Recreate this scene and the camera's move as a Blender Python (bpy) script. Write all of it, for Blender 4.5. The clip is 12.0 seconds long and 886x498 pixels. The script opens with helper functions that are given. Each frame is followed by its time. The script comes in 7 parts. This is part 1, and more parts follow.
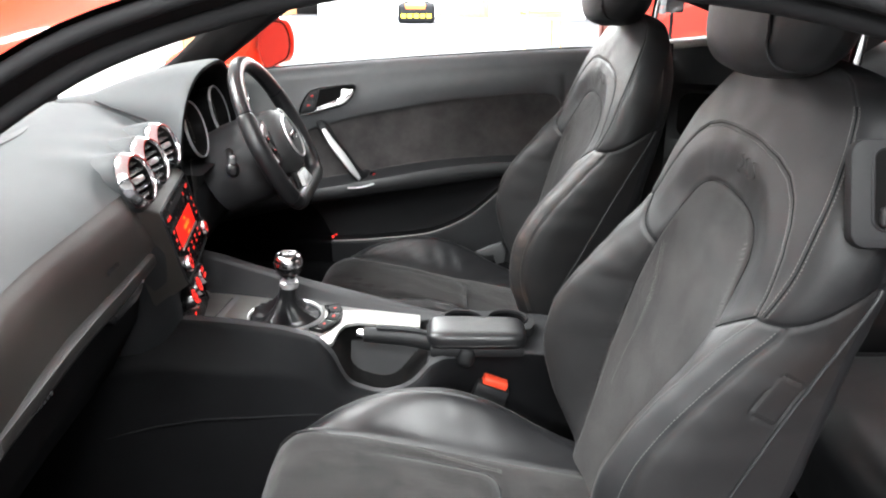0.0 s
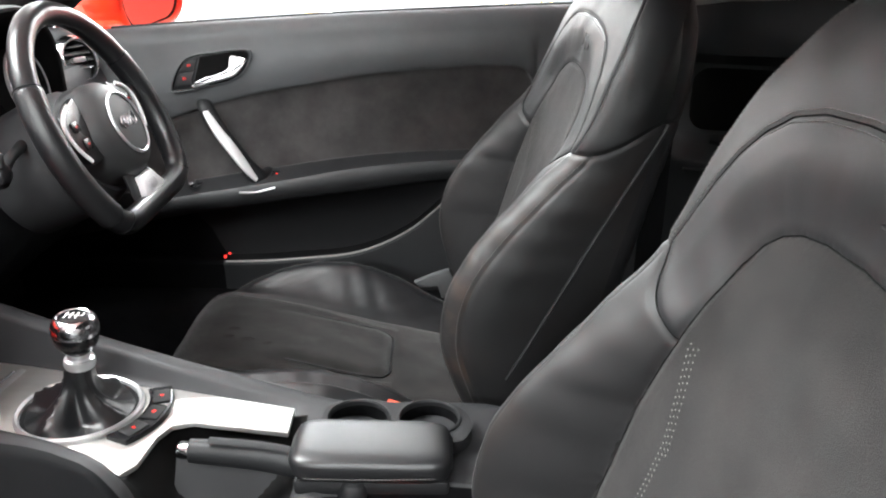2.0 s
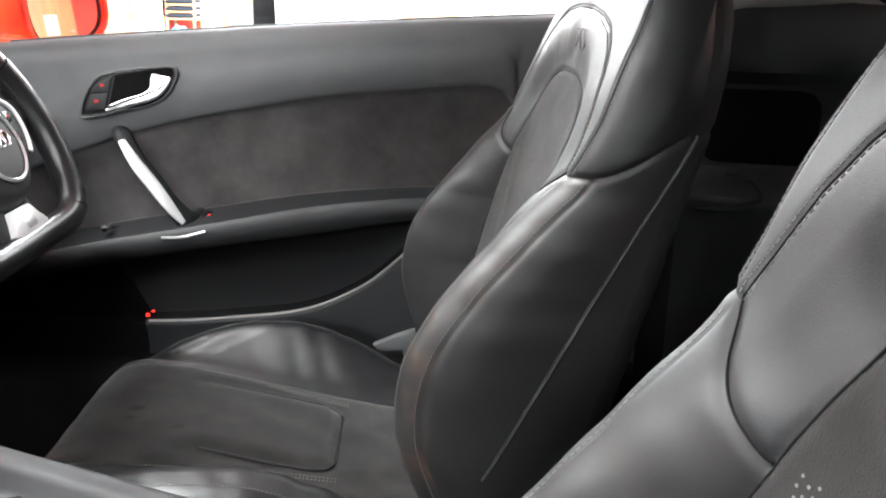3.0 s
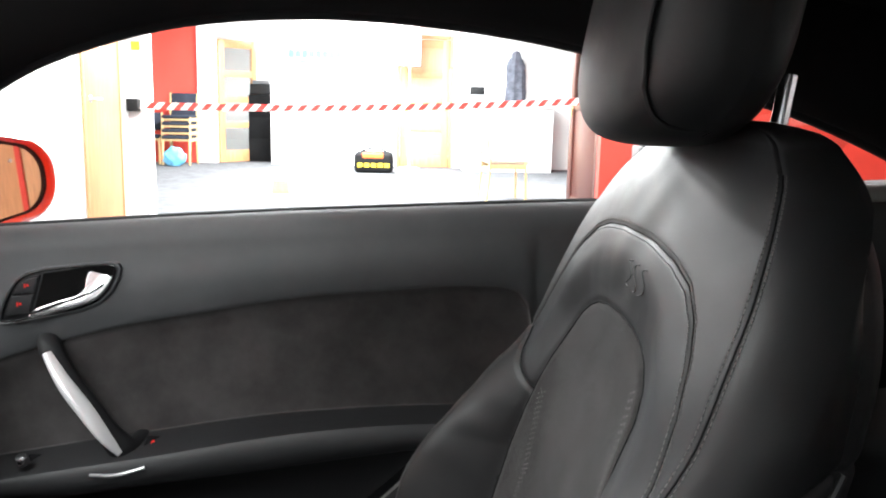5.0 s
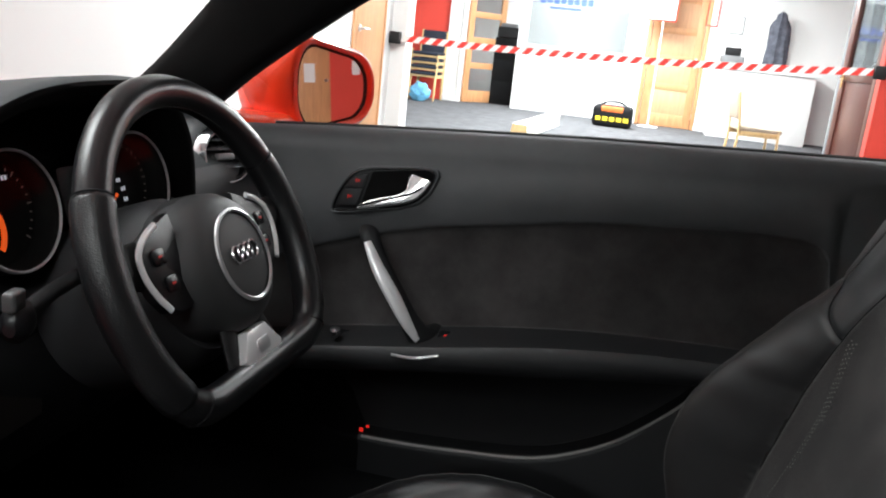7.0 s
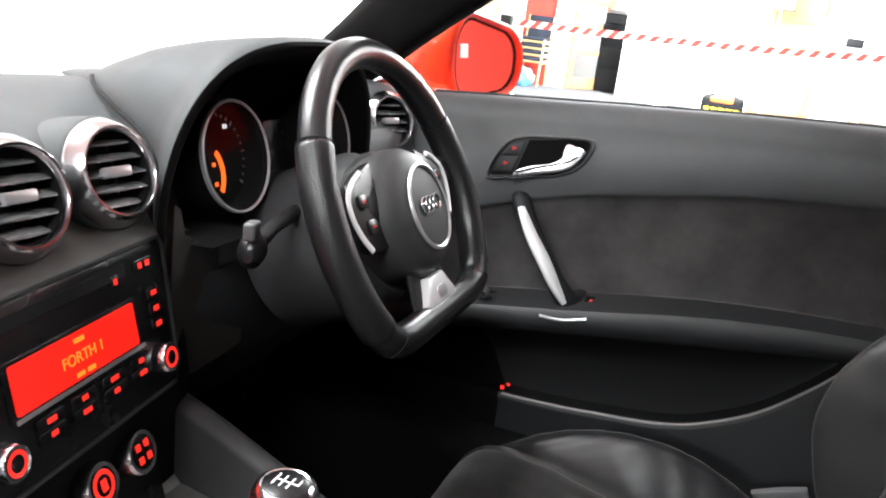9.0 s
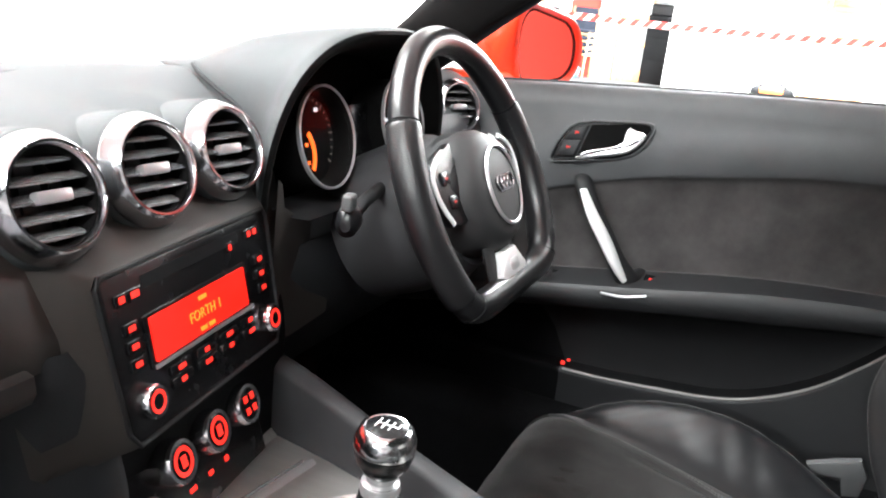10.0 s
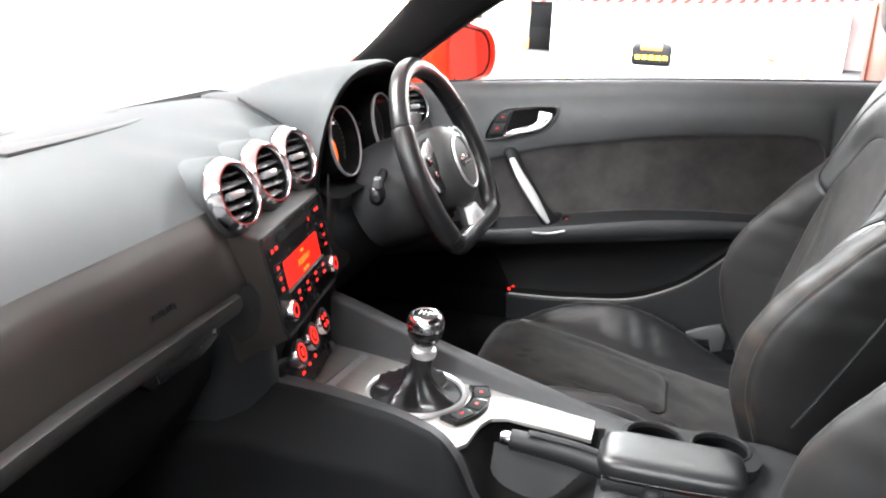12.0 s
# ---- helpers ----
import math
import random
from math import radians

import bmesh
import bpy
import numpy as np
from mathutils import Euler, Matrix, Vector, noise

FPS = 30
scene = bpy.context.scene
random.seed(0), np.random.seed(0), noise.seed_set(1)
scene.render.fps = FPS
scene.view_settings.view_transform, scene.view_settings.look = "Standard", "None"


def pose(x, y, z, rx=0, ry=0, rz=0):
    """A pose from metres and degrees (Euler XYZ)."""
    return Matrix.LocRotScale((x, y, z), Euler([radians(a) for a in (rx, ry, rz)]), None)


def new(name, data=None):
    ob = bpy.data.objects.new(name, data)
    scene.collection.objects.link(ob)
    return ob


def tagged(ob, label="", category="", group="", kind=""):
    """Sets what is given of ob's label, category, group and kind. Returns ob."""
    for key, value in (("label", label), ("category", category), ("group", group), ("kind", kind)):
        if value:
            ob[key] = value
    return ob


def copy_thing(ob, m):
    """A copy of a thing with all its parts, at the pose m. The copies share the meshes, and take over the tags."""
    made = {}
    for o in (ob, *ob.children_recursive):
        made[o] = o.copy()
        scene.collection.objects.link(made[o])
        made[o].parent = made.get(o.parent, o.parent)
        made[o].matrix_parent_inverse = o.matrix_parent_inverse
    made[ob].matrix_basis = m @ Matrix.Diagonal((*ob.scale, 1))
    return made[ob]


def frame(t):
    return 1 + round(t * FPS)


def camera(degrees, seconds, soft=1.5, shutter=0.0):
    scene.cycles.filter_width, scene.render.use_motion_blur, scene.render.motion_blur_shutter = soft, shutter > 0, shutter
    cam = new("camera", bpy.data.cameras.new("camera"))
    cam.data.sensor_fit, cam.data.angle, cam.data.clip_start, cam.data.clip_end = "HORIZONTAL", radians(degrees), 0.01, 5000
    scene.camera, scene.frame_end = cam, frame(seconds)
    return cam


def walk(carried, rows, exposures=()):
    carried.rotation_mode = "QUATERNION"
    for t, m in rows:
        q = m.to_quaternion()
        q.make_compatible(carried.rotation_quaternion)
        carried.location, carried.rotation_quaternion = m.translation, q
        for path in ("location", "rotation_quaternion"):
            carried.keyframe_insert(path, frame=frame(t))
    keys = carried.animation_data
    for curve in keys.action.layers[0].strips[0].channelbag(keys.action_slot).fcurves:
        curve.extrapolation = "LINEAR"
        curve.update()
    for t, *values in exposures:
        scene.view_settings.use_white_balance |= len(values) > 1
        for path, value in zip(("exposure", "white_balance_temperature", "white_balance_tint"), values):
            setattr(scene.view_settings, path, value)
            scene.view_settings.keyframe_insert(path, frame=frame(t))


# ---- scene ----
cam = camera(55.8, 12.0, soft=2.0)
METRES, EYE, TILT, LEAN, TURN = 1.95, 1.17, -20.0, 0.0, 0.0
ROWS = [
    (0.0, 0.0, 0.0, 0.0, 0.0, 0.0, -0.0),
    (0.5, 0.0195, 0.0664, 0.018, -0.29, -0.5, 0.4),
    (1.0, 0.0427, 0.1428, 0.0359, 0.01, -1.17, 0.51),
    (1.5, 0.057, 0.2166, 0.0452, 0.69, -1.54, -1.0),
    (2.0, 0.0622, 0.2922, 0.0465, -0.61, -1.31, -0.61),
    (2.5, 0.0663, 0.37, 0.0392, -2.45, -0.34, -0.18),
    (3.0, 0.0772, 0.4267, 0.0443, -1.87, 2.45, -0.42),
    (3.5, 0.0795, 0.463, 0.0658, -1.92, 6.32, -0.49),
    (5.5, 0.0685, 0.5507, 0.1364, -2.43, 10.18, -0.56),
    (6.0, 0.053, 0.5404, 0.127, 2.66, 7.97, -3.31),
    (6.5, 0.0368, 0.5292, 0.1155, 7.3, 6.54, -6.65),
    (7.0, 0.0232, 0.5145, 0.1036, 11.1, 5.53, -10.3),
    (7.5, 0.0135, 0.504, 0.0929, 13.24, 4.79, -13.23),
    (9.5, -0.0133, 0.4647, 0.0691, 18.66, 2.88, -13.48),
    (10.0, -0.0146, 0.4431, 0.0591, 20.09, 2.22, -13.87),
    (10.5, -0.0165, 0.4052, 0.05, 20.4, 1.35, -13.06),
    (11.0, -0.0165, 0.3516, 0.0371, 18.99, 1.57, -11.53),
    (11.5, -0.0085, 0.2819, 0.0254, 16.69, 1.2, -8.9),
    (12.0, 0.0063, 0.209, 0.0239, 14.09, 1.7, -7.35),
]
walk(cam, [(t, pose(0, -1.395, EYE, TILT, LEAN, TURN) @ pose(METRES * x, METRES * y, METRES * z, 90 + pitch, roll, yaw)) for t, x, y, z, yaw, pitch, roll in ROWS],
     exposures=[(0.0, 0.85), (1.5, 0.85), (2.5, 0.84), (3.6, 1.45), (5.5, -0.45), (6.5, -0.95), (7.0, -0.92), (7.7, -0.38), (9.5, 0.85), (10.5, 1.20), (12.0, 1.15)])

# ---- world and lamps ----
world = bpy.data.worlds.new("world")
scene.world = world
world.use_nodes = True
world.node_tree.nodes["Background"].inputs[0].default_value = (0.9, 0.95, 1.0, 1)
world.node_tree.nodes["Background"].inputs[1].default_value = 0.25

CEILING = 2.75
# lamps at the red partition and office right are added to brighten walls
LAMPS = [(0.15, -2.25, 84), (-0.9, -5.0, 230), (-1.6, 0.2, 110), (-0.9, 4.3, 210), (1.3, 3.4, 60), (-0.6, 8.6, 800), (-0.8, 11.9, 680), (1.9, 5.2, 110), (1.4, 9.7, 260), (-1.4, 15.0, 200)]
for lx, ly, watts in LAMPS:
    data = bpy.data.lights.new("ceiling_lamp", "AREA")
    data.shape, data.size, data.size_y, data.energy, data.color = "RECTANGLE", 1.15, 1.15, watts, (0.94, 0.985, 1.0)
    new("ceiling_lamp", data).matrix_world = pose(lx, ly, CEILING - 0.09)


# ---- materials ----
def material(name, base, rough=0.5, metal=0.0, grain=0.0, scale=400.0, mottle=0.0, mscale=12.0, coat=0.0, sheen=0.0,
             cells=False, rvar=0.0, spec=0.5, tint=None, tmix=0.0, tscale=3.0, stretch=None):
    """A principled surface with fine relief (grain), mottling of its colour and a slow tint."""
    m = bpy.data.materials.new(name)
    m.use_nodes = True
    nt = m.node_tree
    b = nt.nodes["Principled BSDF"]
    b.inputs["Base Color"].default_value = (*base, 1)
    b.inputs["Roughness"].default_value = rough
    b.inputs["Metallic"].default_value = metal
    b.inputs["Specular IOR Level"].default_value = spec
    if coat:
        b.inputs["Coat Weight"].default_value = coat
        b.inputs["Coat Roughness"].default_value = 0.06
    if sheen:
        b.inputs["Sheen Weight"].default_value = sheen
        b.inputs["Sheen Roughness"].default_value = 0.5
    co = nt.nodes.new("ShaderNodeTexCoord")
    src = co.outputs["Object"]
    if stretch:
        mp = nt.nodes.new("ShaderNodeMapping")
        mp.inputs["Scale"].default_value = stretch
        nt.links.new(src, mp.inputs["Vector"])
        src = mp.outputs["Vector"]
    if mottle or tmix:
        n1 = nt.nodes.new("ShaderNodeTexNoise")
        n1.inputs["Scale"].default_value, n1.inputs["Detail"].default_value, n1.inputs["Roughness"].default_value = mscale, 6, 0.65
        nt.links.new(src, n1.inputs["Vector"])
        ramp = nt.nodes.new("ShaderNodeMapRange")
        ramp.inputs["From Min"].default_value, ramp.inputs["From Max"].default_value = 0.3, 0.7
        ramp.inputs["To Min"].default_value, ramp.inputs["To Max"].default_value = 1 - mottle, 1 + mottle
        nt.links.new(n1.outputs["Fac"], ramp.inputs["Value"])
        mul = nt.nodes.new("ShaderNodeVectorMath")
        mul.operation = "SCALE"
        mul.inputs[0].default_value = base
        nt.links.new(ramp.outputs["Result"], mul.inputs["Scale"])
        out = mul.outputs["Vector"]
        if tmix:
            n2 = nt.nodes.new("ShaderNodeTexNoise")
            n2.inputs["Scale"].default_value, n2.inputs["Detail"].default_value = tscale, 4
            nt.links.new(src, n2.inputs["Vector"])
            r2 = nt.nodes.new("ShaderNodeMapRange")
            r2.inputs["From Min"].default_value, r2.inputs["From Max"].default_value = 0.5, 0.72
            r2.inputs["To Max"].default_value = tmix
            nt.links.new(n2.outputs["Fac"], r2.inputs["Value"])
            mx = nt.nodes.new("ShaderNodeMix")
            mx.data_type = "RGBA"
            mx.inputs["B"].default_value = (*tint, 1)
            nt.links.new(r2.outputs["Result"], mx.inputs["Factor"])
            nt.links.new(out, mx.inputs["A"])
            out = mx.outputs["Result"]
        nt.links.new(out, b.inputs["Base Color"])
    if rvar:
        n3 = nt.nodes.new("ShaderNodeTexNoise")
        n3.inputs["Scale"].default_value, n3.inputs["Detail"].default_value = mscale * 1.7, 5
        nt.links.new(src, n3.inputs["Vector"])
        r3 = nt.nodes.new("ShaderNodeMapRange")
        r3.inputs["To Min"].default_value, r3.inputs["To Max"].default_value = max(0.02, rough - rvar), min(1, rough + rvar)
        nt.links.new(n3.outputs["Fac"], r3.inputs["Value"])
        nt.links.new(r3.outputs["Result"], b.inputs["Roughness"])
    if grain:
        if cells:
            g = nt.nodes.new("ShaderNodeTexVoronoi")
            g.feature = "DISTANCE_TO_EDGE"
            g.inputs["Scale"].default_value = scale
            fac = g.outputs["Distance"]
        else:
            g = nt.nodes.new("ShaderNodeTexNoise")
            g.inputs["Scale"].default_value, g.inputs["Detail"].default_value = scale, 4
            fac = g.outputs["Fac"]
        nt.links.new(src, g.inputs["Vector"])
        bump = nt.nodes.new("ShaderNodeBump")
        bump.inputs["Strength"].default_value, bump.inputs["Distance"].default_value = grain, 0.002
        nt.links.new(fac, bump.inputs["Height"])
        nt.links.new(bump.outputs["Normal"], b.inputs["Normal"])
    return m


def glow(name, colour, strength):
    m = bpy.data.materials.new(name)
    m.use_nodes = True
    b = m.node_tree.nodes["Principled BSDF"]
    b.inputs["Base Color"].default_value = (*[c * 0.3 for c in colour], 1)
    b.inputs["Emission Color"].default_value = (*colour, 1)
    b.inputs["Emission Strength"].default_value = strength
    return m


def pane(name, tint=(0.97, 0.985, 0.98), gloss=0.6):
    """Clear sheet glass: see-through, with a mirror image by Fresnel."""
    m = bpy.data.materials.new(name)
    m.use_nodes = True
    nt = m.node_tree
    nt.nodes.remove(nt.nodes["Principled BSDF"])
    clear, shine, mix, fr = (nt.nodes.new("ShaderNode" + k) for k in ("BsdfTransparent", "BsdfGlossy", "MixShader", "Fresnel"))
    clear.inputs["Color"].default_value = (*tint, 1)
    shine.inputs["Roughness"].default_value = 0.01
    fr.inputs["IOR"].default_value = 1.45
    cut = nt.nodes.new("ShaderNodeMath")
    cut.operation = "MULTIPLY"
    cut.inputs[1].default_value = gloss
    nt.links.new(fr.outputs["Fac"], cut.inputs[0])
    nt.links.new(cut.outputs["Value"], mix.inputs["Fac"])
    nt.links.new(clear.outputs["BSDF"], mix.inputs[1])
    nt.links.new(shine.outputs["BSDF"], mix.inputs[2])
    nt.links.new(mix.outputs["Shader"], nt.nodes["Material Output"].inputs["Surface"])
    return m


LEATHER = material("leather", (0.0130, 0.0133, 0.0144), 0.52, spec=0.42, grain=0.12, scale=900, cells=True, mottle=0.18, mscale=9, rvar=0.08)
LEATHER_WORN = material("worn_leather", (0.0136, 0.0132, 0.0138), 0.52, spec=0.42, grain=0.10, scale=900, cells=True, mottle=0.2, mscale=9, rvar=0.1,
                        tint=(0.045, 0.031, 0.024), tmix=0.4, tscale=6)
WING = material("wing_leather", (0.008, 0.008, 0.0088), 0.5, spec=0.42, grain=0.12, scale=900, cells=True, mottle=0.15, mscale=9, rvar=0.06)
SUEDE = material("suede", (0.0155, 0.0143, 0.0140), 0.95, grain=0.35, scale=1100, mottle=0.5, mscale=11, sheen=0.14, spec=0.12, tint=(0.034, 0.031, 0.030), tmix=0.6, tscale=16)
SUEDE_DOOR = material("door_suede", (0.056, 0.052, 0.052), 0.95, grain=0.3, scale=900, mottle=0.45, mscale=8, sheen=0.2, spec=0.12)
SOFT = material("soft_plastic", (0.080, 0.082, 0.086), 0.46, spec=0.5, grain=0.25, scale=700, cells=True, mottle=0.08, mscale=20, rvar=0.05)
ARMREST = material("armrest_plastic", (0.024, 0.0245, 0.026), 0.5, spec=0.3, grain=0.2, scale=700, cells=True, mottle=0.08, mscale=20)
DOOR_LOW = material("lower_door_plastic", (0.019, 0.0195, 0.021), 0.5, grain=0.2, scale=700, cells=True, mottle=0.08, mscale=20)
DASH_TOP = material("dash_top", (0.043, 0.047, 0.049), 0.62, spec=0.28, grain=0.25, scale=700, cells=True, mottle=0.06, mscale=20)
DASH_LOW = material("dash_lower", (0.032, 0.027, 0.024), 0.48, grain=0.08, scale=700, cells=True, mottle=0.08, mscale=16)
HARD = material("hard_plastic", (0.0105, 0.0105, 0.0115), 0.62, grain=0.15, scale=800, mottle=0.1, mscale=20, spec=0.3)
STRIP = material("grey_strip", (0.030, 0.0285, 0.028), 0.5, spec=0.3, grain=0.1, scale=900, mottle=0.05)
GLOSS_BLACK = material("gloss_black", (0.007, 0.007, 0.008), 0.26, spec=0.35, rvar=0.05, mscale=30)
BLACK = material("matt_black", (0.008, 0.008, 0.009), 0.8, grain=0.2, scale=300, mottle=0.2, spec=0.2)
# near black that carries the shade inside recesses, and black dial faces
RECESS_BLACK = material("shaded_recess_black", (0.0035, 0.0033, 0.0033), 0.9, grain=0.2, scale=500, mottle=0.2, spec=0.1)
LINING = material("roof_lining", (0.012, 0.011, 0.011), 0.95, grain=0.3, scale=800, mottle=0.15, spec=0.1)
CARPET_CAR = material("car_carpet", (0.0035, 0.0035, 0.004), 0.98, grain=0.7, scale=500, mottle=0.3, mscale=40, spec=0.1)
RUBBER = material("rubber_seal", (0.012, 0.012, 0.013), 0.7, spec=0.25, grain=0.1, scale=300, mottle=0.15)
CHROME = material("chrome", (0.80, 0.80, 0.82), 0.17, 1.0, rvar=0.05, mscale=25)
SILVER = material("bright_silver", (0.84, 0.84, 0.85), 0.30, 0.25, rvar=0.06, mscale=30)
BOOT = material("boot_leather", (0.007, 0.007, 0.008), 0.32, spec=0.5, grain=0.12, scale=700, cells=True, mottle=0.15, rvar=0.08)
PALE_EDGE = material("pale_edge", (0.26, 0.25, 0.24), 0.45, mottle=0.1)
# plastic darkened and dulled for the shade of dash and seats
CONSOLE_SHADED = material("shaded_console_plastic", (0.0065, 0.0065, 0.0072), 0.6, grain=0.15, scale=800, mottle=0.1, mscale=20, spec=0.07)
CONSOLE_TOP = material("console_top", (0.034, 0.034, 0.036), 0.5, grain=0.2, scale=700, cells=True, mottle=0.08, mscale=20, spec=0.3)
CUSHION = material("creased_leather", (0.010, 0.010, 0.011), 0.40, spec=0.60, grain=0.12, scale=900, cells=True, mottle=0.22, mscale=14, rvar=0.1)
CHEEK = material("cheek_plastic", (0.025, 0.026, 0.0285), 0.56, grain=0.15, scale=800, mottle=0.1, mscale=20, spec=0.3)
SCUFFED = material("scuffed_leather", (0.018, 0.017, 0.017), 0.44, grain=0.12, scale=900, cells=True, mottle=0.25, mscale=30, rvar=0.1, tint=(0.075, 0.047, 0.034), tmix=0.55, tscale=22)
SEAM = material("seam_shadow", (0.006, 0.006, 0.0065), 0.8, spec=0.1, mottle=0.1)
HINGE_GREY = material("hinge_plastic", (0.075, 0.076, 0.078), 0.45, mottle=0.1)
STAIN = material("damp_suede", (0.034, 0.031, 0.030), 0.95, mottle=0.2, mscale=60, spec=0.1)
LEVER = material("polished_silver", (0.88, 0.88, 0.89), 0.22, 0.9, rvar=0.05, mscale=30)
SATIN = material("satin_metal", (0.66, 0.66, 0.67), 0.36, 0.75, rvar=0.07, mscale=30)
BRUSHED = material("brushed_aluminium", (0.60, 0.59, 0.57), 0.36, 0.8, grain=0.12, scale=260, mottle=0.05, stretch=(0.3, 6, 1))
RED_PAINT = material("red_paint", (0.82, 0.055, 0.014), 0.4, spec=0.3, coat=1.0, mottle=0.03, mscale=30)
WHEEL_LEATHER = material("wheel_leather", (0.010, 0.010, 0.011), 0.29, grain=0.08, scale=700, cells=True, mottle=0.06, rvar=0.015)
PERFORATED = material("perforated_leather", (0.011, 0.011, 0.012), 0.34, grain=0.22, scale=420, cells=True, mottle=0.1)
AIRBAG = material("airbag_plastic", (0.034, 0.034, 0.035), 0.55, spec=0.35, grain=0.15, scale=900, mottle=0.08)
THREAD_DARK = material("dark_thread", (0.06, 0.06, 0.06), 0.8, mottle=0.2, mscale=200)
SLAT = material("slat_plastic", (0.42, 0.42, 0.43), 0.24, 0.7, spec=0.8, mottle=0.08)
RING = material("brushed_ring", (0.66, 0.66, 0.68), 0.16, 1.0, rvar=0.07, mscale=60)
THREAD = material("grey_thread", (0.11, 0.107, 0.104), 0.8, mottle=0.2, mscale=200)
DOTS = material("perforation_thread", (0.15, 0.145, 0.138), 0.85, mottle=0.25, mscale=150)
RED_CLIP = material("red_plastic", (0.75, 0.07, 0.03), 0.4, mottle=0.05)
MIRROR = material("mirror_glass", (0.86, 0.86, 0.88), 0.015, 1.0)
SCREEN = glow("red_screen", (1.0, 0.014, 0.006), 0.75)
RED_LIT = glow("red_backlight", (1.0, 0.025, 0.015), 0.9)
RED_DIM = glow("dim_red_backlight", (1.0, 0.03, 0.02), 0.28)
ORANGE_LIT = glow("orange_backlight", (1.0, 0.12, 0.012), 1.3)
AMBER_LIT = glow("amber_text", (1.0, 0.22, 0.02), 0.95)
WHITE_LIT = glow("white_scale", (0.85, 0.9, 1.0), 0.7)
SCALE_DIM = glow("dim_scale", (0.6, 0.5, 0.45), 0.10)
WINDOW = pane("window_glass", gloss=0.25)
GAUGE_GLASS = pane("gauge_glass", (0.9, 0.9, 0.9), 0.02)
WALL_WHITE = material("white_wall_paint", (0.80, 0.80, 0.79), 0.7, grain=0.1, scale=120, mottle=0.03, mscale=2)
WALL_RED = material("red_wall_paint", (0.66, 0.055, 0.035), 0.6, grain=0.1, scale=120, mottle=0.06, mscale=3)
TRIM_WHITE = material("white_gloss_trim", (0.82, 0.82, 0.81), 0.35, mottle=0.03, mscale=6)
CEIL = material("ceiling_tile", (0.78, 0.78, 0.76), 0.9, grain=0.3, scale=60, mottle=0.05, mscale=30)
CARPET = material("office_carpet", (0.105, 0.105, 0.112), 0.95, grain=0.6, scale=120, mottle=0.3, mscale=6, spec=0.1)
WOOD_PANEL = material("pale_oak", (0.60, 0.33, 0.18), 0.5, grain=0.06, scale=60, mottle=0.15, mscale=7, stretch=(6, 6, 0.5))
WOOD = material("oak_veneer", (0.56, 0.275, 0.125), 0.45, grain=0.06, scale=60, mottle=0.22, mscale=7, stretch=(6, 6, 0.5))
WOOD_PALE = material("beech_wood", (0.62, 0.42, 0.20), 0.45, mottle=0.18, mscale=12, stretch=(5, 5, 0.6))
WOOD_DARK = material("mahogany", (0.085, 0.022, 0.014), 0.35, mottle=0.25, mscale=9, stretch=(6, 6, 0.6))
BRASS = material("brass", (0.78, 0.55, 0.22), 0.25, 1.0, rvar=0.06)
PAPER = material("paper", (0.80, 0.80, 0.78), 0.7, mottle=0.03)
BLUE_PRINT = material("blue_print", (0.05, 0.10, 0.42), 0.6, mottle=0.1)
PLASTIC_GREY = material("grey_plastic", (0.16, 0.165, 0.17), 0.45, mottle=0.1)
CLOTH_BLUE = material("blue_cloth", (0.030, 0.034, 0.048), 0.95, grain=0.3, scale=300, mottle=0.2, spec=0.1)
CLOTH_COAT = material("coat_cloth", (0.10, 0.105, 0.13), 0.95, grain=0.3, scale=300, mottle=0.5, mscale=9, spec=0.1)
CLOTH_CREAM = material("cream_cloth", (0.40, 0.33, 0.26), 0.9, grain=0.3, scale=300, mottle=0.1, spec=0.1)
BAG_BLUE = material("blue_bag", (0.12, 0.36, 0.56), 0.6, mottle=0.5, mscale=14)
FRAME_GREY = material("grey_frame", (0.30, 0.31, 0.33), 0.4, mottle=0.1)
TAPE_RED = material("red_tape", (0.75, 0.04, 0.03), 0.5, mottle=0.05)
YELLOW = material("yellow_print", (0.80, 0.62, 0.03), 0.5, mottle=0.1)
ORANGE_BAG = material("orange_print", (0.75, 0.16, 0.03), 0.6, mottle=0.15)
PANEL_LIT = glow("light_panel", (1.0, 0.985, 0.95), 6.0)
SKY_GLASS = glow("daylight_pane", (0.9, 0.95, 1.0), 2.2)


# ---- mesh helpers ----
def from_arrays(name, verts, faces, mat, parent=None, label="", smooth=True, sharp=42):
    me = bpy.data.meshes.new(name)
    me.from_pydata([tuple(map(float, v)) for v in verts], [], [tuple(map(int, f)) for f in faces])
    me.validate()
    me.materials.append(mat)
    if smooth:
        me.shade_smooth()
        me.set_sharp_from_angle(angle=radians(sharp))
    ob = new(name, me)
    ob.parent = parent
    if label:
        tagged(ob, label)
    return ob


def part(name, bm, mat, parent=None, label="", smooth=True, sharp=42):
    """Links a bmesh as one mesh object, under a thing or a part."""
    bmesh.ops.recalc_face_normals(bm, faces=bm.faces)
    me = bpy.data.meshes.new(name)
    bm.to_mesh(me)
    bm.free()
    me.materials.append(mat)
    if smooth:
        me.shade_smooth()
        me.set_sharp_from_angle(angle=radians(sharp))
    ob = new(name, me)
    ob.parent = parent
    if label:
        tagged(ob, label)
    return ob


def thing(name, label, category, group="", kind=""):
    return tagged(new(name), label, category, group, kind)


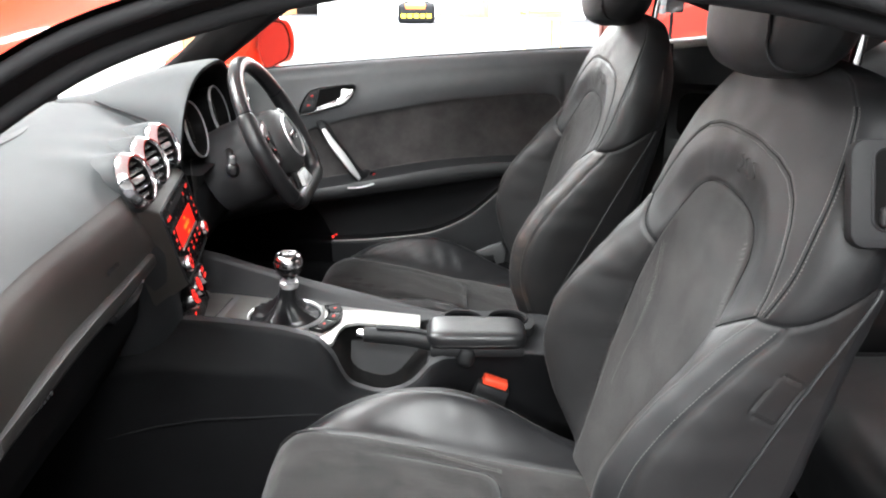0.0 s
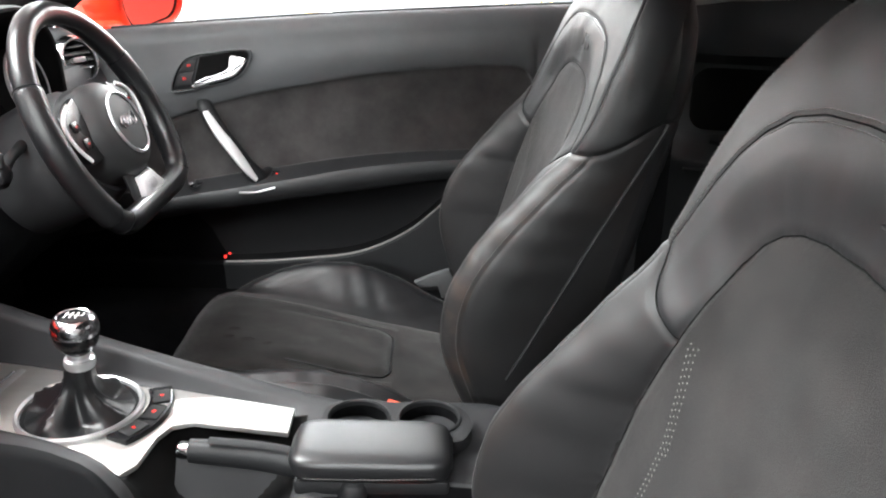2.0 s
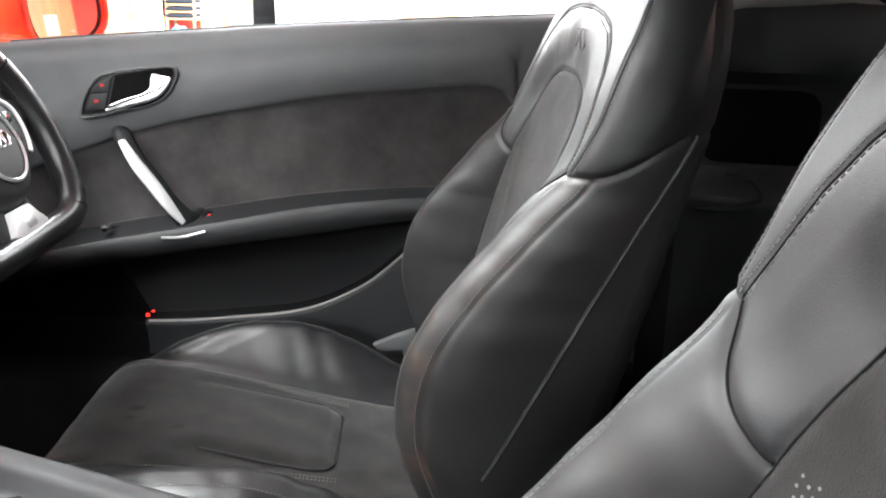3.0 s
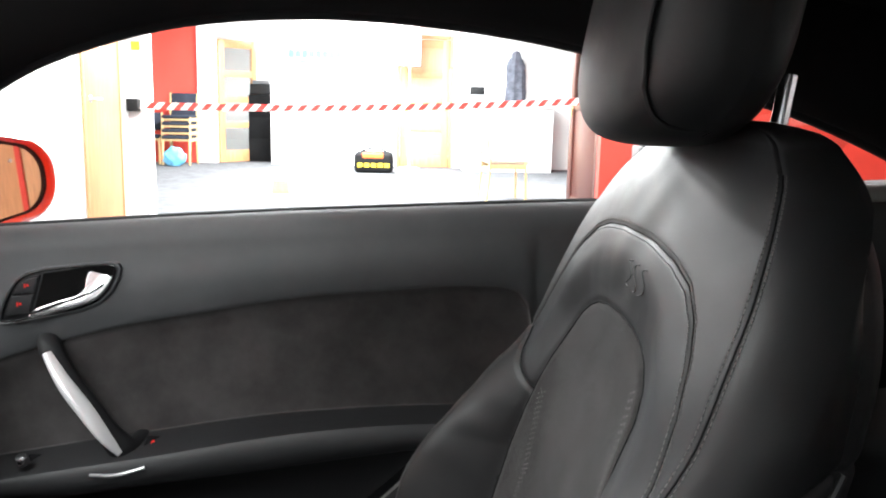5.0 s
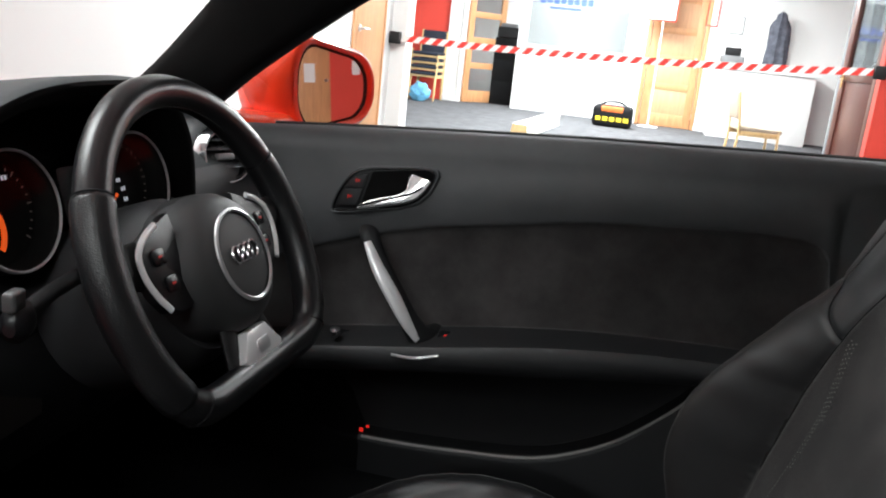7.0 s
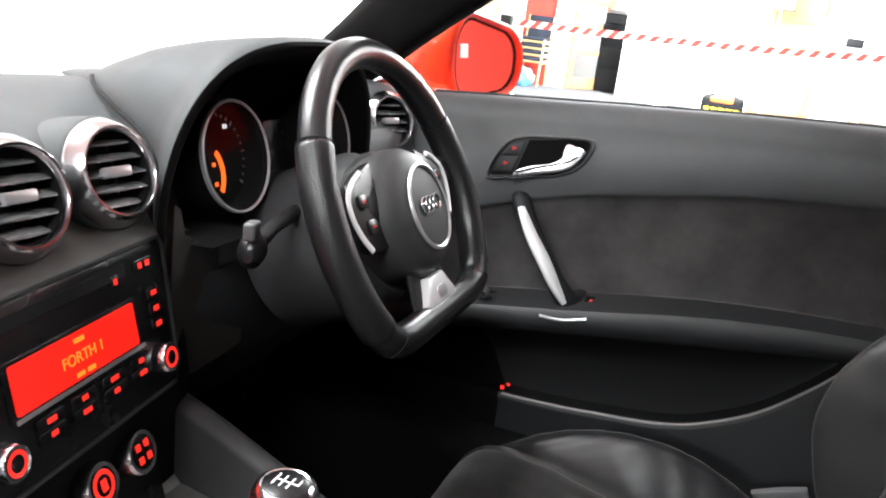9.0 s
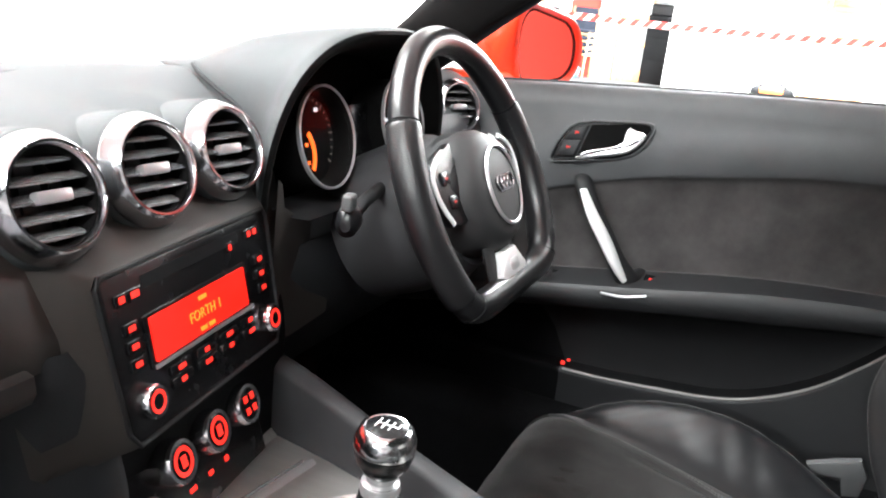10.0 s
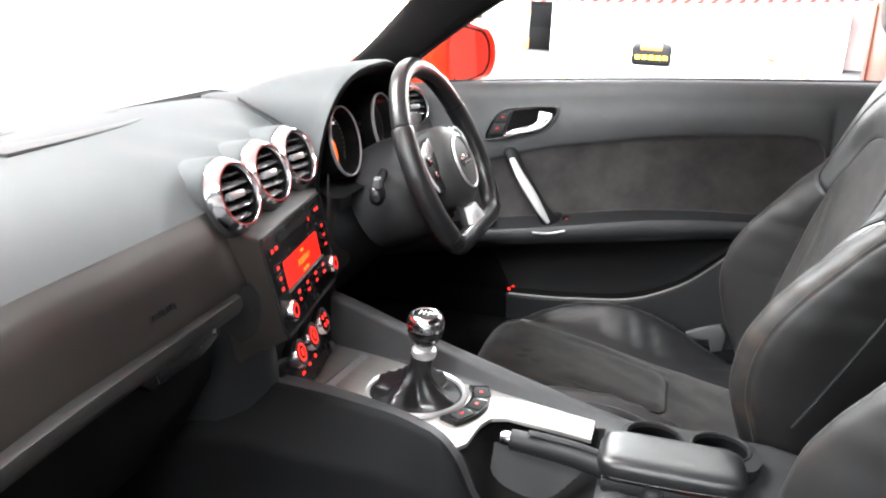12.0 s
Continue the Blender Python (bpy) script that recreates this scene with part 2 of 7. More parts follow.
def box(lo, hi, bevel=0.0, seg=2, m=None, bm=None):
    """A box between two corners, its edges rounded; m: a pose for it."""
    bm = bm or bmesh.new()
    c = [(a + b) / 2 for a, b in zip(lo, hi)]
    s = [abs(b - a) for a, b in zip(lo, hi)]
    t = Matrix.Translation(c) @ Matrix.Diagonal((*s, 1))
    made = bmesh.ops.create_cube(bm, size=1, matrix=(m @ t) if m else t)
    if bevel:
        es = list({e for v in made["verts"] for e in v.link_edges})
        bmesh.ops.bevel(bm, geom=es, offset=bevel, segments=seg, affect="EDGES", profile=0.5)
    return bm


def loft(rings, closed=True, caps=True, bm=None):
    """A skin over rings of points."""
    bm = bm or bmesh.new()
    vs = [[bm.verts.new(p) for p in r] for r in rings]
    n = len(rings[0])
    for a, b in zip(vs, vs[1:]):
        for i in range(n if closed else n - 1):
            j = (i + 1) % n
            bm.faces.new((a[i], a[j], b[j], b[i]))
    if caps and closed:
        bm.faces.new(vs[0])
        bm.faces.new(vs[-1])
    return bm


def catmull(keys, q):
    """Smooth values at q through keys (t, value, ...) in order of t."""
    k = np.array(keys, float)
    t, v = k[:, 0], k[:, 1:]
    single = np.ndim(q) == 0
    q = np.atleast_1d(np.array(q, float))
    i = np.clip(np.searchsorted(t, q) - 1, 0, len(t) - 2)
    d = np.gradient(v, t, axis=0)
    h = (t[i + 1] - t[i])[:, None]
    s = np.clip(((q - t[i])[:, None]) / h, 0, 1)
    out = ((2 * s**3 - 3 * s**2 + 1) * v[i] + (s**3 - 2 * s**2 + s) * h * d[i] + (3 * s**2 - 2 * s**3) * v[i + 1] + (s**3 - s**2) * h * d[i + 1])
    out = out[:, 0] if out.shape[1] == 1 else out
    return out[0] if single else out


def smooth_path(pts, n):
    """n points on a smooth curve through pts."""
    p = np.array(pts, float)
    d = np.concatenate([[0], np.cumsum(np.linalg.norm(np.diff(p, axis=0), axis=1))])
    return catmull(np.column_stack([d, p]), np.linspace(0, d[-1], n))


def tube(pts, r, n=10, closed=False, flat=None, bm=None, up=None):
    """A round bar along pts; r: one radius or one per point; flat: (a, b) to squash it along its side and up ways."""
    p = np.array(pts, float)
    rr = np.full(len(p), r) if np.isscalar(r) else np.array(r, float)
    tan = (np.roll(p, -1, 0) - np.roll(p, 1, 0)) if closed else np.gradient(p, axis=0)
    tan /= np.linalg.norm(tan, axis=1)[:, None] + 1e-12
    ref = np.array(up if up is not None else ((0, 0, 1) if abs(tan[0][2]) < 0.9 else (1, 0, 0)), float)
    rings, side = [], None
    for c, t, k in zip(p, tan, rr):
        s = np.cross(t, ref) if (side is None or up is not None) else side - t * np.dot(side, t)
        s /= np.linalg.norm(s) + 1e-12
        side = s
        u = np.cross(s, t)
        fa, fb = flat or (1, 1)
        rings.append([tuple(c + k * (fa * math.cos(a) * s + fb * math.sin(a) * u)) for a in np.arange(n) * 2 * math.pi / n])
    if closed:
        rings.append(rings[0])
        bm = loft(rings, True, False, bm)
        bmesh.ops.remove_doubles(bm, verts=bm.verts, dist=1e-6)
        return bm
    return loft(rings, True, True, bm)


def basis(origin, way, up=(0, 0, 1)):
    """The pose whose z points along way and whose y is near up."""
    z = Vector(way).normalized()
    x = Vector(up).cross(z).normalized()
    y = z.cross(x)
    m = Matrix((x, y, z)).transposed().to_4x4()
    m.translation = origin
    return m


def lathe(profile, m, n=32, bm=None, caps=True):
    """Turns (radius, height) pairs round the z of the pose m."""
    rings = [[tuple(m @ Vector((r * math.cos(a), r * math.sin(a), h))) for a in np.arange(n) * 2 * math.pi / n] for r, h in profile]
    return loft(rings, True, caps, bm)


def plate(outline, m, depth, bevel=0.0, bm=None):
    """A flat plate: outline (x, y) pairs in the pose m, thick towards its -z."""
    bm = bm or bmesh.new()
    f = bm.faces.new([bm.verts.new(m @ Vector((x, y, 0))) for x, y in outline])
    got = bmesh.ops.extrude_face_region(bm, geom=[f])
    move = m.to_3x3() @ Vector((0, 0, -depth))
    tops = [v for v in got["geom"] if isinstance(v, bmesh.types.BMVert)]
    bmesh.ops.translate(bm, vec=move, verts=tops)
    if bevel:
        es = [e for e in f.edges]
        bmesh.ops.bevel(bm, geom=es, offset=bevel, segments=2, affect="EDGES", profile=0.5)
    return bm


def round_rect(w, h, r, n=5, cx=0.0, cy=0.0):
    pts = []
    for sx, sy, a0 in ((1, 1, 0), (-1, 1, 90), (-1, -1, 180), (1, -1, 270)):
        for k in range(n + 1):
            a = radians(a0 + 90 * k / n)
            pts.append((cx + sx * (w / 2 - r) + r * math.cos(a), cy + sy * (h / 2 - r) + r * math.sin(a)))
    return pts


def bars(marks, m, depth, bm=None):
    """Small flat bars (x, y, width, height) proud of the pose m's plane."""
    bm = bm or bmesh.new()
    for x, y, w, h in marks:
        box((x - w / 2, y - h / 2, 0), (x + w / 2, y + h / 2, depth), m=m, bm=bm)
    return bm


def dashes(pts, nrm, length=0.0028, gap=0.0016, r=0.0006):
    """Stitches: short bars on the surface points pts with normals nrm, joined."""
    p, nn = np.array(pts, float), np.array(nrm, float)
    d = np.concatenate([[0], np.cumsum(np.linalg.norm(np.diff(p, axis=0), axis=1))])
    verts, faces = [], []
    s = 0.0
    while s + length < d[-1]:
        a = np.array([np.interp(s, d, p[:, k]) for k in range(3)])
        b = np.array([np.interp(s + length, d, p[:, k]) for k in range(3)])
        u = np.array([np.interp(s, d, nn[:, k]) for k in range(3)])
        w = np.cross(b - a, u)
        w = w / (np.linalg.norm(w) + 1e-12) * r
        u = u * r * 1.2
        i = len(verts)
        verts += [a - w, a + w, b + w, b - w, a - w * 0.6 + u, a + w * 0.6 + u, b + w * 0.6 + u, b - w * 0.6 + u]
        faces += [(i, i + 1, i + 5, i + 4), (i + 1, i + 2, i + 6, i + 5), (i + 2, i + 3, i + 7, i + 6), (i + 3, i, i + 4, i + 7), (i + 4, i + 5, i + 6, i + 7)]
        s += length + gap
    return verts, faces


def join_arrays(sets):
    verts, faces = [], []
    for v, f in sets:
        k = len(verts)
        verts += list(v)
        faces += [tuple(i + k for i in g) for g in f]
    return verts, faces


def grid_normals(P):
    du, dv = np.gradient(P, axis=1), np.gradient(P, axis=0)
    n = np.cross(du, dv)
    return n / (np.linalg.norm(n, axis=2)[..., None] + 1e-12)


def grid_part(name, P, rows, cols, mat, parent, label="", flip=False, pick=None):
    """One mesh from the cells of the grid P between those rows and columns (or those that pick keeps)."""
    H, W = P.shape[:2]
    use, faces = {}, []
    verts = []
    for r in range(rows[0], rows[1]):
        for c in range(cols[0], cols[1]):
            if pick is not None and not pick[r, c]:
                continue
            q = [(r, c), (r, c + 1), (r + 1, c + 1), (r + 1, c)]
            f = []
            for k in q:
                if k not in use:
                    use[k] = len(verts)
                    verts.append(P[k])
                f.append(use[k])
            faces.append(f[::-1] if flip else f)
    return from_arrays(name, verts, faces, mat, parent, label, sharp=60)


# ---- the showroom and the office behind it ----
def slab(name, lo, hi, mat, label, bevel=0.0, parent=None):
    ob = part(name, box(lo, hi, bevel), mat, parent, smooth=False)
    return tagged(ob, label, name.split("_")[0], kind="structure") if parent is None else ob


FAR, SPLIT, FRONT, REAR, BACK = 13.6, 6.85, -2.15, 5.2, -8.5
slab("floor", (-7, BACK, -0.1), (REAR, FAR + 2.6, 0), CARPET, "dark grey office carpet floor, slightly worn")
slab("ceiling", (-7, BACK, CEILING), (REAR, FAR + 2.6, CEILING + 0.1), CEIL, "white ceiling over showroom and office")
slab("wall_front", (FRONT - 0.15, BACK, 0), (FRONT, 5.70, CEILING), WALL_WHITE, "bright white painted wall ahead of the car")
slab("wall_front_lintel", (FRONT - 0.15, 5.70, 2.06), (FRONT, 6.40, CEILING), WALL_WHITE, "white wall above the oak door")
slab("wall_front_end", (FRONT - 0.15, 6.40, 0), (FRONT, 6.66, CEILING), WALL_WHITE, "white wall end beside the oak door")
slab("wall_split_pier", (FRONT - 0.15, 6.66, 0), (-2.02, SPLIT + 0.02, CEILING), WALL_WHITE, "white pier at the edge of the opening")
slab("wall_split_red", (1.735, SPLIT - 0.12, 0), (REAR, SPLIT, CEILING), WALL_RED, "red painted partition wall beside the opening")
slab("wall_rear", (REAR, 2.4, 0), (REAR + 0.15, FAR + 2.6, CEILING), WALL_RED, "red painted wall behind the car")
slab("wall_rear_white", (REAR, BACK, 0), (REAR + 0.15, 2.4, CEILING), WALL_WHITE, "white painted wall behind the car")
slab("wall_back", (-7, BACK - 0.15, 0), (REAR, BACK, CEILING), WALL_WHITE, "white wall on the open door's side")
slab("wall_office_side", (-4.6, SPLIT, 0), (-4.45, FAR + 2.6, CEILING), WALL_WHITE, "white side wall of the office")

# far office wall, left to right
OPEN_L, OPEN_R, OPEN_TOP = -3.03, -2.15, 2.02
slab("wall_far_red", (-4.45, FAR, 0), (-3.32, FAR + 0.12, CEILING), WALL_RED, "red painted stretch of the far office wall")
slab("wall_far_pier", (-3.32, FAR - 0.05, 0), (OPEN_L, FAR + 0.12, CEILING), WALL_WHITE, "white pier beside the office doorway")
slab("wall_far_lintel", (OPEN_L, FAR - 0.05, OPEN_TOP), (OPEN_R, FAR + 0.12, CEILING), WALL_WHITE, "white wall over the office doorway")
slab("wall_far_pier_2", (OPEN_R, FAR - 0.05, 0), (-2.02, FAR + 0.12, CEILING), WALL_WHITE, "white pier between doorway and window")
slab("wall_far_sill", (-2.02, FAR - 0.05, 0), (-0.42, FAR + 0.12, 1.05), WALL_WHITE, "white wall under the inner office window")
slab("wall_far_head", (-2.02, FAR - 0.05, 2.2), (-0.42, FAR + 0.12, CEILING), WALL_WHITE, "white wall over the inner office window")
slab("wall_far_pier_3", (-0.42, FAR - 0.05, 0), (-0.08, FAR + 0.12, CEILING), WALL_WHITE, "white pier beside the oak office door")
slab("wall_far_lintel_2", (-0.08, FAR - 0.05, 2.08), (0.76, FAR + 0.12, CEILING), WALL_WHITE, "white wall over the oak office door")
slab("wall_far_end", (0.76, FAR - 0.05, 0), (REAR, FAR + 0.12, CEILING), WALL_WHITE, "white far office wall behind the counter")
slab("wall_backroom", (-4.45, FAR + 2.45, 0), (REAR, FAR + 2.6, CEILING), WALL_WHITE, "white wall of the room behind the office")

inner = tagged(part("window_1", box((-2.02, FAR + 0.03, 1.05), (-0.42, FAR + 0.04, 2.2)), pane("inner_glass", (0.74, 0.77, 0.78), 0.8), smooth=False),
               "clear glass pane of the inner office window", "window", kind="structure")
inner.visible_shadow = False
for lo, hi in (((-2.05, FAR - 0.075, 1.02), (-0.39, FAR - 0.05, 1.06)), ((-2.05, FAR - 0.07, 2.19), (-0.39, FAR - 0.05, 2.23)),
               ((-2.05, FAR - 0.07, 1.06), (-2.01, FAR - 0.05, 2.19)), ((-0.43, FAR - 0.07, 1.06), (-0.39, FAR - 0.05, 2.19))):
    part("window_frame", box(lo, hi, 0.004), TRIM_WHITE, inner)
for x0, x1 in ((-3.32, OPEN_L), (-2.02, -0.08), (0.76, 1.55)):
    tagged(part("baseboard", box((x0, FAR - 0.066, 0), (x1, FAR - 0.052, 0.1), 0.004), TRIM_WHITE), "white gloss baseboard", "baseboard", kind="structure")

# blue shop name on the window, as plain bars
name_sign = thing("wall_sign", "blue lettering strip with a thin line under it", "sign")
at = pose(-1.45, FAR - 0.012, 1.76, 90)
part("lettering", bars([(-0.42 + 0.108 * k + 0.05, 0.02, 0.085, 0.12 - 0.02 * (k % 2)) for k in range(8)], at, 0.01), BLUE_PRINT, name_sign)
part("lettering", bars([(0.0, -0.1, 0.5, 0.035)], at, 0.01), BLUE_PRINT, name_sign)


def panel_door(name, lo, hi, wood, glazed, label, m=None, group=""):
    """A door leaf, its hinge side at x = lo: stiles, rails, panels or panes, a lever handle. Local: x along, z up, y its thickness."""
    w, h = hi
    d = thing(name, label, "door", group)
    stile = 0.11
    for x in (0, w - stile):
        part("stile", box((x, 0, 0.005), (x + stile, 0.044, h), 0.004), wood, d)
    rails = [(0.005, 0.2), (h - 0.13, h)]
    if glazed:
        n = abs(glazed)
        step = (h - 0.33) / n
        rails += [(0.2 + step * k - 0.05, 0.2 + step * k + 0.05) for k in range(1, n)]
    else:
        rails += [(0.86, 1.0)]
    rails.sort()
    for a, b in rails:
        part("rail", box((stile, 0.001, a), (w - stile, 0.043, b), 0.004), wood, d)
    for (a, b), (a2, b2) in zip(rails, rails[1:]):
        if glazed > 0 and not (wood is WOOD_DARK and b < 0.5):
            p = part("pane", box((stile, 0.018, b), (w - stile, 0.024, a2)), pane("door_glass", (0.8, 0.82, 0.82), 0.8), d, "frosted bright pane", smooth=False)
            p.visible_shadow = False
        else:
            part("panel", box((stile - 0.004, 0.012, b - 0.004), (w - stile + 0.004, 0.032, a2 + 0.004), 0.006), WOOD_PANEL if glazed and wood is not WOOD_DARK else wood, d)
    for y in (-0.03, 0.062):
        part("handle", tube([(w - 0.06, 0.02, 1.03), (w - 0.06, y, 1.03), (w - 0.17, y, 1.03)], 0.009), BRASS if wood is WOOD_DARK else SATIN, d, "metal lever handle")
    part("handle_plate", box((w - 0.075, -0.006, 0.95), (w - 0.045, 0.05, 1.1), 0.003), BRASS if wood is WOOD_DARK else SATIN, d)
    d.matrix_world = m
    return d


def door_frame(x0, x1, top, y0, y1, mat, m=None):
    f = tagged(new("trim"), "painted door frame", "trim", kind="structure")
    for lo, hi in (((x0 - 0.06, y0, 0), (x0, y1, top + 0.06)), ((x1, y0, 0), (x1 + 0.06, y1, top + 0.06)), ((x0, y0, top), (x1, y1, top + 0.06))):
        part("architrave", box(lo, hi, 0.004), mat, f)
    if m:
        f.matrix_world = m
    return f


door_frame(-0.06, 0.74, 2.06, FAR - 0.072, FAR - 0.052, WOOD)
panel_door("door", 0, (0.79, 2.05), WOOD, -4, "closed oak office door with four pale panels", pose(-0.055, FAR - 0.045, 0))
door_frame(OPEN_L + 0.002, OPEN_R - 0.002, OPEN_TOP, FAR - 0.072, FAR - 0.052, TRIM_WHITE)
panel_door("door", 0, (0.8, 1.99), WOOD, 4, "open oak office door with four clear panes", pose(OPEN_L + 0.04, FAR + 0.02, 0, 0, 0, 52))
flush = thing("door", "closed flush oak veneer door in the white front wall", "door")
part("leaf", box((FRONT - 0.03, 5.72, 0.005), (FRONT + 0.014, 6.38, 2.03), 0.003), WOOD, flush)
knob_m = basis((FRONT + 0.014, 5.79, 1.02), (1, 0, 0))
part("rose", lathe([(0.026, 0), (0.026, 0.006), (0.022, 0.009), (0.0, 0.009)], knob_m, 24, caps=False), SATIN, flush, "round satin metal rose")
part("handle", tube([tuple(knob_m @ Vector((0, 0, 0.008))), tuple(knob_m @ Vector((0, 0, 0.045))), (FRONT + 0.059, 5.89, 1.02)], 0.008, 10), SATIN, flush, "short metal lever handle")
part("sign_plate", lathe([(0.038, 0), (0.038, 0.003), (0.034, 0.005), (0.0, 0.005)], basis((FRONT + 0.014, 6.02, 1.62), (1, 0, 0)) @ Matrix.Diagonal((0.9, 1.9, 1, 1)), 28, caps=False), PLASTIC_GREY, flush, "dull grey oval door plate")
jamb = tagged(new("trim"), "oak frame round the closed oak door", "trim", kind="structure")
for lo, hi in (((FRONT + 0.001, 5.66, 0), (FRONT + 0.018, 5.705, 2.1)), ((FRONT + 0.001, 6.395, 0), (FRONT + 0.018, 6.43, 2.1)), ((FRONT + 0.001, 5.705, 2.04), (FRONT + 0.018, 6.395, 2.1))):
    part("architrave", box(lo, hi, 0.004), WOOD, jamb)
notice = thing("door_notice", "small white paper notice pinned on the oak door", "notice")
part("sheet", box((FRONT + 0.0145, 5.99, 1.36), (FRONT + 0.0165, 6.07, 1.45)), PAPER, notice, smooth=False)

# striped barrier tape across the opening
def barrier_tape(a, b, sag, width):
    """A belt of slanted stripes between two wall cassettes."""
    t = thing("barrier_tape", "red and white striped barrier tape stretched across the opening", "barrier tape")
    n = 68
    pts = [np.array(a) * (1 - s) + np.array(b) * s - np.array((0, 0, 4 * sag * s * (1 - s))) for s in np.linspace(0, 1, n + 1)]
    red, white = ([], []), ([], [])
    for k in range(n):
        which = red if k % 2 else white
        p, q = pts[k], pts[k + 1]
        sl = (q - p) * 0.9
        i = len(which[0])
        which[0].extend([p + (0, 0, width / 2) + sl, q + (0, 0, width / 2) + sl, q - (0, 0, width / 2), p - (0, 0, width / 2)])
        back = [v + np.array((0, 0.0015, 0)) for v in which[0][-4:]]
        which[0].extend(back)
        which[1].extend([(i, i + 1, i + 2, i + 3), (i + 7, i + 6, i + 5, i + 4), (i, i + 4, i + 5, i + 1), (i + 3, i + 2, i + 6, i + 7), (i, i + 3, i + 7, i + 4), (i + 1, i + 5, i + 6, i + 2)])
    from_arrays("red_stripes", red[0], red[1], TAPE_RED, t, smooth=False)
    from_arrays("white_stripes", white[0], white[1], PAPER, t, smooth=False)
    for e, s in ((a, -1), (b, 1)):
        part("cassette", box((e[0] - 0.045 + s * 0.04, e[1] - 0.04, e[2] - 0.05), (e[0] + 0.045 + s * 0.04, e[1] + 0.04, e[2] + 0.05), 0.008), HARD, t, "black tape cassette")
    return t


barrier_tape((-2.06, SPLIT - 0.24, 0.975), (1.66, SPLIT - 0.2, 1.10), 0.040, 0.055)


def stacking_chair(cloth, wood, label, group=""):
    """A wooden stacking chair facing +x, at the origin."""
    c = thing("chair", label, "chair", group)
    for sy in (-0.21, 0.21):
        part("leg", tube([(0.21, sy, 0), (0.20, sy, 0.43)], 0.017, 8, flat=(1, 0.8)), wood, c)
        part("leg", tube(smooth_path([(-0.23, sy, 0), (-0.2, sy, 0.42), (-0.25, sy, 0.8)], 9), 0.017, 8, flat=(1, 0.8)), wood, c)
        part("side_rail", box((-0.2, sy - 0.011, 0.36), (0.21, sy + 0.011, 0.41), 0.004), wood, c)
    part("front_rail", box((0.19, -0.2, 0.37), (0.21, 0.2, 0.41), 0.004), wood, c)
    part("seat", box((-0.2, -0.215, 0.405), (0.235, 0.215, 0.455), 0.018, 3), cloth, c)
    part("backrest", box((-0.02, -0.2, -0.14), (0.02, 0.2, 0.14), 0.014, 3, pose(-0.232, 0, 0.66, 0, -8)), cloth, c)
    return c


lone = stacking_chair(CLOTH_CREAM, WOOD_PALE, "pale wooden chair with a cream seat, standing alone on the carpet")
lone.matrix_world = pose(1.16, 8.95, 0, 0, 0, 8)
pile = [stacking_chair(CLOTH_BLUE, WOOD_PALE, "stacked beech chair with a dark blue seat", "stacked chairs")]
pile[0].matrix_world = pose(-3.52, FAR - 0.45, 0, 0, 0, -92)
for k in range(1, 4):
    copy_thing(pile[0], pose(-3.52, FAR - 0.45 + 0.015 * k, 0.105 * k, 0, 0, -92))
stray = copy_thing(pile[0], pose(-4.05, FAR - 0.4, 0, 0, 0, -80))
tagged(stray, "dark blue chair standing beside the stacked chairs")

carrier = thing("carrier_bag", "crumpled blue plastic bag under the stacked chairs", "bag")
bm = bmesh.new()
bmesh.ops.create_icosphere(bm, subdivisions=3, radius=0.17, matrix=Matrix.Diagonal((1, 0.7, 0.95, 1)))
for v in bm.verts:
    v.co *= 1 + 0.28 * noise.noise(v.co * 14)
    v.co.z = max(v.co.z, -0.13) + 0.13
part("sack", bm, BAG_BLUE, carrier)
carrier.matrix_world = pose(-3.5, FAR - 0.86, 0)

holdall = thing("tool_bag", "black holdall with orange and yellow print on the carpet", "bag")
at = pose(-0.42, 12.35, 0)
part("body", box((-0.29, -0.2, 0.0), (0.29, 0.2, 0.31), 0.07, 4, at), BLACK, holdall)
part("flap", box((-0.17, -0.206, 0.215), (0.15, -0.05, 0.30), 0.02, 3, at), ORANGE_BAG, holdall, "orange printed flap")
part("stripe", bars([(-0.2 + 0.1 * k, 0.12, 0.075, 0.06) for k in range(5)], at @ pose(0, -0.2, 0, 90), 0.008), YELLOW, holdall, "yellow print along the side")
part("handle", tube(smooth_path([(-0.62, 12.33, 0.3), (-0.55, 12.3, 0.34), (-0.3, 12.3, 0.35), (-0.22, 12.33, 0.3)], 14), 0.014), BLACK, holdall)

wedge = thing("cardboard_box", "long white cardboard box lying on the carpet", "box")
tri = [(-0.10, 0.004), (0.10, 0.004), (0.09, 0.15), (-0.08, 0.15)]
part("sleeve", loft([[(-1.33 + 0.14 * s + u, 9.2 + 2.2 * s, v) for u, v in tri] for s in (0, 0.33, 0.66, 1)]), material("cardboard", (0.80, 0.78, 0.72), 0.7, mottle=0.12), wedge, smooth=False)
part("end_cap", plate(tri, Matrix(((1, 0, 0, -1.33), (0, 0, -1, 9.196), (0, 1, 0, 0), (0, 0, 0, 1))), 0.004), WOOD_PALE, wedge, "brown end face")

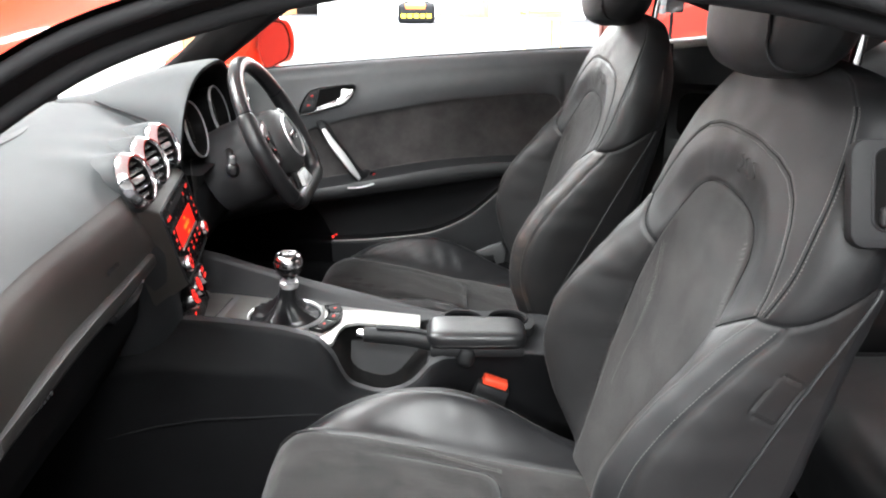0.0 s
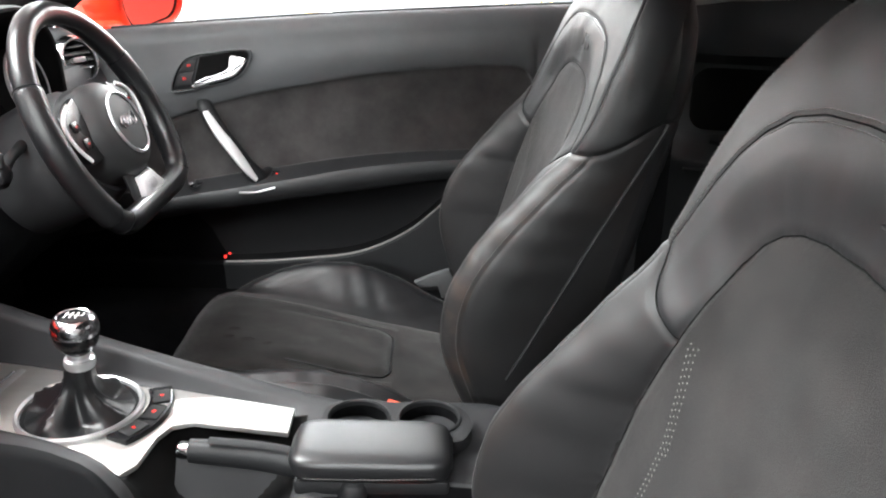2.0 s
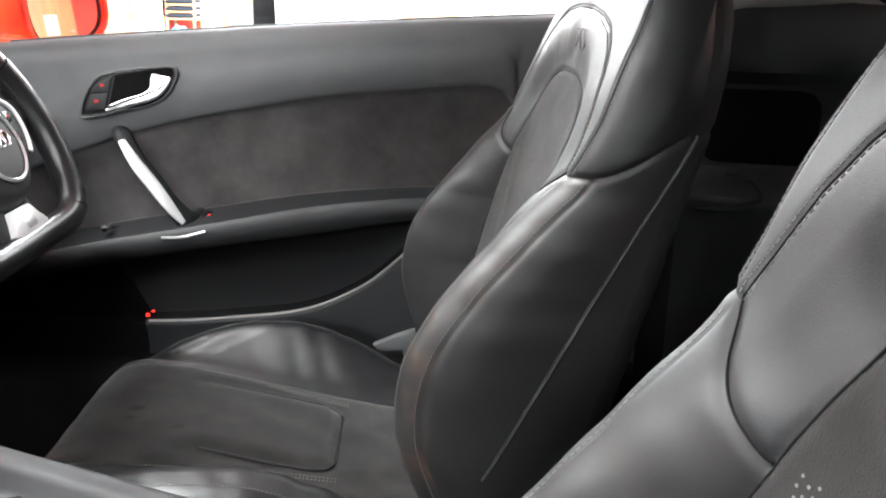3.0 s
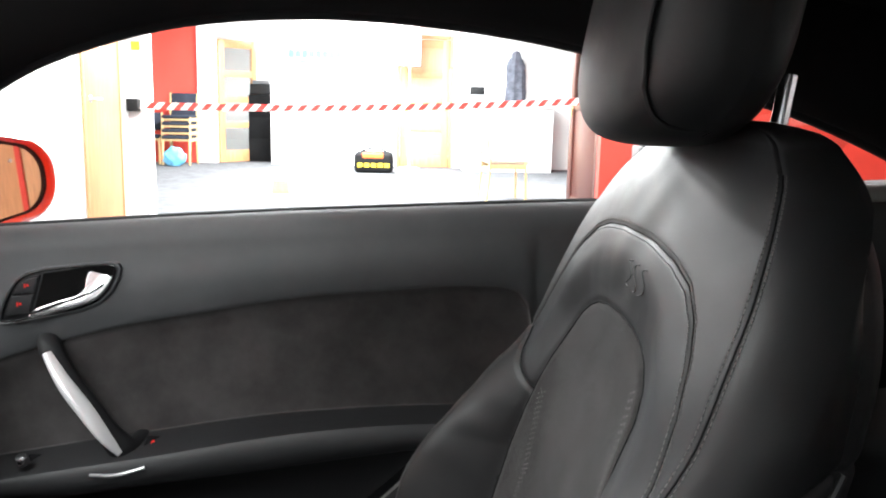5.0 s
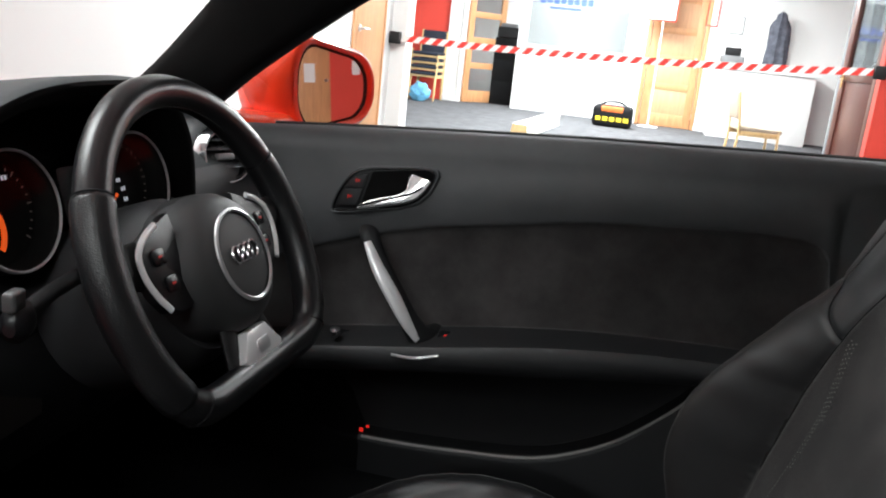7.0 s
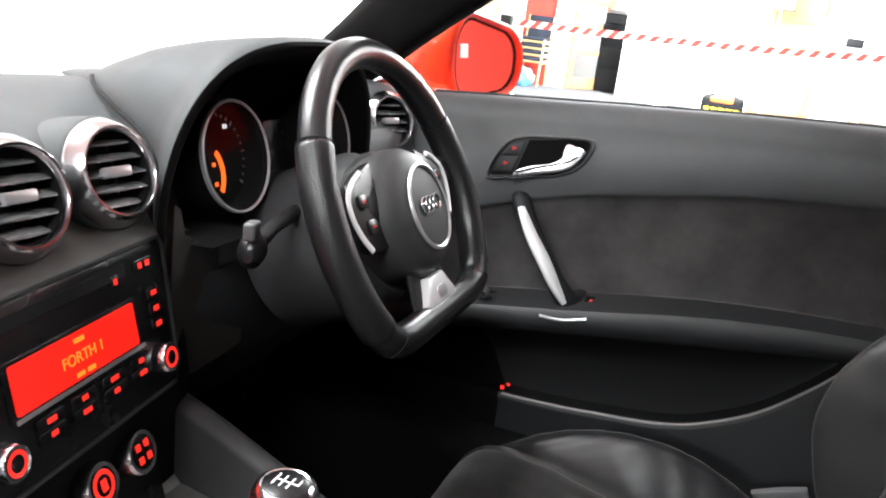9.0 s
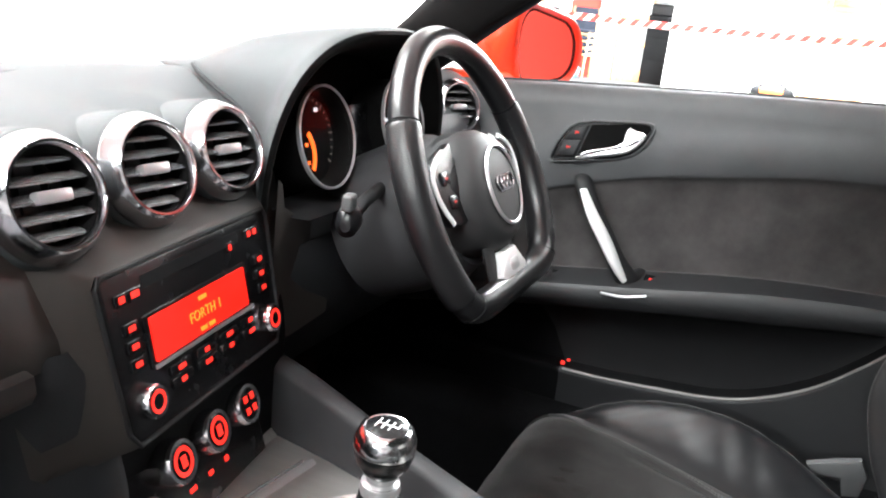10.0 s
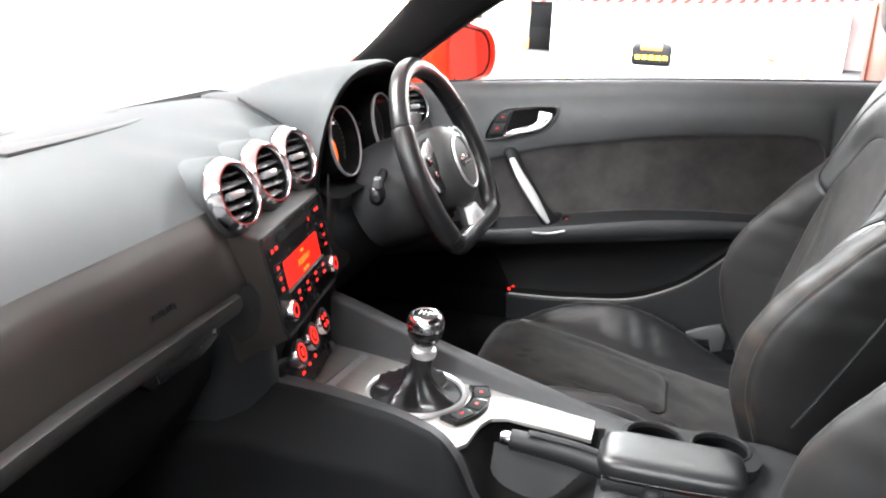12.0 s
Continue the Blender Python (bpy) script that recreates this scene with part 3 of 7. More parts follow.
# printer on its black cabinet, in the doorway
cab = thing("cabinet", "tall black metal office cabinet in the doorway", "cabinet")
part("body", box((-2.62, FAR + 0.5, 0), (-2.2, FAR + 0.95, 1.12), 0.006), BLACK, cab)
for k in range(3):
    part("drawer", box((-2.6, FAR + 0.488, 0.06 + 0.35 * k), (-2.22, FAR + 0.5, 0.38 + 0.35 * k), 0.004), BLACK, cab)
printer = thing("printer", "black office printer on the cabinet", "printer")
part("body", box((-2.6, FAR + 0.52, 1.122), (-2.22, FAR + 0.92, 1.3), 0.02, 3), HARD, printer)
part("paper_tray", box((-2.55, FAR + 0.5, 1.3), (-2.27, FAR + 0.75, 1.36), 0.01, 2, None), PLASTIC_GREY, printer)

# hanging white sign, wall frame, counter with a till, coats
board = thing("floor_sign", "white notice board with a thin red border on a pole", "sign")
part("panel", box((-0.2, FAR - 0.42, 1.62), (0.26, FAR - 0.4, 2.36), 0.005), PAPER, board)
for lo, hi in (((-0.21, 1.6), (0.27, 1.622)), ((-0.21, 2.36), (0.27, 2.38)), ((-0.215, 1.6), (-0.198, 2.38)), ((0.262, 1.6), (0.278, 2.38))):
    part("border", box((lo[0], FAR - 0.43, lo[1]), (hi[0], FAR - 0.395, hi[1]), 0.003), TAPE_RED, board)
part("pole", tube([(0.10, FAR - 0.41, 0.02), (0.09, FAR - 0.41, 1.6)], 0.012, 10), TRIM_WHITE, board, "thin white pole")
part("foot", lathe([(0.16, 0.0), (0.155, 0.015), (0.02, 0.03), (0.012, 0.05)], pose(0.10, FAR - 0.41, 0.001), 24), TRIM_WHITE, board, "round white foot")
slip = thing("hanging_sign", "narrow white notice with a thin red border on the wall", "sign")
part("panel", box((0.74, FAR - 0.07, 1.62), (0.89, FAR - 0.056, 2.3), 0.003), PAPER, slip)
for lo, hi in (((0.73, 1.605), (0.90, 1.622)), ((0.73, 2.3), (0.90, 2.317)), ((0.728, 1.605), (0.742, 2.317)), ((0.888, 1.605), (0.902, 2.317))):
    part("border", box((lo[0], FAR - 0.074, lo[1]), (hi[0], FAR - 0.055, hi[1]), 0.002), TAPE_RED, slip)
counter = thing("counter", "white reception counter below the office window", "counter")
part("front", box((0.95, FAR - 0.75, 0), (2.35, FAR - 0.1, 1.0), 0.006), TRIM_WHITE, counter)
part("top", box((0.9, FAR - 0.8, 1.0), (2.4, FAR - 0.06, 1.035), 0.006), TRIM_WHITE, counter)
till = thing("till", "dark grey till on the counter", "till")
part("body", box((1.0, FAR - 0.6, 1.037), (1.33, FAR - 0.25, 1.2), 0.02, 3), PLASTIC_GREY, till)
part("display", box((1.05, FAR - 0.5, 1.2), (1.28, FAR - 0.44, 1.32), 0.01, 2), HARD, till)
frame_pic = thing("picture_frame", "small pale framed certificate on the white wall", "picture")
part("frame", box((1.07, FAR - 0.07, 1.53), (1.29, FAR - 0.052, 1.79), 0.004), FRAME_GREY, frame_pic)
part("sheet", box((1.085, FAR - 0.074, 1.545), (1.275, FAR - 0.071, 1.775)), PAPER, frame_pic, smooth=False)
coat = thing("coat", "dark grey-blue coat hanging from a wall hook", "coat")
rings = []
for z, rx, ry in ((1.04, 0.165, 0.1), (1.25, 0.16, 0.1), (1.48, 0.15, 0.1), (1.68, 0.145, 0.09), (1.76, 0.11, 0.08), (1.80, 0.075, 0.07), (1.86, 0.07, 0.06), (1.90, 0.03, 0.03)):
    rings.append([(1.80 + rx * math.cos(a) * (1 + 0.12 * math.sin(5 * a + z * 6)), FAR - 0.2 + ry * math.sin(a) * (1 + 0.12 * math.cos(7 * a)), z) for a in np.arange(28) * 2 * math.pi / 28])
part("cloth", loft(rings), CLOTH_COAT, coat)
part("hook", tube([(1.80, FAR - 0.05, 1.92), (1.80, FAR - 0.16, 1.92), (1.80, FAR - 0.2, 1.87)], 0.008), CHROME, coat)

# daylight side of the office: grey window frames and the dark entrance door
side = tagged(new("window_2"), "grey-framed shop window beside the entrance", "window", kind="structure")
part("pane", box((2.55, 8.3, 0.95), (2.56, 11.9, 2.6)), SKY_GLASS, side, "bright daylit pane", smooth=False)
part("lower_panel", box((2.5, 8.3, 0), (2.6, 11.9, 0.93), 0.005), TRIM_WHITE, side)
for y in (8.25, 9.5, 10.75, 11.95):
    part("post", box((2.46, y - 0.05, 0), (2.56, y + 0.05, CEILING), 0.006), FRAME_GREY, side)
for z in (0.92, 1.55, 2.5):
    part("transom", box((2.47, 8.3, z - 0.03), (2.55, 11.9, z + 0.04), 0.005), FRAME_GREY, side)
slab("wall_office_right", (2.6, SPLIT, 0), (2.75, 8.2, CEILING), WALL_WHITE, "white wall beside the entrance")
panel_door("door", 0, (0.86, 2.05), WOOD_DARK, 2, "dark mahogany entrance door with glass, standing open", pose(1.80, 6.90, 0, 0, 0, 97))

# small yellow stickers on the red partition and the white pier
for lo, hi in (((1.742, SPLIT - 0.124, 1.50), (1.80, SPLIT - 0.1205, 1.58)), ((-2.12, 6.6565, 1.41), (-2.05, 6.6595, 1.48))):
    sticker = thing("wall_sticker", "small yellow sticker on the wall beside the opening", "sticker", "wall stickers")
    part("sheet", box(lo, hi), YELLOW, sticker, smooth=False)

# tripod lamp by the red partition
tri_stand = thing("light_stand", "black tripod stand with a small grey lamp head", "light stand")
for a in (20, 140, 260):
    part("leg", tube([(1.98, 6.1, 0.42), (1.98 + 0.26 * math.cos(radians(a)), 6.1 + 0.26 * math.sin(radians(a)), 0)], 0.011, 8), BLACK, tri_stand)
part("column", tube([(1.98, 6.1, 0.36), (1.98, 6.1, 0.64)], 0.014, 10), BLACK, tri_stand)
part("lamp_head", box((1.90, 6.02, 0.62), (2.06, 6.18, 0.77), 0.02, 3), HARD, tri_stand)
part("reflector", box((1.86, 5.99, 0.61), (1.90, 6.2, 0.76), 0.012, 3), PLASTIC_GREY, tri_stand)

# oak cupboard doors and notices in the red wall behind the car
for y0, y1 in ((3.2, 3.7), (4.28, 4.79), (4.86, 5.32)):
    cup = thing("cupboard_door", "flush oak cupboard door in the red rear wall", "cupboard door", "cupboard doors")
    part("leaf", box((REAR - 0.03, y0, 0.02), (REAR - 0.004, y1, 2.04), 0.004), WOOD, cup)
    part("knob", lathe([(0.012, 0), (0.016, 0.02), (0.010, 0.03), (0.0005, 0.032)], basis((REAR - 0.03, y1 - 0.06, 1.0), (-1, 0, 0)), 16, caps=False), SATIN, cup, "small round knob")
    n2 = thing("door_notice", "white paper notice on an oak cupboard door", "notice", "door notices")
    part("sheet", box((REAR - 0.0345, y0 + 0.14, 0.98), (REAR - 0.0315, y0 + 0.27, 1.16)), PAPER, n2, smooth=False)
plug = thing("wall_plate", "small white notice on the red wall", "notice")
part("sheet", box((REAR - 0.01, 5.62, 1.06), (REAR - 0.004, 5.72, 1.2)), PAPER, plug, smooth=False)

# ceiling fittings, one at every lamp, the added unseen ones too
for lx, ly, watts in LAMPS:
    fit = thing("ceiling_light", "square white ceiling light panel, lit, placed for the light it gives", "ceiling light", "ceiling lights")
    part("frame", box((lx - 0.63, ly - 0.63, CEILING - 0.06), (lx + 0.63, ly + 0.63, CEILING - 0.004), 0.006), TRIM_WHITE, fit)
    part("diffuser", box((lx - 0.58, ly - 0.58, CEILING - 0.066), (lx + 0.58, ly + 0.58, CEILING - 0.061)), PANEL_LIT, fit, smooth=False)


# ---- the seats ----
def sstep(t):
    t = np.clip(t, 0, 1)
    return t * t * (3 - 2 * t)


BACK_Z = np.concatenate([np.linspace(0.40, 0.74, 120), np.linspace(0.74, 1.03, 122)[1:]])
XC = [(0.40, 0.190), (0.45, 0.206), (0.56, 0.234), (0.65, 0.257), (0.75, 0.283), (0.80, 0.299), (0.86, 0.316), (0.90, 0.322), (0.95, 0.338), (1.04, 0.372)]
XS = [(0.70, 0.245), (0.75, 0.262), (0.815, 0.283), (0.86, 0.300), (0.90, 0.313), (0.947, 0.330), (1.0, 0.351), (1.04, 0.372)]
XB = [(0.40, 0.195), (0.45, 0.168), (0.50, 0.147), (0.56, 0.131), (0.61, 0.133), (0.65, 0.146), (0.70, 0.178), (0.75, 0.220), (0.79, 0.254), (0.815, 0.275),
      (0.85, 0.290), (0.90, 0.305), (1.04, 0.36)]
WB = [(0.40, 0.225), (0.45, 0.238), (0.52, 0.247), (0.60, 0.250), (0.80, 0.251), (0.84, 0.257), (0.87, 0.259), (0.91, 0.254), (0.95, 0.240), (0.99, 0.212), (1.015, 0.185), (1.03, 0.155)]
XR = [(0.40, 0.29), (0.50, 0.325), (0.60, 0.352), (0.70, 0.378), (0.80, 0.402), (0.90, 0.420), (0.97, 0.428), (1.04, 0.426)]
WI = [(0.40, 0.160), (0.50, 0.168), (0.60, 0.170), (0.70, 0.162), (0.767, 0.142), (0.805, 0.132), (0.838, 0.122), (0.857, 0.110), (0.870, 0.093), (0.878, 0.072), (0.883, 0.043), (0.885, 0.0)]
HS = [(0.817, 0.217), (0.834, 0.214), (0.875, 0.202), (0.90, 0.186), (0.922, 0.165), (0.938, 0.137), (0.948, 0.098), (0.953, 0.045), (0.954, 0.0)]
NF, NE, NS, NR, NB = 88, 26, 40, 6, 8
LEG_Z, NOTCH_Z, LEG_Y, NOTCH_Y = 0.767, 0.817, 0.142, 0.217


def fold(t, a, b):
    return float(sstep((t - a) / (b - a)))


def backrest_grid():
    """Points of the backrest's skin: level rows, columns round it from the middle of the rear."""
    zi, wv = np.array(WI).T
    rows = []
    for z in BACK_Z:
        xc, xb, w, xr, xs = (float(catmull(k, z)) for k in (XC, XB, WB, XR, XS))
        wi = max(float(np.interp(z, zi, wv)), 0.0)
        up = fold(z, 0.775, 0.845)
        yc = w - 0.036 * (1 - up) - 0.032 * up
        y = np.linspace(0, 1, NF + 1) * yc
        t = np.clip((y - wi) / max(yc - wi, 1e-3), 0, 1)
        low = np.where(y < wi, xc - 0.016 * (y / max(wi, 0.02)) ** 3, xc - 0.016 + (xb - xc + 0.016) * np.sin(t * math.pi / 2) ** 1.05)
        # how far outside the arch of the insert
        away = line_distance(y, np.full(len(y), z), WI) * np.where((y < wi) & (z < 0.885), 0, 1)
        bend = np.interp(z, [0.80, 0.88, 0.95, 1.0, 1.03], [-0.002, 0.004, 0.012, 0.020, 0.026])
        high = xs + bend * (y / w) ** 2 + 0.012 * (1 - sstep(away / 0.055))
        x = low * (1 - up) + high * up
        half = [(a, b) for a, b in zip(y[:-1], x[:-1])]
        x0 = x[-1]
        d = (0.070 * (1 - up) + 0.048 * up)
        d = min(d, 0.75 * (xr - x0))
        for t in np.linspace(0, 1, NE + 1)[:-1]:
            a = t * math.pi / 2
            half.append((yc + (w - yc) * math.sin(a), x0 + d * (1 - math.cos(a))))
        for t in np.linspace(0, 1, NS + 1)[:-1]:
            half.append((w - 0.014 * t * t, x0 + d + (xr - 0.028 - x0 - d) * t))
        for t in np.linspace(0, 1, NR + 1)[:-1]:
            a = t * math.pi / 2
            half.append((w - 0.014 - 0.05 * (1 - math.cos(a)), xr - 0.028 + 0.028 * math.sin(a)))
        for t in np.linspace(0, 1, NB + 1):
            half.append(((w - 0.064) * (1 - t), xr))
        half = np.array(half)
        ring = np.concatenate([np.column_stack([-half[::-1, 0], half[::-1, 1]])[:-1], half])
        rows.append(np.column_stack([ring[:, 1], ring[:, 0], np.full(len(ring), z)]))
    # round the top over
    last = rows[-1]
    mid = last.mean(axis=0)
    for s, up in ((0.975, 0.003), (0.93, 0.006), (0.85, 0.010), (0.7, 0.0135), (0.5, 0.016), (0.25, 0.017)):
        r = mid + (last - mid) * (s, s, 1)
        r[:, 2] += up
        rows.append(r)
    return np.array(rows)


def line_distance(Y, Z, line):
    """The distance of (|Y|, Z) from a line through (z, y) keys."""
    zs, ys = np.array(line).T
    k = np.concatenate([[0], np.cumsum(np.hypot(np.diff(zs), np.diff(ys)))])
    q = np.linspace(0, k[-1], 150)
    lz, ly = np.interp(q, k, zs), np.interp(q, k, ys)
    out = np.full(Y.shape, 9.0)
    for a, b in zip(lz, ly):
        out = np.minimum(out, (np.abs(Y) - b) ** 2 + (Z - a) ** 2)
    return np.sqrt(out)


def skin(name, P, g, mat, parent, label=""):
    """One mesh from the part of the grid P where g is positive, cut cleanly along g = 0."""
    H, W = g.shape
    verts, faces, use = [], [], {}
    def vert(k, p):
        if k not in use:
            use[k] = len(verts)
            verts.append(p)
        return use[k]
    pos = g > 0
    count = pos[:-1, :-1].astype(int) + pos[:-1, 1:] + pos[1:, 1:] + pos[1:, :-1]
    for r, c in zip(*np.nonzero(count)):
        q = [(r, c), (r + 1, c), (r + 1, c + 1), (r, c + 1)]
        if count[r, c] == 4:
            faces.append([vert(k, P[k]) for k in q])
            continue
        poly = []
        for a, b in zip(q, q[1:] + q[:1]):
            if pos[a]:
                poly.append(vert(a, P[a]))
            if pos[a] != pos[b]:
                lo, hi = min(a, b), max(a, b)
                t = g[lo] / (g[lo] - g[hi])
                poly.append(vert((lo, hi), P[lo] * (1 - t) + P[hi] * t))
        if len(poly) > 2:
            faces.append(poly)
    return from_arrays(name, verts, faces, mat, parent, label, sharp=60)


def groove(P, N, dist, depth, width):
    return P - N * (depth * np.exp(-((dist / width) ** 2)))[..., None]


def car_seat(label, worn=True):
    """A sports seat: its places are those of the driver's seat, with its middle at y = 0."""
    seat = thing("bucket_seat", label, "car seat", "front seats")
    P = backrest_grid()
    N = grid_normals(P)
    H, cols = P.shape[:2]
    mid = (cols - 1) // 2
    if N[30, mid][0] > 0:
        N = -N
    X, Y, Z = P[..., 0], P[..., 1], P[..., 2]
    colw = np.abs(np.arange(cols) - mid)[None, :] * np.ones((H, 1))
    front = colw <= NF
    zi, wv = np.array(WI).T
    inside = front & (np.abs(Y) < np.where(Z < 0.885, np.interp(Z, zi, wv), -1))
    d_ins = np.where(front, line_distance(Y, Z, WI), 1.0) * np.where(inside, -1, 1)
    zh, yh = np.array(HS).T
    in_arch = front & (np.abs(Y) < np.where(Z < 0.954, np.interp(Z, zh, yh), -1))
    d_hs = np.where(front, line_distance(Y, Z, HS), 1.0) * np.where(in_arch, -1, 1)
    seam = np.interp(np.abs(Y), [LEG_Y, NOTCH_Y], [LEG_Z, NOTCH_Z]) + 0.040 * sstep((X - 0.295) / 0.10) * (colw > NF - 6)
    slope = np.where((np.abs(Y) < NOTCH_Y) & front, 0.75, 1.0)
    d_seam = (Z - seam) * slope
    rear = (colw - (NF + NE + NS - 0.5)) * 0.003
    # seams pressed in, soft creases, panels a little full
    D = groove(P, N, d_ins, 0.0024, 0.0032)
    D = groove(D, N, np.where(d_ins > 0, d_seam, 1.0), 0.0026, 0.0032)
    D = groove(D, N, np.where(d_seam > 0, d_hs, 1.0), 0.0015, 0.0030)
    edge = NF + 4
    D = groove(D, N, np.where(d_seam > 0.003, (colw - edge) * 0.0022, 1.0), 0.0016, 0.0030)
    strip = NF + 15
    D = groove(D, N, np.where(d_seam < -0.003, (colw - strip) * 0.0028, 1.0), 0.0022, 0.0030)
    D = groove(D, N, np.where(d_seam < -0.003, (colw - NF) * 0.0028, 1.0), 0.0012, 0.0028)
    crease = np.sin(Z * 50 + Y * 34 + 2 * np.sin(Y * 25)) * np.sin(Z * 21 + Y * 9 + 1.0) + 0.5 * np.sin(Z * 120 - Y * 60 + 3 * np.sin(Z * 17))
    D = D - N * (0.0007 * crease * (d_ins > 0) * np.clip(d_ins / 0.02, 0, 1))[..., None]
    D = D - N * (0.0003 * np.sin(Z * 38 + 3 * np.sin(Y * 31)) * np.sin(Y * 25 + 1.3) * (d_ins < 0))[..., None]
    if not worn:
        c, sn = math.cos(radians(28)), math.sin(radians(28))
        tu, tv = (X - 0.304) * c - (Z - 0.738) * sn, (X - 0.304) * sn + (Z - 0.738) * c
        tab = np.hypot(np.maximum(np.abs(tu) - 0.012, 0), np.maximum(np.abs(tv) - 0.021, 0)) - 0.005
        tab = np.where((Y < 0) & (colw > NF + NE), tab, 1.0)
        D = groove(D, N, tab, 0.0022, 0.0016)
        D = D + N * (0.0008 * sstep(-tab / 0.004))[..., None]
    body = np.minimum(d_ins, -rear)
    side = np.sign(np.arange(cols) - mid)[None, :] * np.ones((H, 1))
    skin("backrest_insert", D, -d_ins, SUEDE, seat, "dark grey suede backrest insert")
    for s in (-1, 1):
        low = np.minimum(np.minimum(body, -d_seam), side * s * 1.0)
        inner, outer = (colw - NF - 0.01) * 0.003, (strip + 0.01 - colw) * 0.003
        skin("back_bolster", D, np.minimum(low, -inner), LEATHER_WORN, seat, "black leather bolster face")
        skin("crest_strip", D, np.minimum(low, np.minimum(inner, outer)), SCUFFED if worn else LEATHER, seat, "black leather crest, scuffed brown by wear" if worn else "black leather crest")
        skin("side_panel", D, np.minimum(low, -outer), LEATHER_WORN, seat, "black leather side panel")
    skin("arch_panel", D, np.minimum(np.minimum(body, d_seam), -d_hs), LEATHER, seat, "smooth black leather arch round the insert")
    wing = (colw - edge) * 0.0022
    skin("shoulder_panel", D, np.minimum(np.minimum(np.minimum(body, d_seam), d_hs), -wing), LEATHER, seat, "black leather shoulder panel with a stitched edge")
    for s in (-1, 1):
        skin("wing_panel", D, np.minimum(np.minimum(np.minimum(body, d_seam), wing), side * s), WING, seat, "dark leather side wing")
    skin("back_shell", D, rear, HARD, seat, "black plastic back shell")

    # seams, piping, perforation
    reach = NF + 3
    def on_front(y, z):
        k = int(np.clip(np.searchsorted(BACK_Z, z), 1, len(BACK_Z) - 1))
        f = np.clip((z - BACK_Z[k - 1]) / (BACK_Z[k] - BACK_Z[k - 1]), 0, 1)
        sel = slice(mid - reach, mid + reach + 1)
        px = [np.interp(y, D[j, sel, 1], D[j, sel, 0]) for j in (k - 1, k)]
        nn = [np.interp(y, D[k, sel, 1], N[k, sel, a]) for a in range(3)]
        return (px[0] * (1 - f) + px[1] * f, y, z), nn

    def along(line, off, sign):
        """Points on the front beside a line of (z, y) keys."""
        zs, ys = np.array(line).T
        k = np.concatenate([[0], np.cumsum(np.hypot(np.diff(zs), np.diff(ys)))])
        q = np.linspace(0, k[-1], 70)
        lz, ly = np.interp(q, k, zs), np.interp(q, k, ys)
        tz, ty = np.gradient(lz), np.gradient(ly)
        n = np.hypot(tz, ty) + 1e-9
        return [on_front(sign * (b + off * c / n0), a - off * e / n0) for a, b, c, e, n0 in zip(lz, ly, tz, ty, n)]

    sets = []
    for s in (-1, 1):
        for off in (-0.0038, 0.0038):
            pn = along(HS, off, s)
            sets.append(dashes([p for p, _ in pn], [q for _, q in pn], r=0.0005))
        rows = [k for k in range(8, H - 8) if d_seam[k, mid + s * NF] < -0.004]
        for c in (NF + 1, strip - 2):
            sets.append(dashes(D[rows, mid + s * c], N[rows, mid + s * c], r=0.00045))
        rows = [k for k in range(8, len(BACK_Z) - 6) if d_seam[k, mid + s * NF] > 0.004]
        for c in (edge - 2, edge + 2):
            sets.append(dashes(D[rows, mid + s * c], N[rows, mid + s * c], r=0.00042))
    v, f = join_arrays(sets)
    tagged(from_arrays("stitching", v, f, THREAD, seat, "grey stitching", smooth=False), kind="stuff")
    for s in (-1, 1):
        for keys in (HS, [k for k in WI if k[0] > 0.5], [(LEG_Z, LEG_Y), (0.785, 0.170), (NOTCH_Z, NOTCH_Y)]):
            part("seam", tube([p for p, _ in along(keys, 0.0, s)], 0.0007, 6), SEAM, seat)
        rows = [k for k in range(6, len(BACK_Z) - 6, 3) if d_seam[k, mid + s * NF] > 0.004]
        part("seam", tube(D[rows, mid + s * edge], 0.0010, 6), SEAM, seat)
        path = []
        for k, z in enumerate(BACK_Z):
            x = 0.215 + (z - 0.52) * 0.52
            if z > 0.52 and z < 0.82 + 0.04 * fold(x, 0.295, 0.395):
                c0 = mid + s * NF
                seg = D[k, min(c0, c0 + s * (NE + NS)):max(c0, c0 + s * (NE + NS)) + 1]
                seg = seg[np.argsort(seg[:, 0])]
                path.append((x, s * (np.interp(x, seg[:, 0], np.abs(seg[:, 1])) + 0.001), z))
        part("piping", tube(path[::4], 0.0026, 8), LEATHER, seat, "black leather piping")
    dots = bmesh.new()
    vase = [(0.855, 0.100), (0.82, 0.118), (0.77, 0.126), (0.74, 0.119), (0.70, 0.112), (0.66, 0.116), (0.60, 0.126), (0.52, 0.135)]
    for s in (-1, 1):
        z, k = 0.852 if s < 0 else 0.775, 0
        while z > 0.53:
            n = 3 if 0.69 < z < 0.80 else (2 if z > 0.63 else 1)
            y0 = float(np.interp(-z, [-a for a, _ in vase], [b for _, b in vase]))
            for j in range(n):
                pt, nn = on_front(s * (y0 - 0.0046 * j), z - 0.0024 * (j % 2))
                bmesh.ops.create_circle(dots, cap_ends=True, segments=6, radius=0.0010, matrix=basis(pt, nn) @ Matrix.Translation((0, 0, 0.0007)))
            z -= 0.0050
    tagged(part("perforation", dots, DOTS, seat, "rows of small light perforations"), kind="stuff")
    # pressed emblem on the shoulder arch, as plain raised strokes
    emb = bmesh.new()
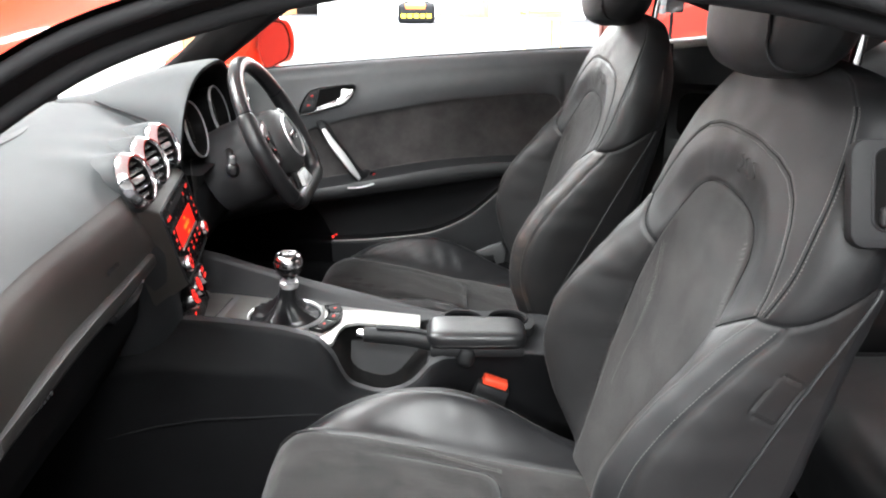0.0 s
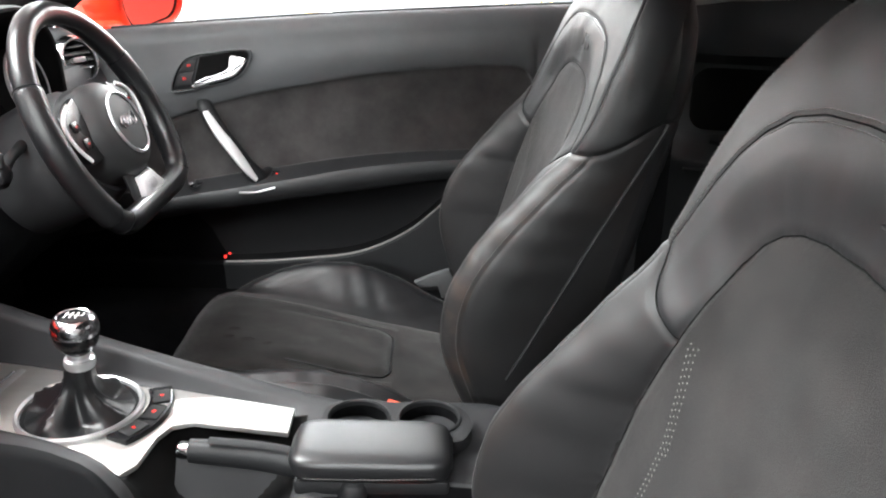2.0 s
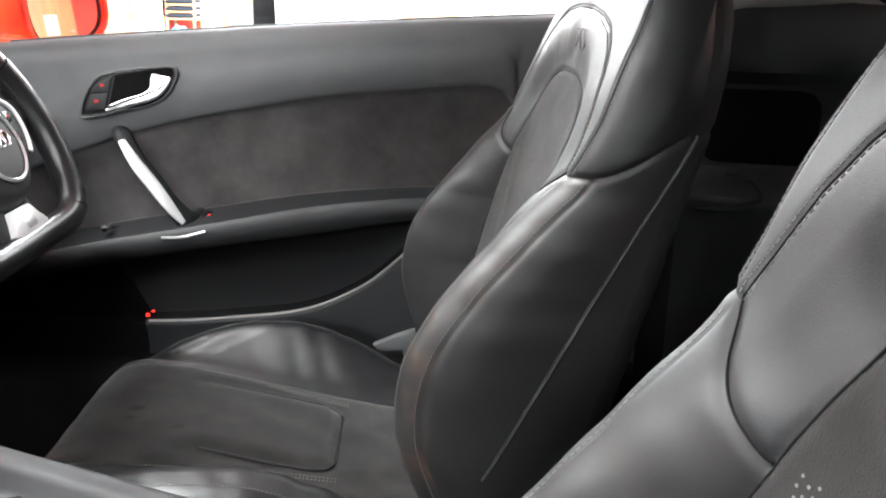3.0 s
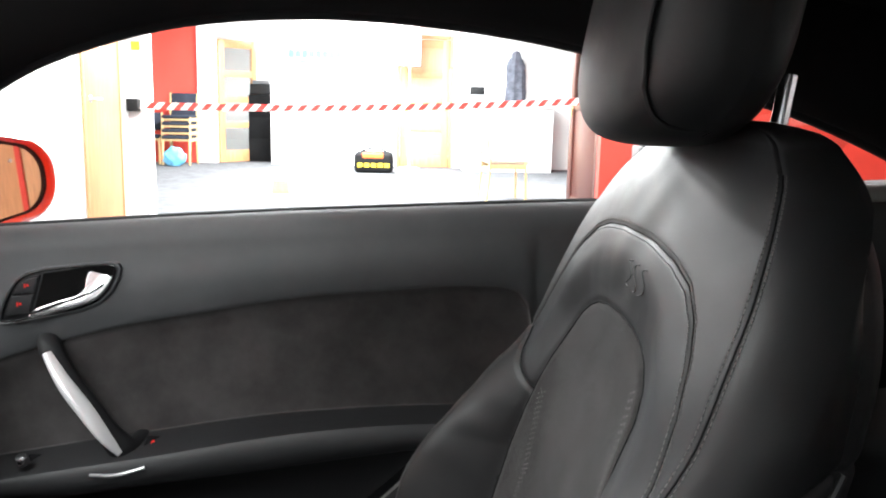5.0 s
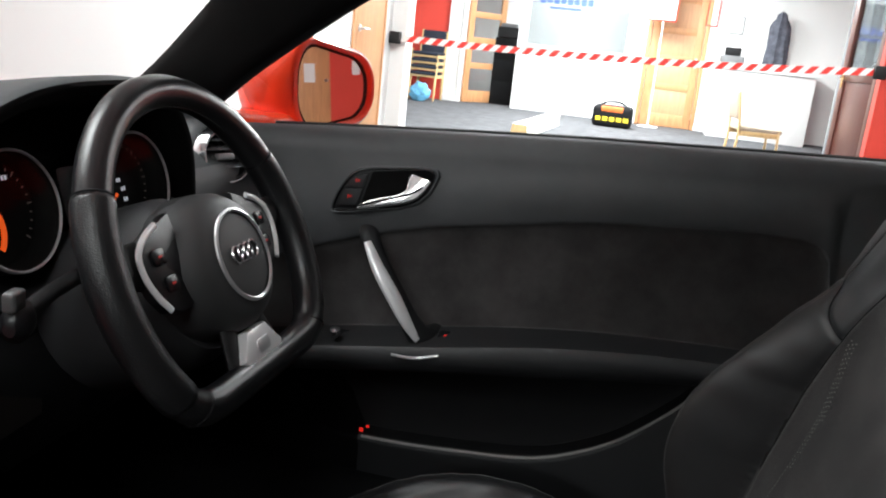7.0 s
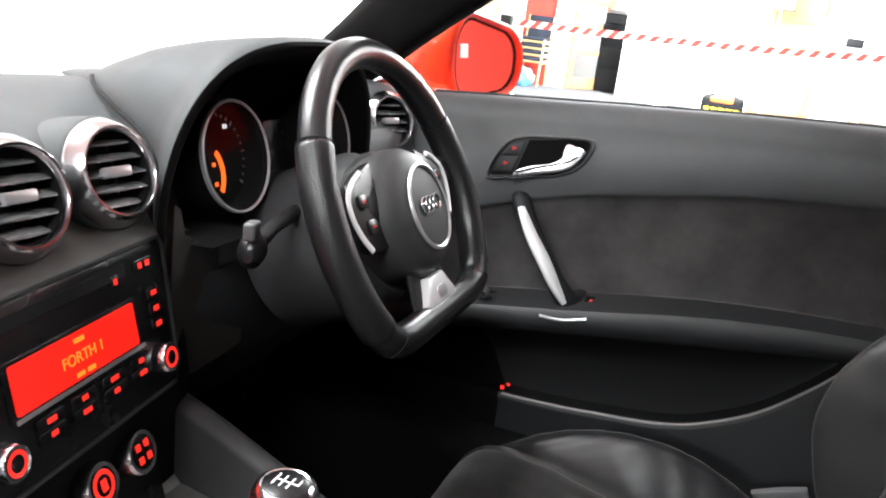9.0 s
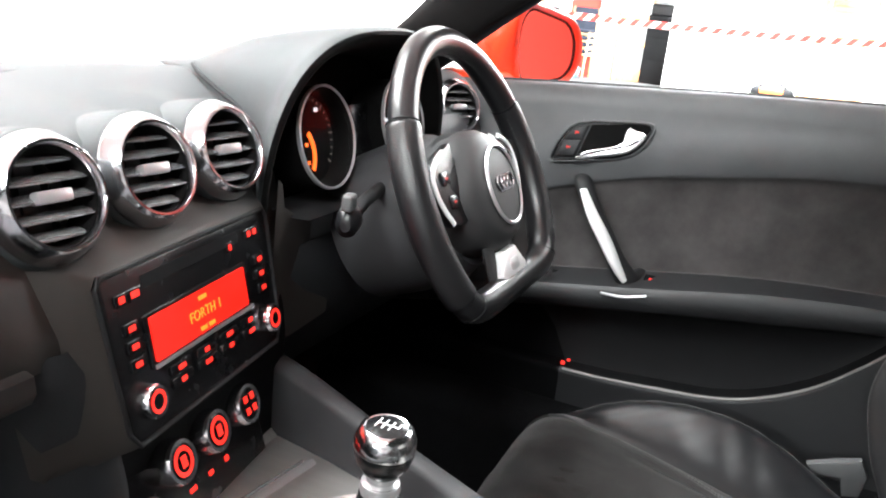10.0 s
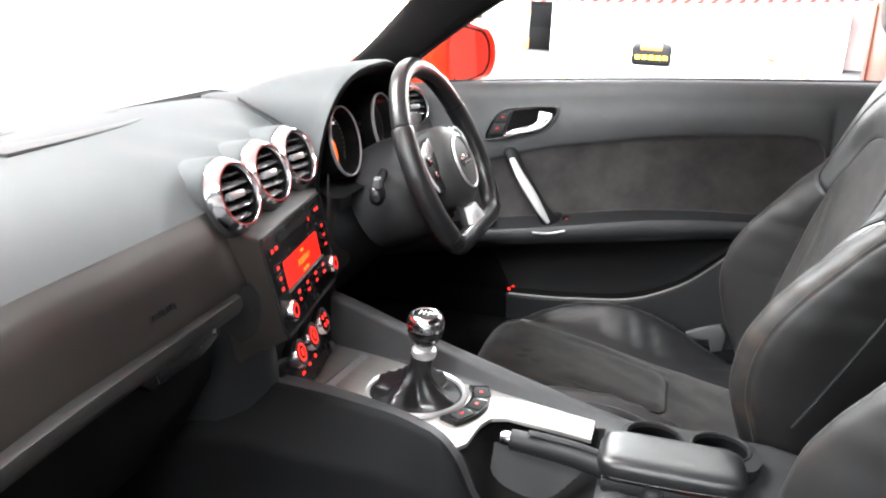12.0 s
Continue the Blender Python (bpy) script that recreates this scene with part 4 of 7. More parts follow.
    for u0, turns in ((-0.014, 1.5), (-0.034, 1.0), (-0.056, 1.25)):
        line = []
        for q in np.linspace(0, 1, 18):
            du = 0.0075 * math.sin(2 * math.pi * turns * q) + 0.004 * (q - 0.5)
            (px, py, pz), nn = on_front(u0 + du, 0.922 + 0.011 * math.cos(math.pi * q))
            line.append((px - 0.0002, py, pz))
        tube(line, 0.0006, 6, bm=emb)
    tagged(part("emblem", emb, LEATHER, seat, "pressed leather emblem"), kind="stuff")

    # cushion
    xs = np.concatenate([np.linspace(-0.30, -0.255, 10), np.linspace(-0.25, 0.20, 54)])
    zc_k = [(-0.30, 0.385), (-0.285, 0.43), (-0.265, 0.457), (-0.235, 0.472), (-0.18, 0.472), (-0.08, 0.454), (0.05, 0.424), (0.13, 0.408), (0.20, 0.395)]
    zb_k = [(-0.30, 0.38), (-0.285, 0.415), (-0.26, 0.44), (-0.22, 0.462), (-0.17, 0.482), (-0.08, 0.499), (-0.02, 0.497), (0.05, 0.474), (0.12, 0.435), (0.20, 0.40)]
    w_k = [(-0.30, 0.150), (-0.285, 0.175), (-0.25, 0.205), (-0.2, 0.228), (-0.12, 0.245), (0.0, 0.25), (0.12, 0.245), (0.20, 0.235)]
    rows = []
    na, nb, nc, nd = 12, 14, 12, 8
    for x in xs:
        zc, zb, w = (float(catmull(k, x)) for k in (zc_k, zb_k, w_k))
        wi = min(0.125 + 0.02 * (x < -0.2) * (-0.2 - x) / 0.1, w - 0.04)
        yc = w - 0.06
        if yc < wi + 0.01:
            yc = wi + 0.01
        half = [(wi * t, zc - 0.004 * t * t) for t in np.linspace(0, 1, na + 1)[:-1]]
        half += [(wi + (yc - wi) * t, zc - 0.004 + (zb - zc + 0.004) * sstep(t)) for t in np.linspace(0, 1, nb + 1)[:-1]]
        for t in np.linspace(0, 1, nc + 1)[:-1]:
            a = t * math.pi / 2
            half.append((yc + (w - yc) * math.sin(a), zb - 0.065 * (1 - math.cos(a))))
        half += [(w - 0.02 * t, zb - 0.065 + (0.26 - zb + 0.065) * t) for t in np.linspace(0, 1, nd + 1)]
        half = np.array(half)
        ring = np.concatenate([np.column_stack([-half[::-1, 0], half[::-1, 1]])[:-1], half])
        rows.append(np.column_stack([np.full(len(ring), x), ring[:, 0], ring[:, 1]]))
    first = rows[0].copy()
    first[:, 0] += 0.03
    first[:, 2] = np.minimum(first[:, 2], 0.3)
    P = np.array([first] + rows)
    N = grid_normals(P)
    cols = P.shape[1]
    mid = (cols - 1) // 2
    if N[30, mid][2] < 0:
        N = -N
    colw = np.abs(np.arange(cols) - mid)[None, :] * np.ones((P.shape[0], 1))
    D = P - N * (0.005 * np.exp(-((colw - na) / 0.8) ** 2))[..., None]
    # patch with a pressed outline in the middle
    q = np.maximum(np.abs(P[..., 1]) - 0.050, 0) ** 2 + np.maximum(P[..., 0] - 0.025, 0) ** 2
    ring_d = np.sqrt(q) - 0.030
    D = groove(D, N, ring_d, 0.004 * sstep((P[..., 0] + 0.17) / 0.08), 0.0045)
    D = D + N * (0.006 * sstep(-ring_d / 0.014) * sstep((P[..., 0] + 0.17) / 0.08))[..., None]
    D = D - N * (0.0022 * np.exp(-((colw - na - nb - 2) / 0.7) ** 2))[..., None]
    wr = np.abs(np.sin(P[..., 0] * 34 + 30 * P[..., 1] + 2.0 * np.sin(P[..., 0] * 23))) ** 0.6 + 0.6 * np.abs(np.sin(P[..., 0] * 71 - 40 * P[..., 1] + 2.5 * np.sin(P[..., 1] * 60)))
    wr = (wr - 0.9) * (colw > na) * np.clip((colw - na) / 6, 0, 1) * sstep((P[..., 0] + 0.26) / 0.12)
    D = D + N * ((0.0024 if worn else 0.0006) * wr)[..., None]
    D = D - N * (0.0012 * np.sin(P[..., 0] * 41 + 2 * np.sin(P[..., 1] * 37)) * np.sin(P[..., 1] * 33 + 0.7) * (colw < na))[..., None]
    R = P.shape[0] - 1
    cc = (np.abs(np.arange(cols - 1) + 0.5 - mid))[None, :] * np.ones((R, 1))
    sg = (np.arange(cols - 1) + 0.5 - mid)[None, :] * np.ones((R, 1))
    rr = np.arange(R)[:, None] * np.ones(cols - 1)
    middle = (cc < na) | ((rr < 10) & (cc < na + nb + nc))
    grid_part("cushion_insert", D, (0, R), (0, cols - 1), SUEDE, seat, "dark grey suede seat cushion with a pressed patch", False, middle)
    for s in (-1, 1):
        grid_part("cushion_bolster", D, (0, R), (0, cols - 1), CUSHION, seat, "creased black leather cushion bolster", False, ~middle & (sg * s > 0))
    sets = []
    for s in (-1, 1):
        c = mid + s * (na + nb + 3)
        sets.append(dashes(D[14:R - 6, c], N[14:R - 6, c]))
        yq = s * np.linspace(0.122, 0.088, 30)
        line = [(x, y, np.interp(y, D[k, mid - na:mid + na + 1, 1], D[k, mid - na:mid + na + 1, 2])) for k, (x, y) in enumerate(zip(xs[22:48], yq[:26]), 23)]
        sets.append(dashes(line, [(0, 0, 1)] * len(line), 0.0022, 0.0024, 0.0009))
        sets.append(dashes([(a, b - s * 0.006, c) for a, b, c in line], [(0, 0, 1)] * len(line), 0.0022, 0.0024, 0.0009))
    v, f = join_arrays(sets)
    tagged(from_arrays("stitching", v, f, THREAD, seat, "pale grey stitching", smooth=False), kind="stuff")

    loop = [(x, 0.080) for x in np.linspace(-0.10, 0.02, 14)]
    loop += [(0.025 + 0.030 * math.sin(a), 0.050 + 0.030 * math.cos(a)) for a in np.linspace(0.1, math.pi / 2, 8)]
    loop += [(0.055, y) for y in np.linspace(0.04, 0, 5)]
    loop += [(x, -y) for x, y in loop[-2::-1]]
    flat = slice(mid - na, mid + na + 1)
    seam = []
    for x, y in loop:
        col = [np.interp(y, D[k, flat, 1], D[k, flat, 2]) for k in range(1, R + 1)]
        seam.append((x, y, float(np.interp(x, D[1:, mid, 0], col)) + 0.0004))
    part("patch_piping", tube(seam, 0.0017, 6), LEATHER, seat, "dark piping round the pressed patch")

    # base, headrest, posts, side button
    part("seat_base", box((-0.2, -0.2, 0.17), (0.25, 0.2, 0.3), 0.02, 2), BLACK, seat)
    for s in (-1, 1):
        part("slide_rail", box((-0.26, s * 0.19 - 0.02, 0.14), (0.3, s * 0.19 + 0.02, 0.18), 0.004), HARD, seat)
    for y in (-0.065, 0.065):
        part("headrest_post", tube([(0.405, y, 0.98), (0.417, y, 1.08)], 0.0065, 12), CHROME, seat, "chrome headrest post")
    rings = []
    def pw(v, e):
        return math.copysign(abs(v) ** e, v)
    for b in np.linspace(-math.pi / 2 + 0.08, math.pi / 2 - 0.08, 26):
        cb, sb = pw(math.cos(b), 0.62), pw(math.sin(b), 0.7)
        ring = []
        for a in np.arange(56) * 2 * math.pi / 56:
            ca, sa = pw(math.cos(a), 0.62), pw(math.sin(a), 0.62)
            y = 0.135 * sa * cb
            x = 0.352 + 0.064 * ca * cb + 0.02 * (y / 0.135) ** 2 * (ca < 0) + 0.016 * sb
            seam = math.exp(-(((abs(y) - 0.098) / 0.004) ** 2))
            ring.append((x + 0.004 * seam * (1 if ca < 0 else -1), y, 1.118 + 0.093 * sb))
        rings.append(ring)
    part("headrest", loft(rings), LEATHER, seat, "black leather headrest with piped sides", sharp=80)
    for s in (-1, 1):
        line = []
        for ring in rings[2:-3]:
            near = [p for p in ring if p[0] < 0.36 and p[1] * s > 0.05]
            if near and max(abs(p[1]) for p in near) > 0.1:
                near.sort(key=lambda p: p[1] * s)
                ys = [p[1] * s for p in near]
                line.append((float(np.interp(0.098, ys, [p[0] for p in near])) - 0.003, s * 0.098, near[0][2]))
        if len(line) > 4:
            part("piping", tube(smooth_path(line, 30), 0.0022, 8), LEATHER, seat, "black leather piping")
    return seat


driver = car_seat("black leather and suede bucket seat, worn bolster, behind the wheel")
driver.location = (0, 0.359, -0.008)
passenger = car_seat("black leather and suede bucket seat beside the open doorway", False)
passenger.location = (0.028, -0.420, 0.006)
part("hinge_cover", plate([(0.085, 0.436), (0.12, 0.452), (0.15, 0.462), (0.162, 0.440), (0.157, 0.408), (0.137, 0.403), (0.130, 0.428), (0.095, 0.424)][::-1], Matrix(((1, 0, 0, 0), (0, 0, -1, 0.258), (0, 1, 0, 0), (0, 0, 0, 1))), 0.012, 0.003), HINGE_GREY, driver, "grey hinge cover")
for sx, sy, r in ((-0.189, -0.013, 0.009), (-0.164, -0.043, 0.011), (-0.132, -0.047, 0.007), (-0.192, -0.040, 0.008)):
    part("stain", lathe([(r, 0.0), (r * 0.9, 0.0005), (0.0003, 0.0006)], pose(sx, sy, np.interp(sx, [-0.2, -0.13], [0.4746, 0.4668]), 0, 9, 40) @ Matrix.Diagonal((1.2, 0.8, 1, 1)), 14, caps=False), STAIN, driver, "dark damp spot")
gm = basis((0.388, -0.2465, 0.952), (0, -1, 0.33))
shell_grip = part("shell_grip", plate(round_rect(0.098, 0.100, 0.016, 6), gm @ pose(0, 0, 0.0045), 0.012, 0.003), HARD, passenger, "black release lever surround")
part("recess_rim", tube([tuple(gm @ Vector((x, y, 0.0045))) for x, y in round_rect(0.074, 0.074, 0.010, 6, 0.008, 0.004)], 0.0018, 6, closed=True), HARD, shell_grip)
# no real hollow: a flat plate coloured as the shade of one
part("recess", plate(round_rect(0.072, 0.072, 0.010, 6, 0.008, 0.004), gm @ pose(0, 0, 0.0052), 0.001), RECESS_BLACK, shell_grip, "flat black plate painted as a recess's shade")
part("release_lever", box((-0.024, -0.031, 0.002), (0.040, -0.012, 0.011), 0.004, 3, gm), HARD, shell_grip, "black release lever")
buckle = thing("belt_buckle", "red and black seat belt buckle beside the console", "belt buckle")
part("casing", box((-0.03, -0.012, -0.06), (0.03, 0.012, 0.0), 0.005, 2, pose(0.088, -0.112, 0.452, 0, 20, 0)), HARD, buckle)
part("button", box((-0.022, -0.011, 0.0), (0.022, 0.011, 0.014), 0.003, 2, pose(0.088, -0.112, 0.452, 0, 20, 0)), RED_CLIP, buckle, "red release button")
copy_thing(buckle, pose(-0.006, 0.178, 0.035))


# ---- the driver's door ----
def door_lines(x):
    """Heights of the trim's breaks at x: belt, suede top, suede foot, armrest edge, armrest underside, pocket lip."""
    belt = np.interp(x, [-0.62, -0.533, -0.379, -0.171, -0.027, 0.197, 0.34, 0.5], [0.858, 0.866, 0.879, 0.895, 0.905, 0.917, 0.924, 0.93])
    st = float(catmull([(-0.62, 0.60), (-0.45, 0.68), (-0.37, 0.712), (-0.236, 0.753), (-0.1, 0.779), (-0.024, 0.793), (0.117, 0.808), (0.24, 0.8155), (0.272, 0.813), (0.292, 0.80), (0.302, 0.775), (0.308, 0.72), (0.31, 0.67)], min(x, 0.31)))
    sf = float(catmull([(-0.62, 0.525), (-0.4, 0.575), (-0.203, 0.610), (-0.027, 0.638), (0.119, 0.650), (0.193, 0.653), (0.31, 0.655), (0.5, 0.655)], x))
    ae = float(catmull([(-0.62, 0.515), (-0.356, 0.570), (-0.16, 0.604), (-0.017, 0.630), (0.135, 0.646), (0.3, 0.65), (0.5, 0.65)], x))
    un = float(catmull([(-0.62, 0.48), (-0.353, 0.533), (-0.156, 0.565), (0.0, 0.588), (0.141, 0.609), (0.3, 0.62), (0.5, 0.62)], x))
    lip = float(catmull([(-0.62, 0.43), (-0.40, 0.422), (-0.295, 0.420), (-0.159, 0.427), (0.008, 0.457), (0.083, 0.499), (0.138, 0.548), (0.19, 0.6), (0.26, 0.613), (0.5, 0.613)], x))
    return belt, max(st, sf + 0.002) if x < 0.309 else sf + 0.002, sf, ae, un, min(lip, un - 0.008)


door = thing("door_1", "dark grey car door with a suede insert and silver pull", "car door", kind="structure")
xs = np.concatenate([np.linspace(-0.62, 0.25, 88), np.linspace(0.255, 0.50, 40)])
table = []
for x in xs:
    b, st, sf, ae, un, lip = door_lines(x)
    keys = [(b - 0.012, 0.775), (b - 0.001, 0.766), (b, 0.757), (b - 0.010, 0.7425), (b - 0.034, 0.7375), (0.5 * (b + st) + 0.008, 0.737), (0.5 * (b + st) + 0.004, 0.7355),
            (st + 0.006, 0.731), (st + 0.001, 0.735), (st - 0.003, 0.743), (st - 0.012 if st - sf > 0.03 else st - 0.004, 0.745), (0.5 * (st + sf) - 0.002, 0.748), (sf + 0.0008, 0.745),
            (sf, 0.742), (0.4 * sf + 0.6 * ae, 0.70), (ae + 0.002, 0.682), (ae - 0.005, 0.675), (0.5 * (ae + un), 0.675), (un + 0.006, 0.680), (un, 0.692),
            (un - 0.006, 0.735), (0.5 * (un + lip), 0.765), (lip + 0.004, 0.764), (lip + 0.003, 0.735), (lip, 0.729), (lip - 0.008, 0.728), (0.40, 0.735), (0.28, 0.74)]
    if lip < 0.41:
        keys[-2] = (lip - 0.03, 0.735)
    keys[-2] = (min(keys[-2][0], lip - 0.02), 0.735)
    bow = -0.05 * max(0.0, -0.40 - x)
    table.append([(x, y + bow, z) for z, y in keys])
P = np.array(table).transpose(1, 0, 2)
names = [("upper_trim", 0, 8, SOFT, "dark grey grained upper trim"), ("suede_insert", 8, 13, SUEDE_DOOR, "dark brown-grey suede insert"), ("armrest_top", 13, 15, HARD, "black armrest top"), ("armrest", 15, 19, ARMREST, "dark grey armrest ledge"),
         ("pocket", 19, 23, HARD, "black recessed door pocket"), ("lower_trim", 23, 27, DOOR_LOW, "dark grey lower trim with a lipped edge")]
# slanted cut ahead of which the door is coloured as footwell shade
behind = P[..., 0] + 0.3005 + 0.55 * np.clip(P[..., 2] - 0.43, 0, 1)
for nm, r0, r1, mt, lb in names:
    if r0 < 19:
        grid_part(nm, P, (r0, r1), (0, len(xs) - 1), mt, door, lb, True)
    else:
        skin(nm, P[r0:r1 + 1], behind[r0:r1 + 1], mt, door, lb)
# same door surface, its footwell shade put into a near-black colour
skin("front_foot_shade", P[19:28], -behind[19:28], CARPET_CAR, door, "lower front corner coloured black for footwell shade")
lipline = [(x, 0.7285, door_lines(x)[5] + 0.0015) for x in np.linspace(-0.295, 0.19, 50)]
part("pocket_edge", tube(lipline, 0.0022, 6), PALE_EDGE, door, "pale line along the pocket edge")
outer = np.array([[(x, 0.80, 0.20), (x, 0.86, 0.45), (x, 0.875, 0.62), (x, 0.85, 0.80), (x, 0.80, door_lines(min(x, 0.5))[0] - 0.02), (x, 0.785, door_lines(min(x, 0.5))[0] - 0.006)] for x in np.linspace(-0.62, 0.52, 24)]).transpose(1, 0, 2)
grid_part("door_skin", outer, (0, 5), (0, 23), RED_PAINT, door, "glossy red outer door skin")
seal_pts = [(x, 0.7775, door_lines(x)[0] - 0.004) for x in np.linspace(-0.56, 0.5, 30)]
part("window_seal", tube(seal_pts, 0.006, 8), RUBBER, door, "black rubber window seal")

# inner handle in its surround
hp = basis((-0.288, 0.7325, 0.806), (0, -1, 0), (0, 0, 1))
surround = [(-0.0819, -0.0429), (-0.0800, -0.032), (-0.0746, -0.0177), (-0.066, -0.002), (-0.0567, 0.0115), (-0.0457, 0.0196), (-0.0223, 0.0258), (0.0337, 0.0325), (0.0613, 0.0344), (0.0690, 0.0325), (0.0714, 0.0270), (0.0688, 0.0167), (0.0602, -0.001),
            (0.0462, -0.0153), (0.0239, -0.0253), (-0.0226, -0.0369), (-0.0707, -0.0456), (-0.0790, -0.0462)]
def scaled(o, k):
    cx, cy = np.mean(o, axis=0)
    return [(cx + (x - cx) * k, cy + (y - cy) * k) for x, y in o]
handle_box = part("handle_surround", plate(surround, hp @ pose(0, 0, 0.0045), 0.02, 0.002), ARMREST, door, "dark grey handle surround")
part("rim", tube([tuple(hp @ Vector((x, y, 0.0045))) for x, y in surround], 0.0017, 6, closed=True), SOFT, handle_box, "grey moulded rim")
part("inner_rim", tube([tuple(hp @ Vector((x, y, 0.0052))) for x, y in scaled(surround, 0.93)], 0.0014, 6, closed=True), GLOSS_BLACK, handle_box, "gloss black inner rim")
# flat plate whose black stands in for shade behind the lever
part("dish", plate([(-0.0225, 0.0195), (0.0330, 0.0285), (0.0600, 0.0305), (0.0660, 0.0280), (0.0650, 0.0180), (0.0570, 0.0), (0.0428, -0.0125), (0.0230, -0.0215), (-0.0226, -0.0325), (-0.0385, -0.0345)][::-1], hp @ pose(0, 0, 0.0058), 0.001), RECESS_BLACK, handle_box, "flat black plate painted as a recess's shade")
# the lever: a broad polished end and a blade that tapers forward
fine_lever = [tuple(p) for p in smooth_path([(0.0300, 0.0150), (0.0325, 0.0230), (0.0390, 0.0270), (0.0520, 0.0285), (0.0625, 0.0280), (0.0648, 0.0215), (0.0600, 0.0095), (0.0510, -0.0030), (0.0420, -0.0110), (0.0240, -0.0185), (0.0, -0.0245), (-0.0365, -0.0312),
              (-0.0330, -0.0262), (-0.0220, -0.0195), (0.0, -0.0115), (0.0200, -0.0050), (0.0290, 0.0030), (0.0300, 0.0150)], 60)][:-1]
lever_m = hp @ pose(0, 0, 0.0150, -16, 4, 0)
part("lever", plate(fine_lever, lever_m, 0.008, 0.0022), LEVER, handle_box, "bright silver door lever", sharp=60)
part("lever_edge", tube(smooth_path([tuple(lever_m @ Vector((x, y, 0.0012))) for x, y in ((-0.0340, -0.0285), (0.0, -0.0160), (0.0250, -0.0075), (0.0420, 0.0), (0.0520, 0.0075))], 20), 0.0012, 6), BLACK, handle_box, "dark crease of the lever")
lock_plate = [(-0.0730, -0.0375), (-0.0715, -0.0300), (-0.0625, -0.0060), (-0.0560, 0.0045), (-0.0469, 0.0120), (-0.0400, 0.0150), (-0.0262, 0.0180), (-0.0415, -0.0330)]
part("lock_panel", plate(lock_plate[::-1], hp @ pose(0, 0, 0.0075), 0.003, 0.0008), HARD, handle_box, "black panel of the lock buttons")
for pts, (u, v) in (([(-0.0600, -0.0072), (-0.0535, 0.0040), (-0.0462, 0.0102), (-0.0390, 0.0130), (-0.0290, 0.0152), (-0.0340, -0.0040)], (-0.0425, 0.0045)), ([(-0.0700, -0.0350), (-0.0690, -0.0300), (-0.0610, -0.0098), (-0.0350, -0.0066), (-0.0425, -0.0310)], (-0.0530, -0.0195))):
    b = part("lock_button", plate(pts[::-1], hp @ pose(0, 0, 0.0100), 0.003, 0.0012), ARMREST, handle_box)
    part("symbol", bars([(u - 0.002, v, 0.002, 0.005), (u + 0.0015, v + 0.0005, 0.003, 0.003)], hp @ pose(0, 0, 0.0101), 0.0004), RED_DIM, b, "red lit lock symbol")
# pull handle
pull = smooth_path([(-0.318, 0.744, 0.742), (-0.306, 0.712, 0.733), (-0.285, 0.700, 0.700), (-0.255, 0.694, 0.660), (-0.226, 0.694, 0.618), (-0.212, 0.700, 0.600), (-0.204, 0.735, 0.590)], 40)
part("pull_core", tube([(x, y + 0.010, z) for x, y, z in pull], [0.0125 + 0.010 * max(0.0, (k - 26) / 13) ** 1.5 for k in range(40)], 14, flat=(1.15, 0.85)), HARD, door, "black pull handle core")
part("pull_face", tube(pull[7:33], [0.004 + 0.0065 * math.sin(math.pi * (0.12 + 0.76 * t)) for t in np.linspace(0, 1, 26)], 14, flat=(1.15, 0.7)), SILVER, door, "satin silver pull handle face")
part("pull_base", plate(round_rect(0.062, 0.03, 0.008), basis((-0.207, 0.692, 0.594), (0.0, -0.35, 1), (0, 1, 0.3)), 0.01, 0.003), HARD, door, "black pull handle base")
part("base_trim", tube(smooth_path([(-0.243, 0.668, 0.585), (-0.21, 0.660, 0.589), (-0.176, 0.668, 0.596)], 12), 0.0022, 8), SATIN, door, "thin silver strip")
for cx, cz, w in ((-0.176, 0.603, 0.030), (-0.318, 0.577, 0.05)):
    sw = part("window_switch", plate(round_rect(w, 0.034, 0.004), basis((cx, 0.712, cz + 0.004), (0, -0.35, 1), (0, 1, 0.3)), 0.008, 0.002), GLOSS_BLACK, door, "black window switch")
    m = basis((cx, 0.712, cz + 0.0042), (0, -0.35, 1), (0, 1, 0.3))
    part("symbol", bars([(-0.004, 0.004, 0.004, 0.005), (0.006, -0.004, 0.005, 0.003)], m, 0.0005), RED_LIT, sw, "red lit symbol")
part("mirror_knob", lathe([(0.008, 0), (0.009, 0.006), (0.007, 0.012), (0.0, 0.013)], basis((-0.338, 0.70, 0.585), (0, -0.4, 1)), 16, caps=False), CHROME, door, "small chrome mirror knob")
pl = basis((-0.295, 0.726, 0.433), (0.2, -1, 0.2))
part("pocket_light", bars([(0, 0, 0.006, 0.006), (0.009, 0.006, 0.005, 0.004)], pl, 0.001), RED_LIT, door, "small red door light")

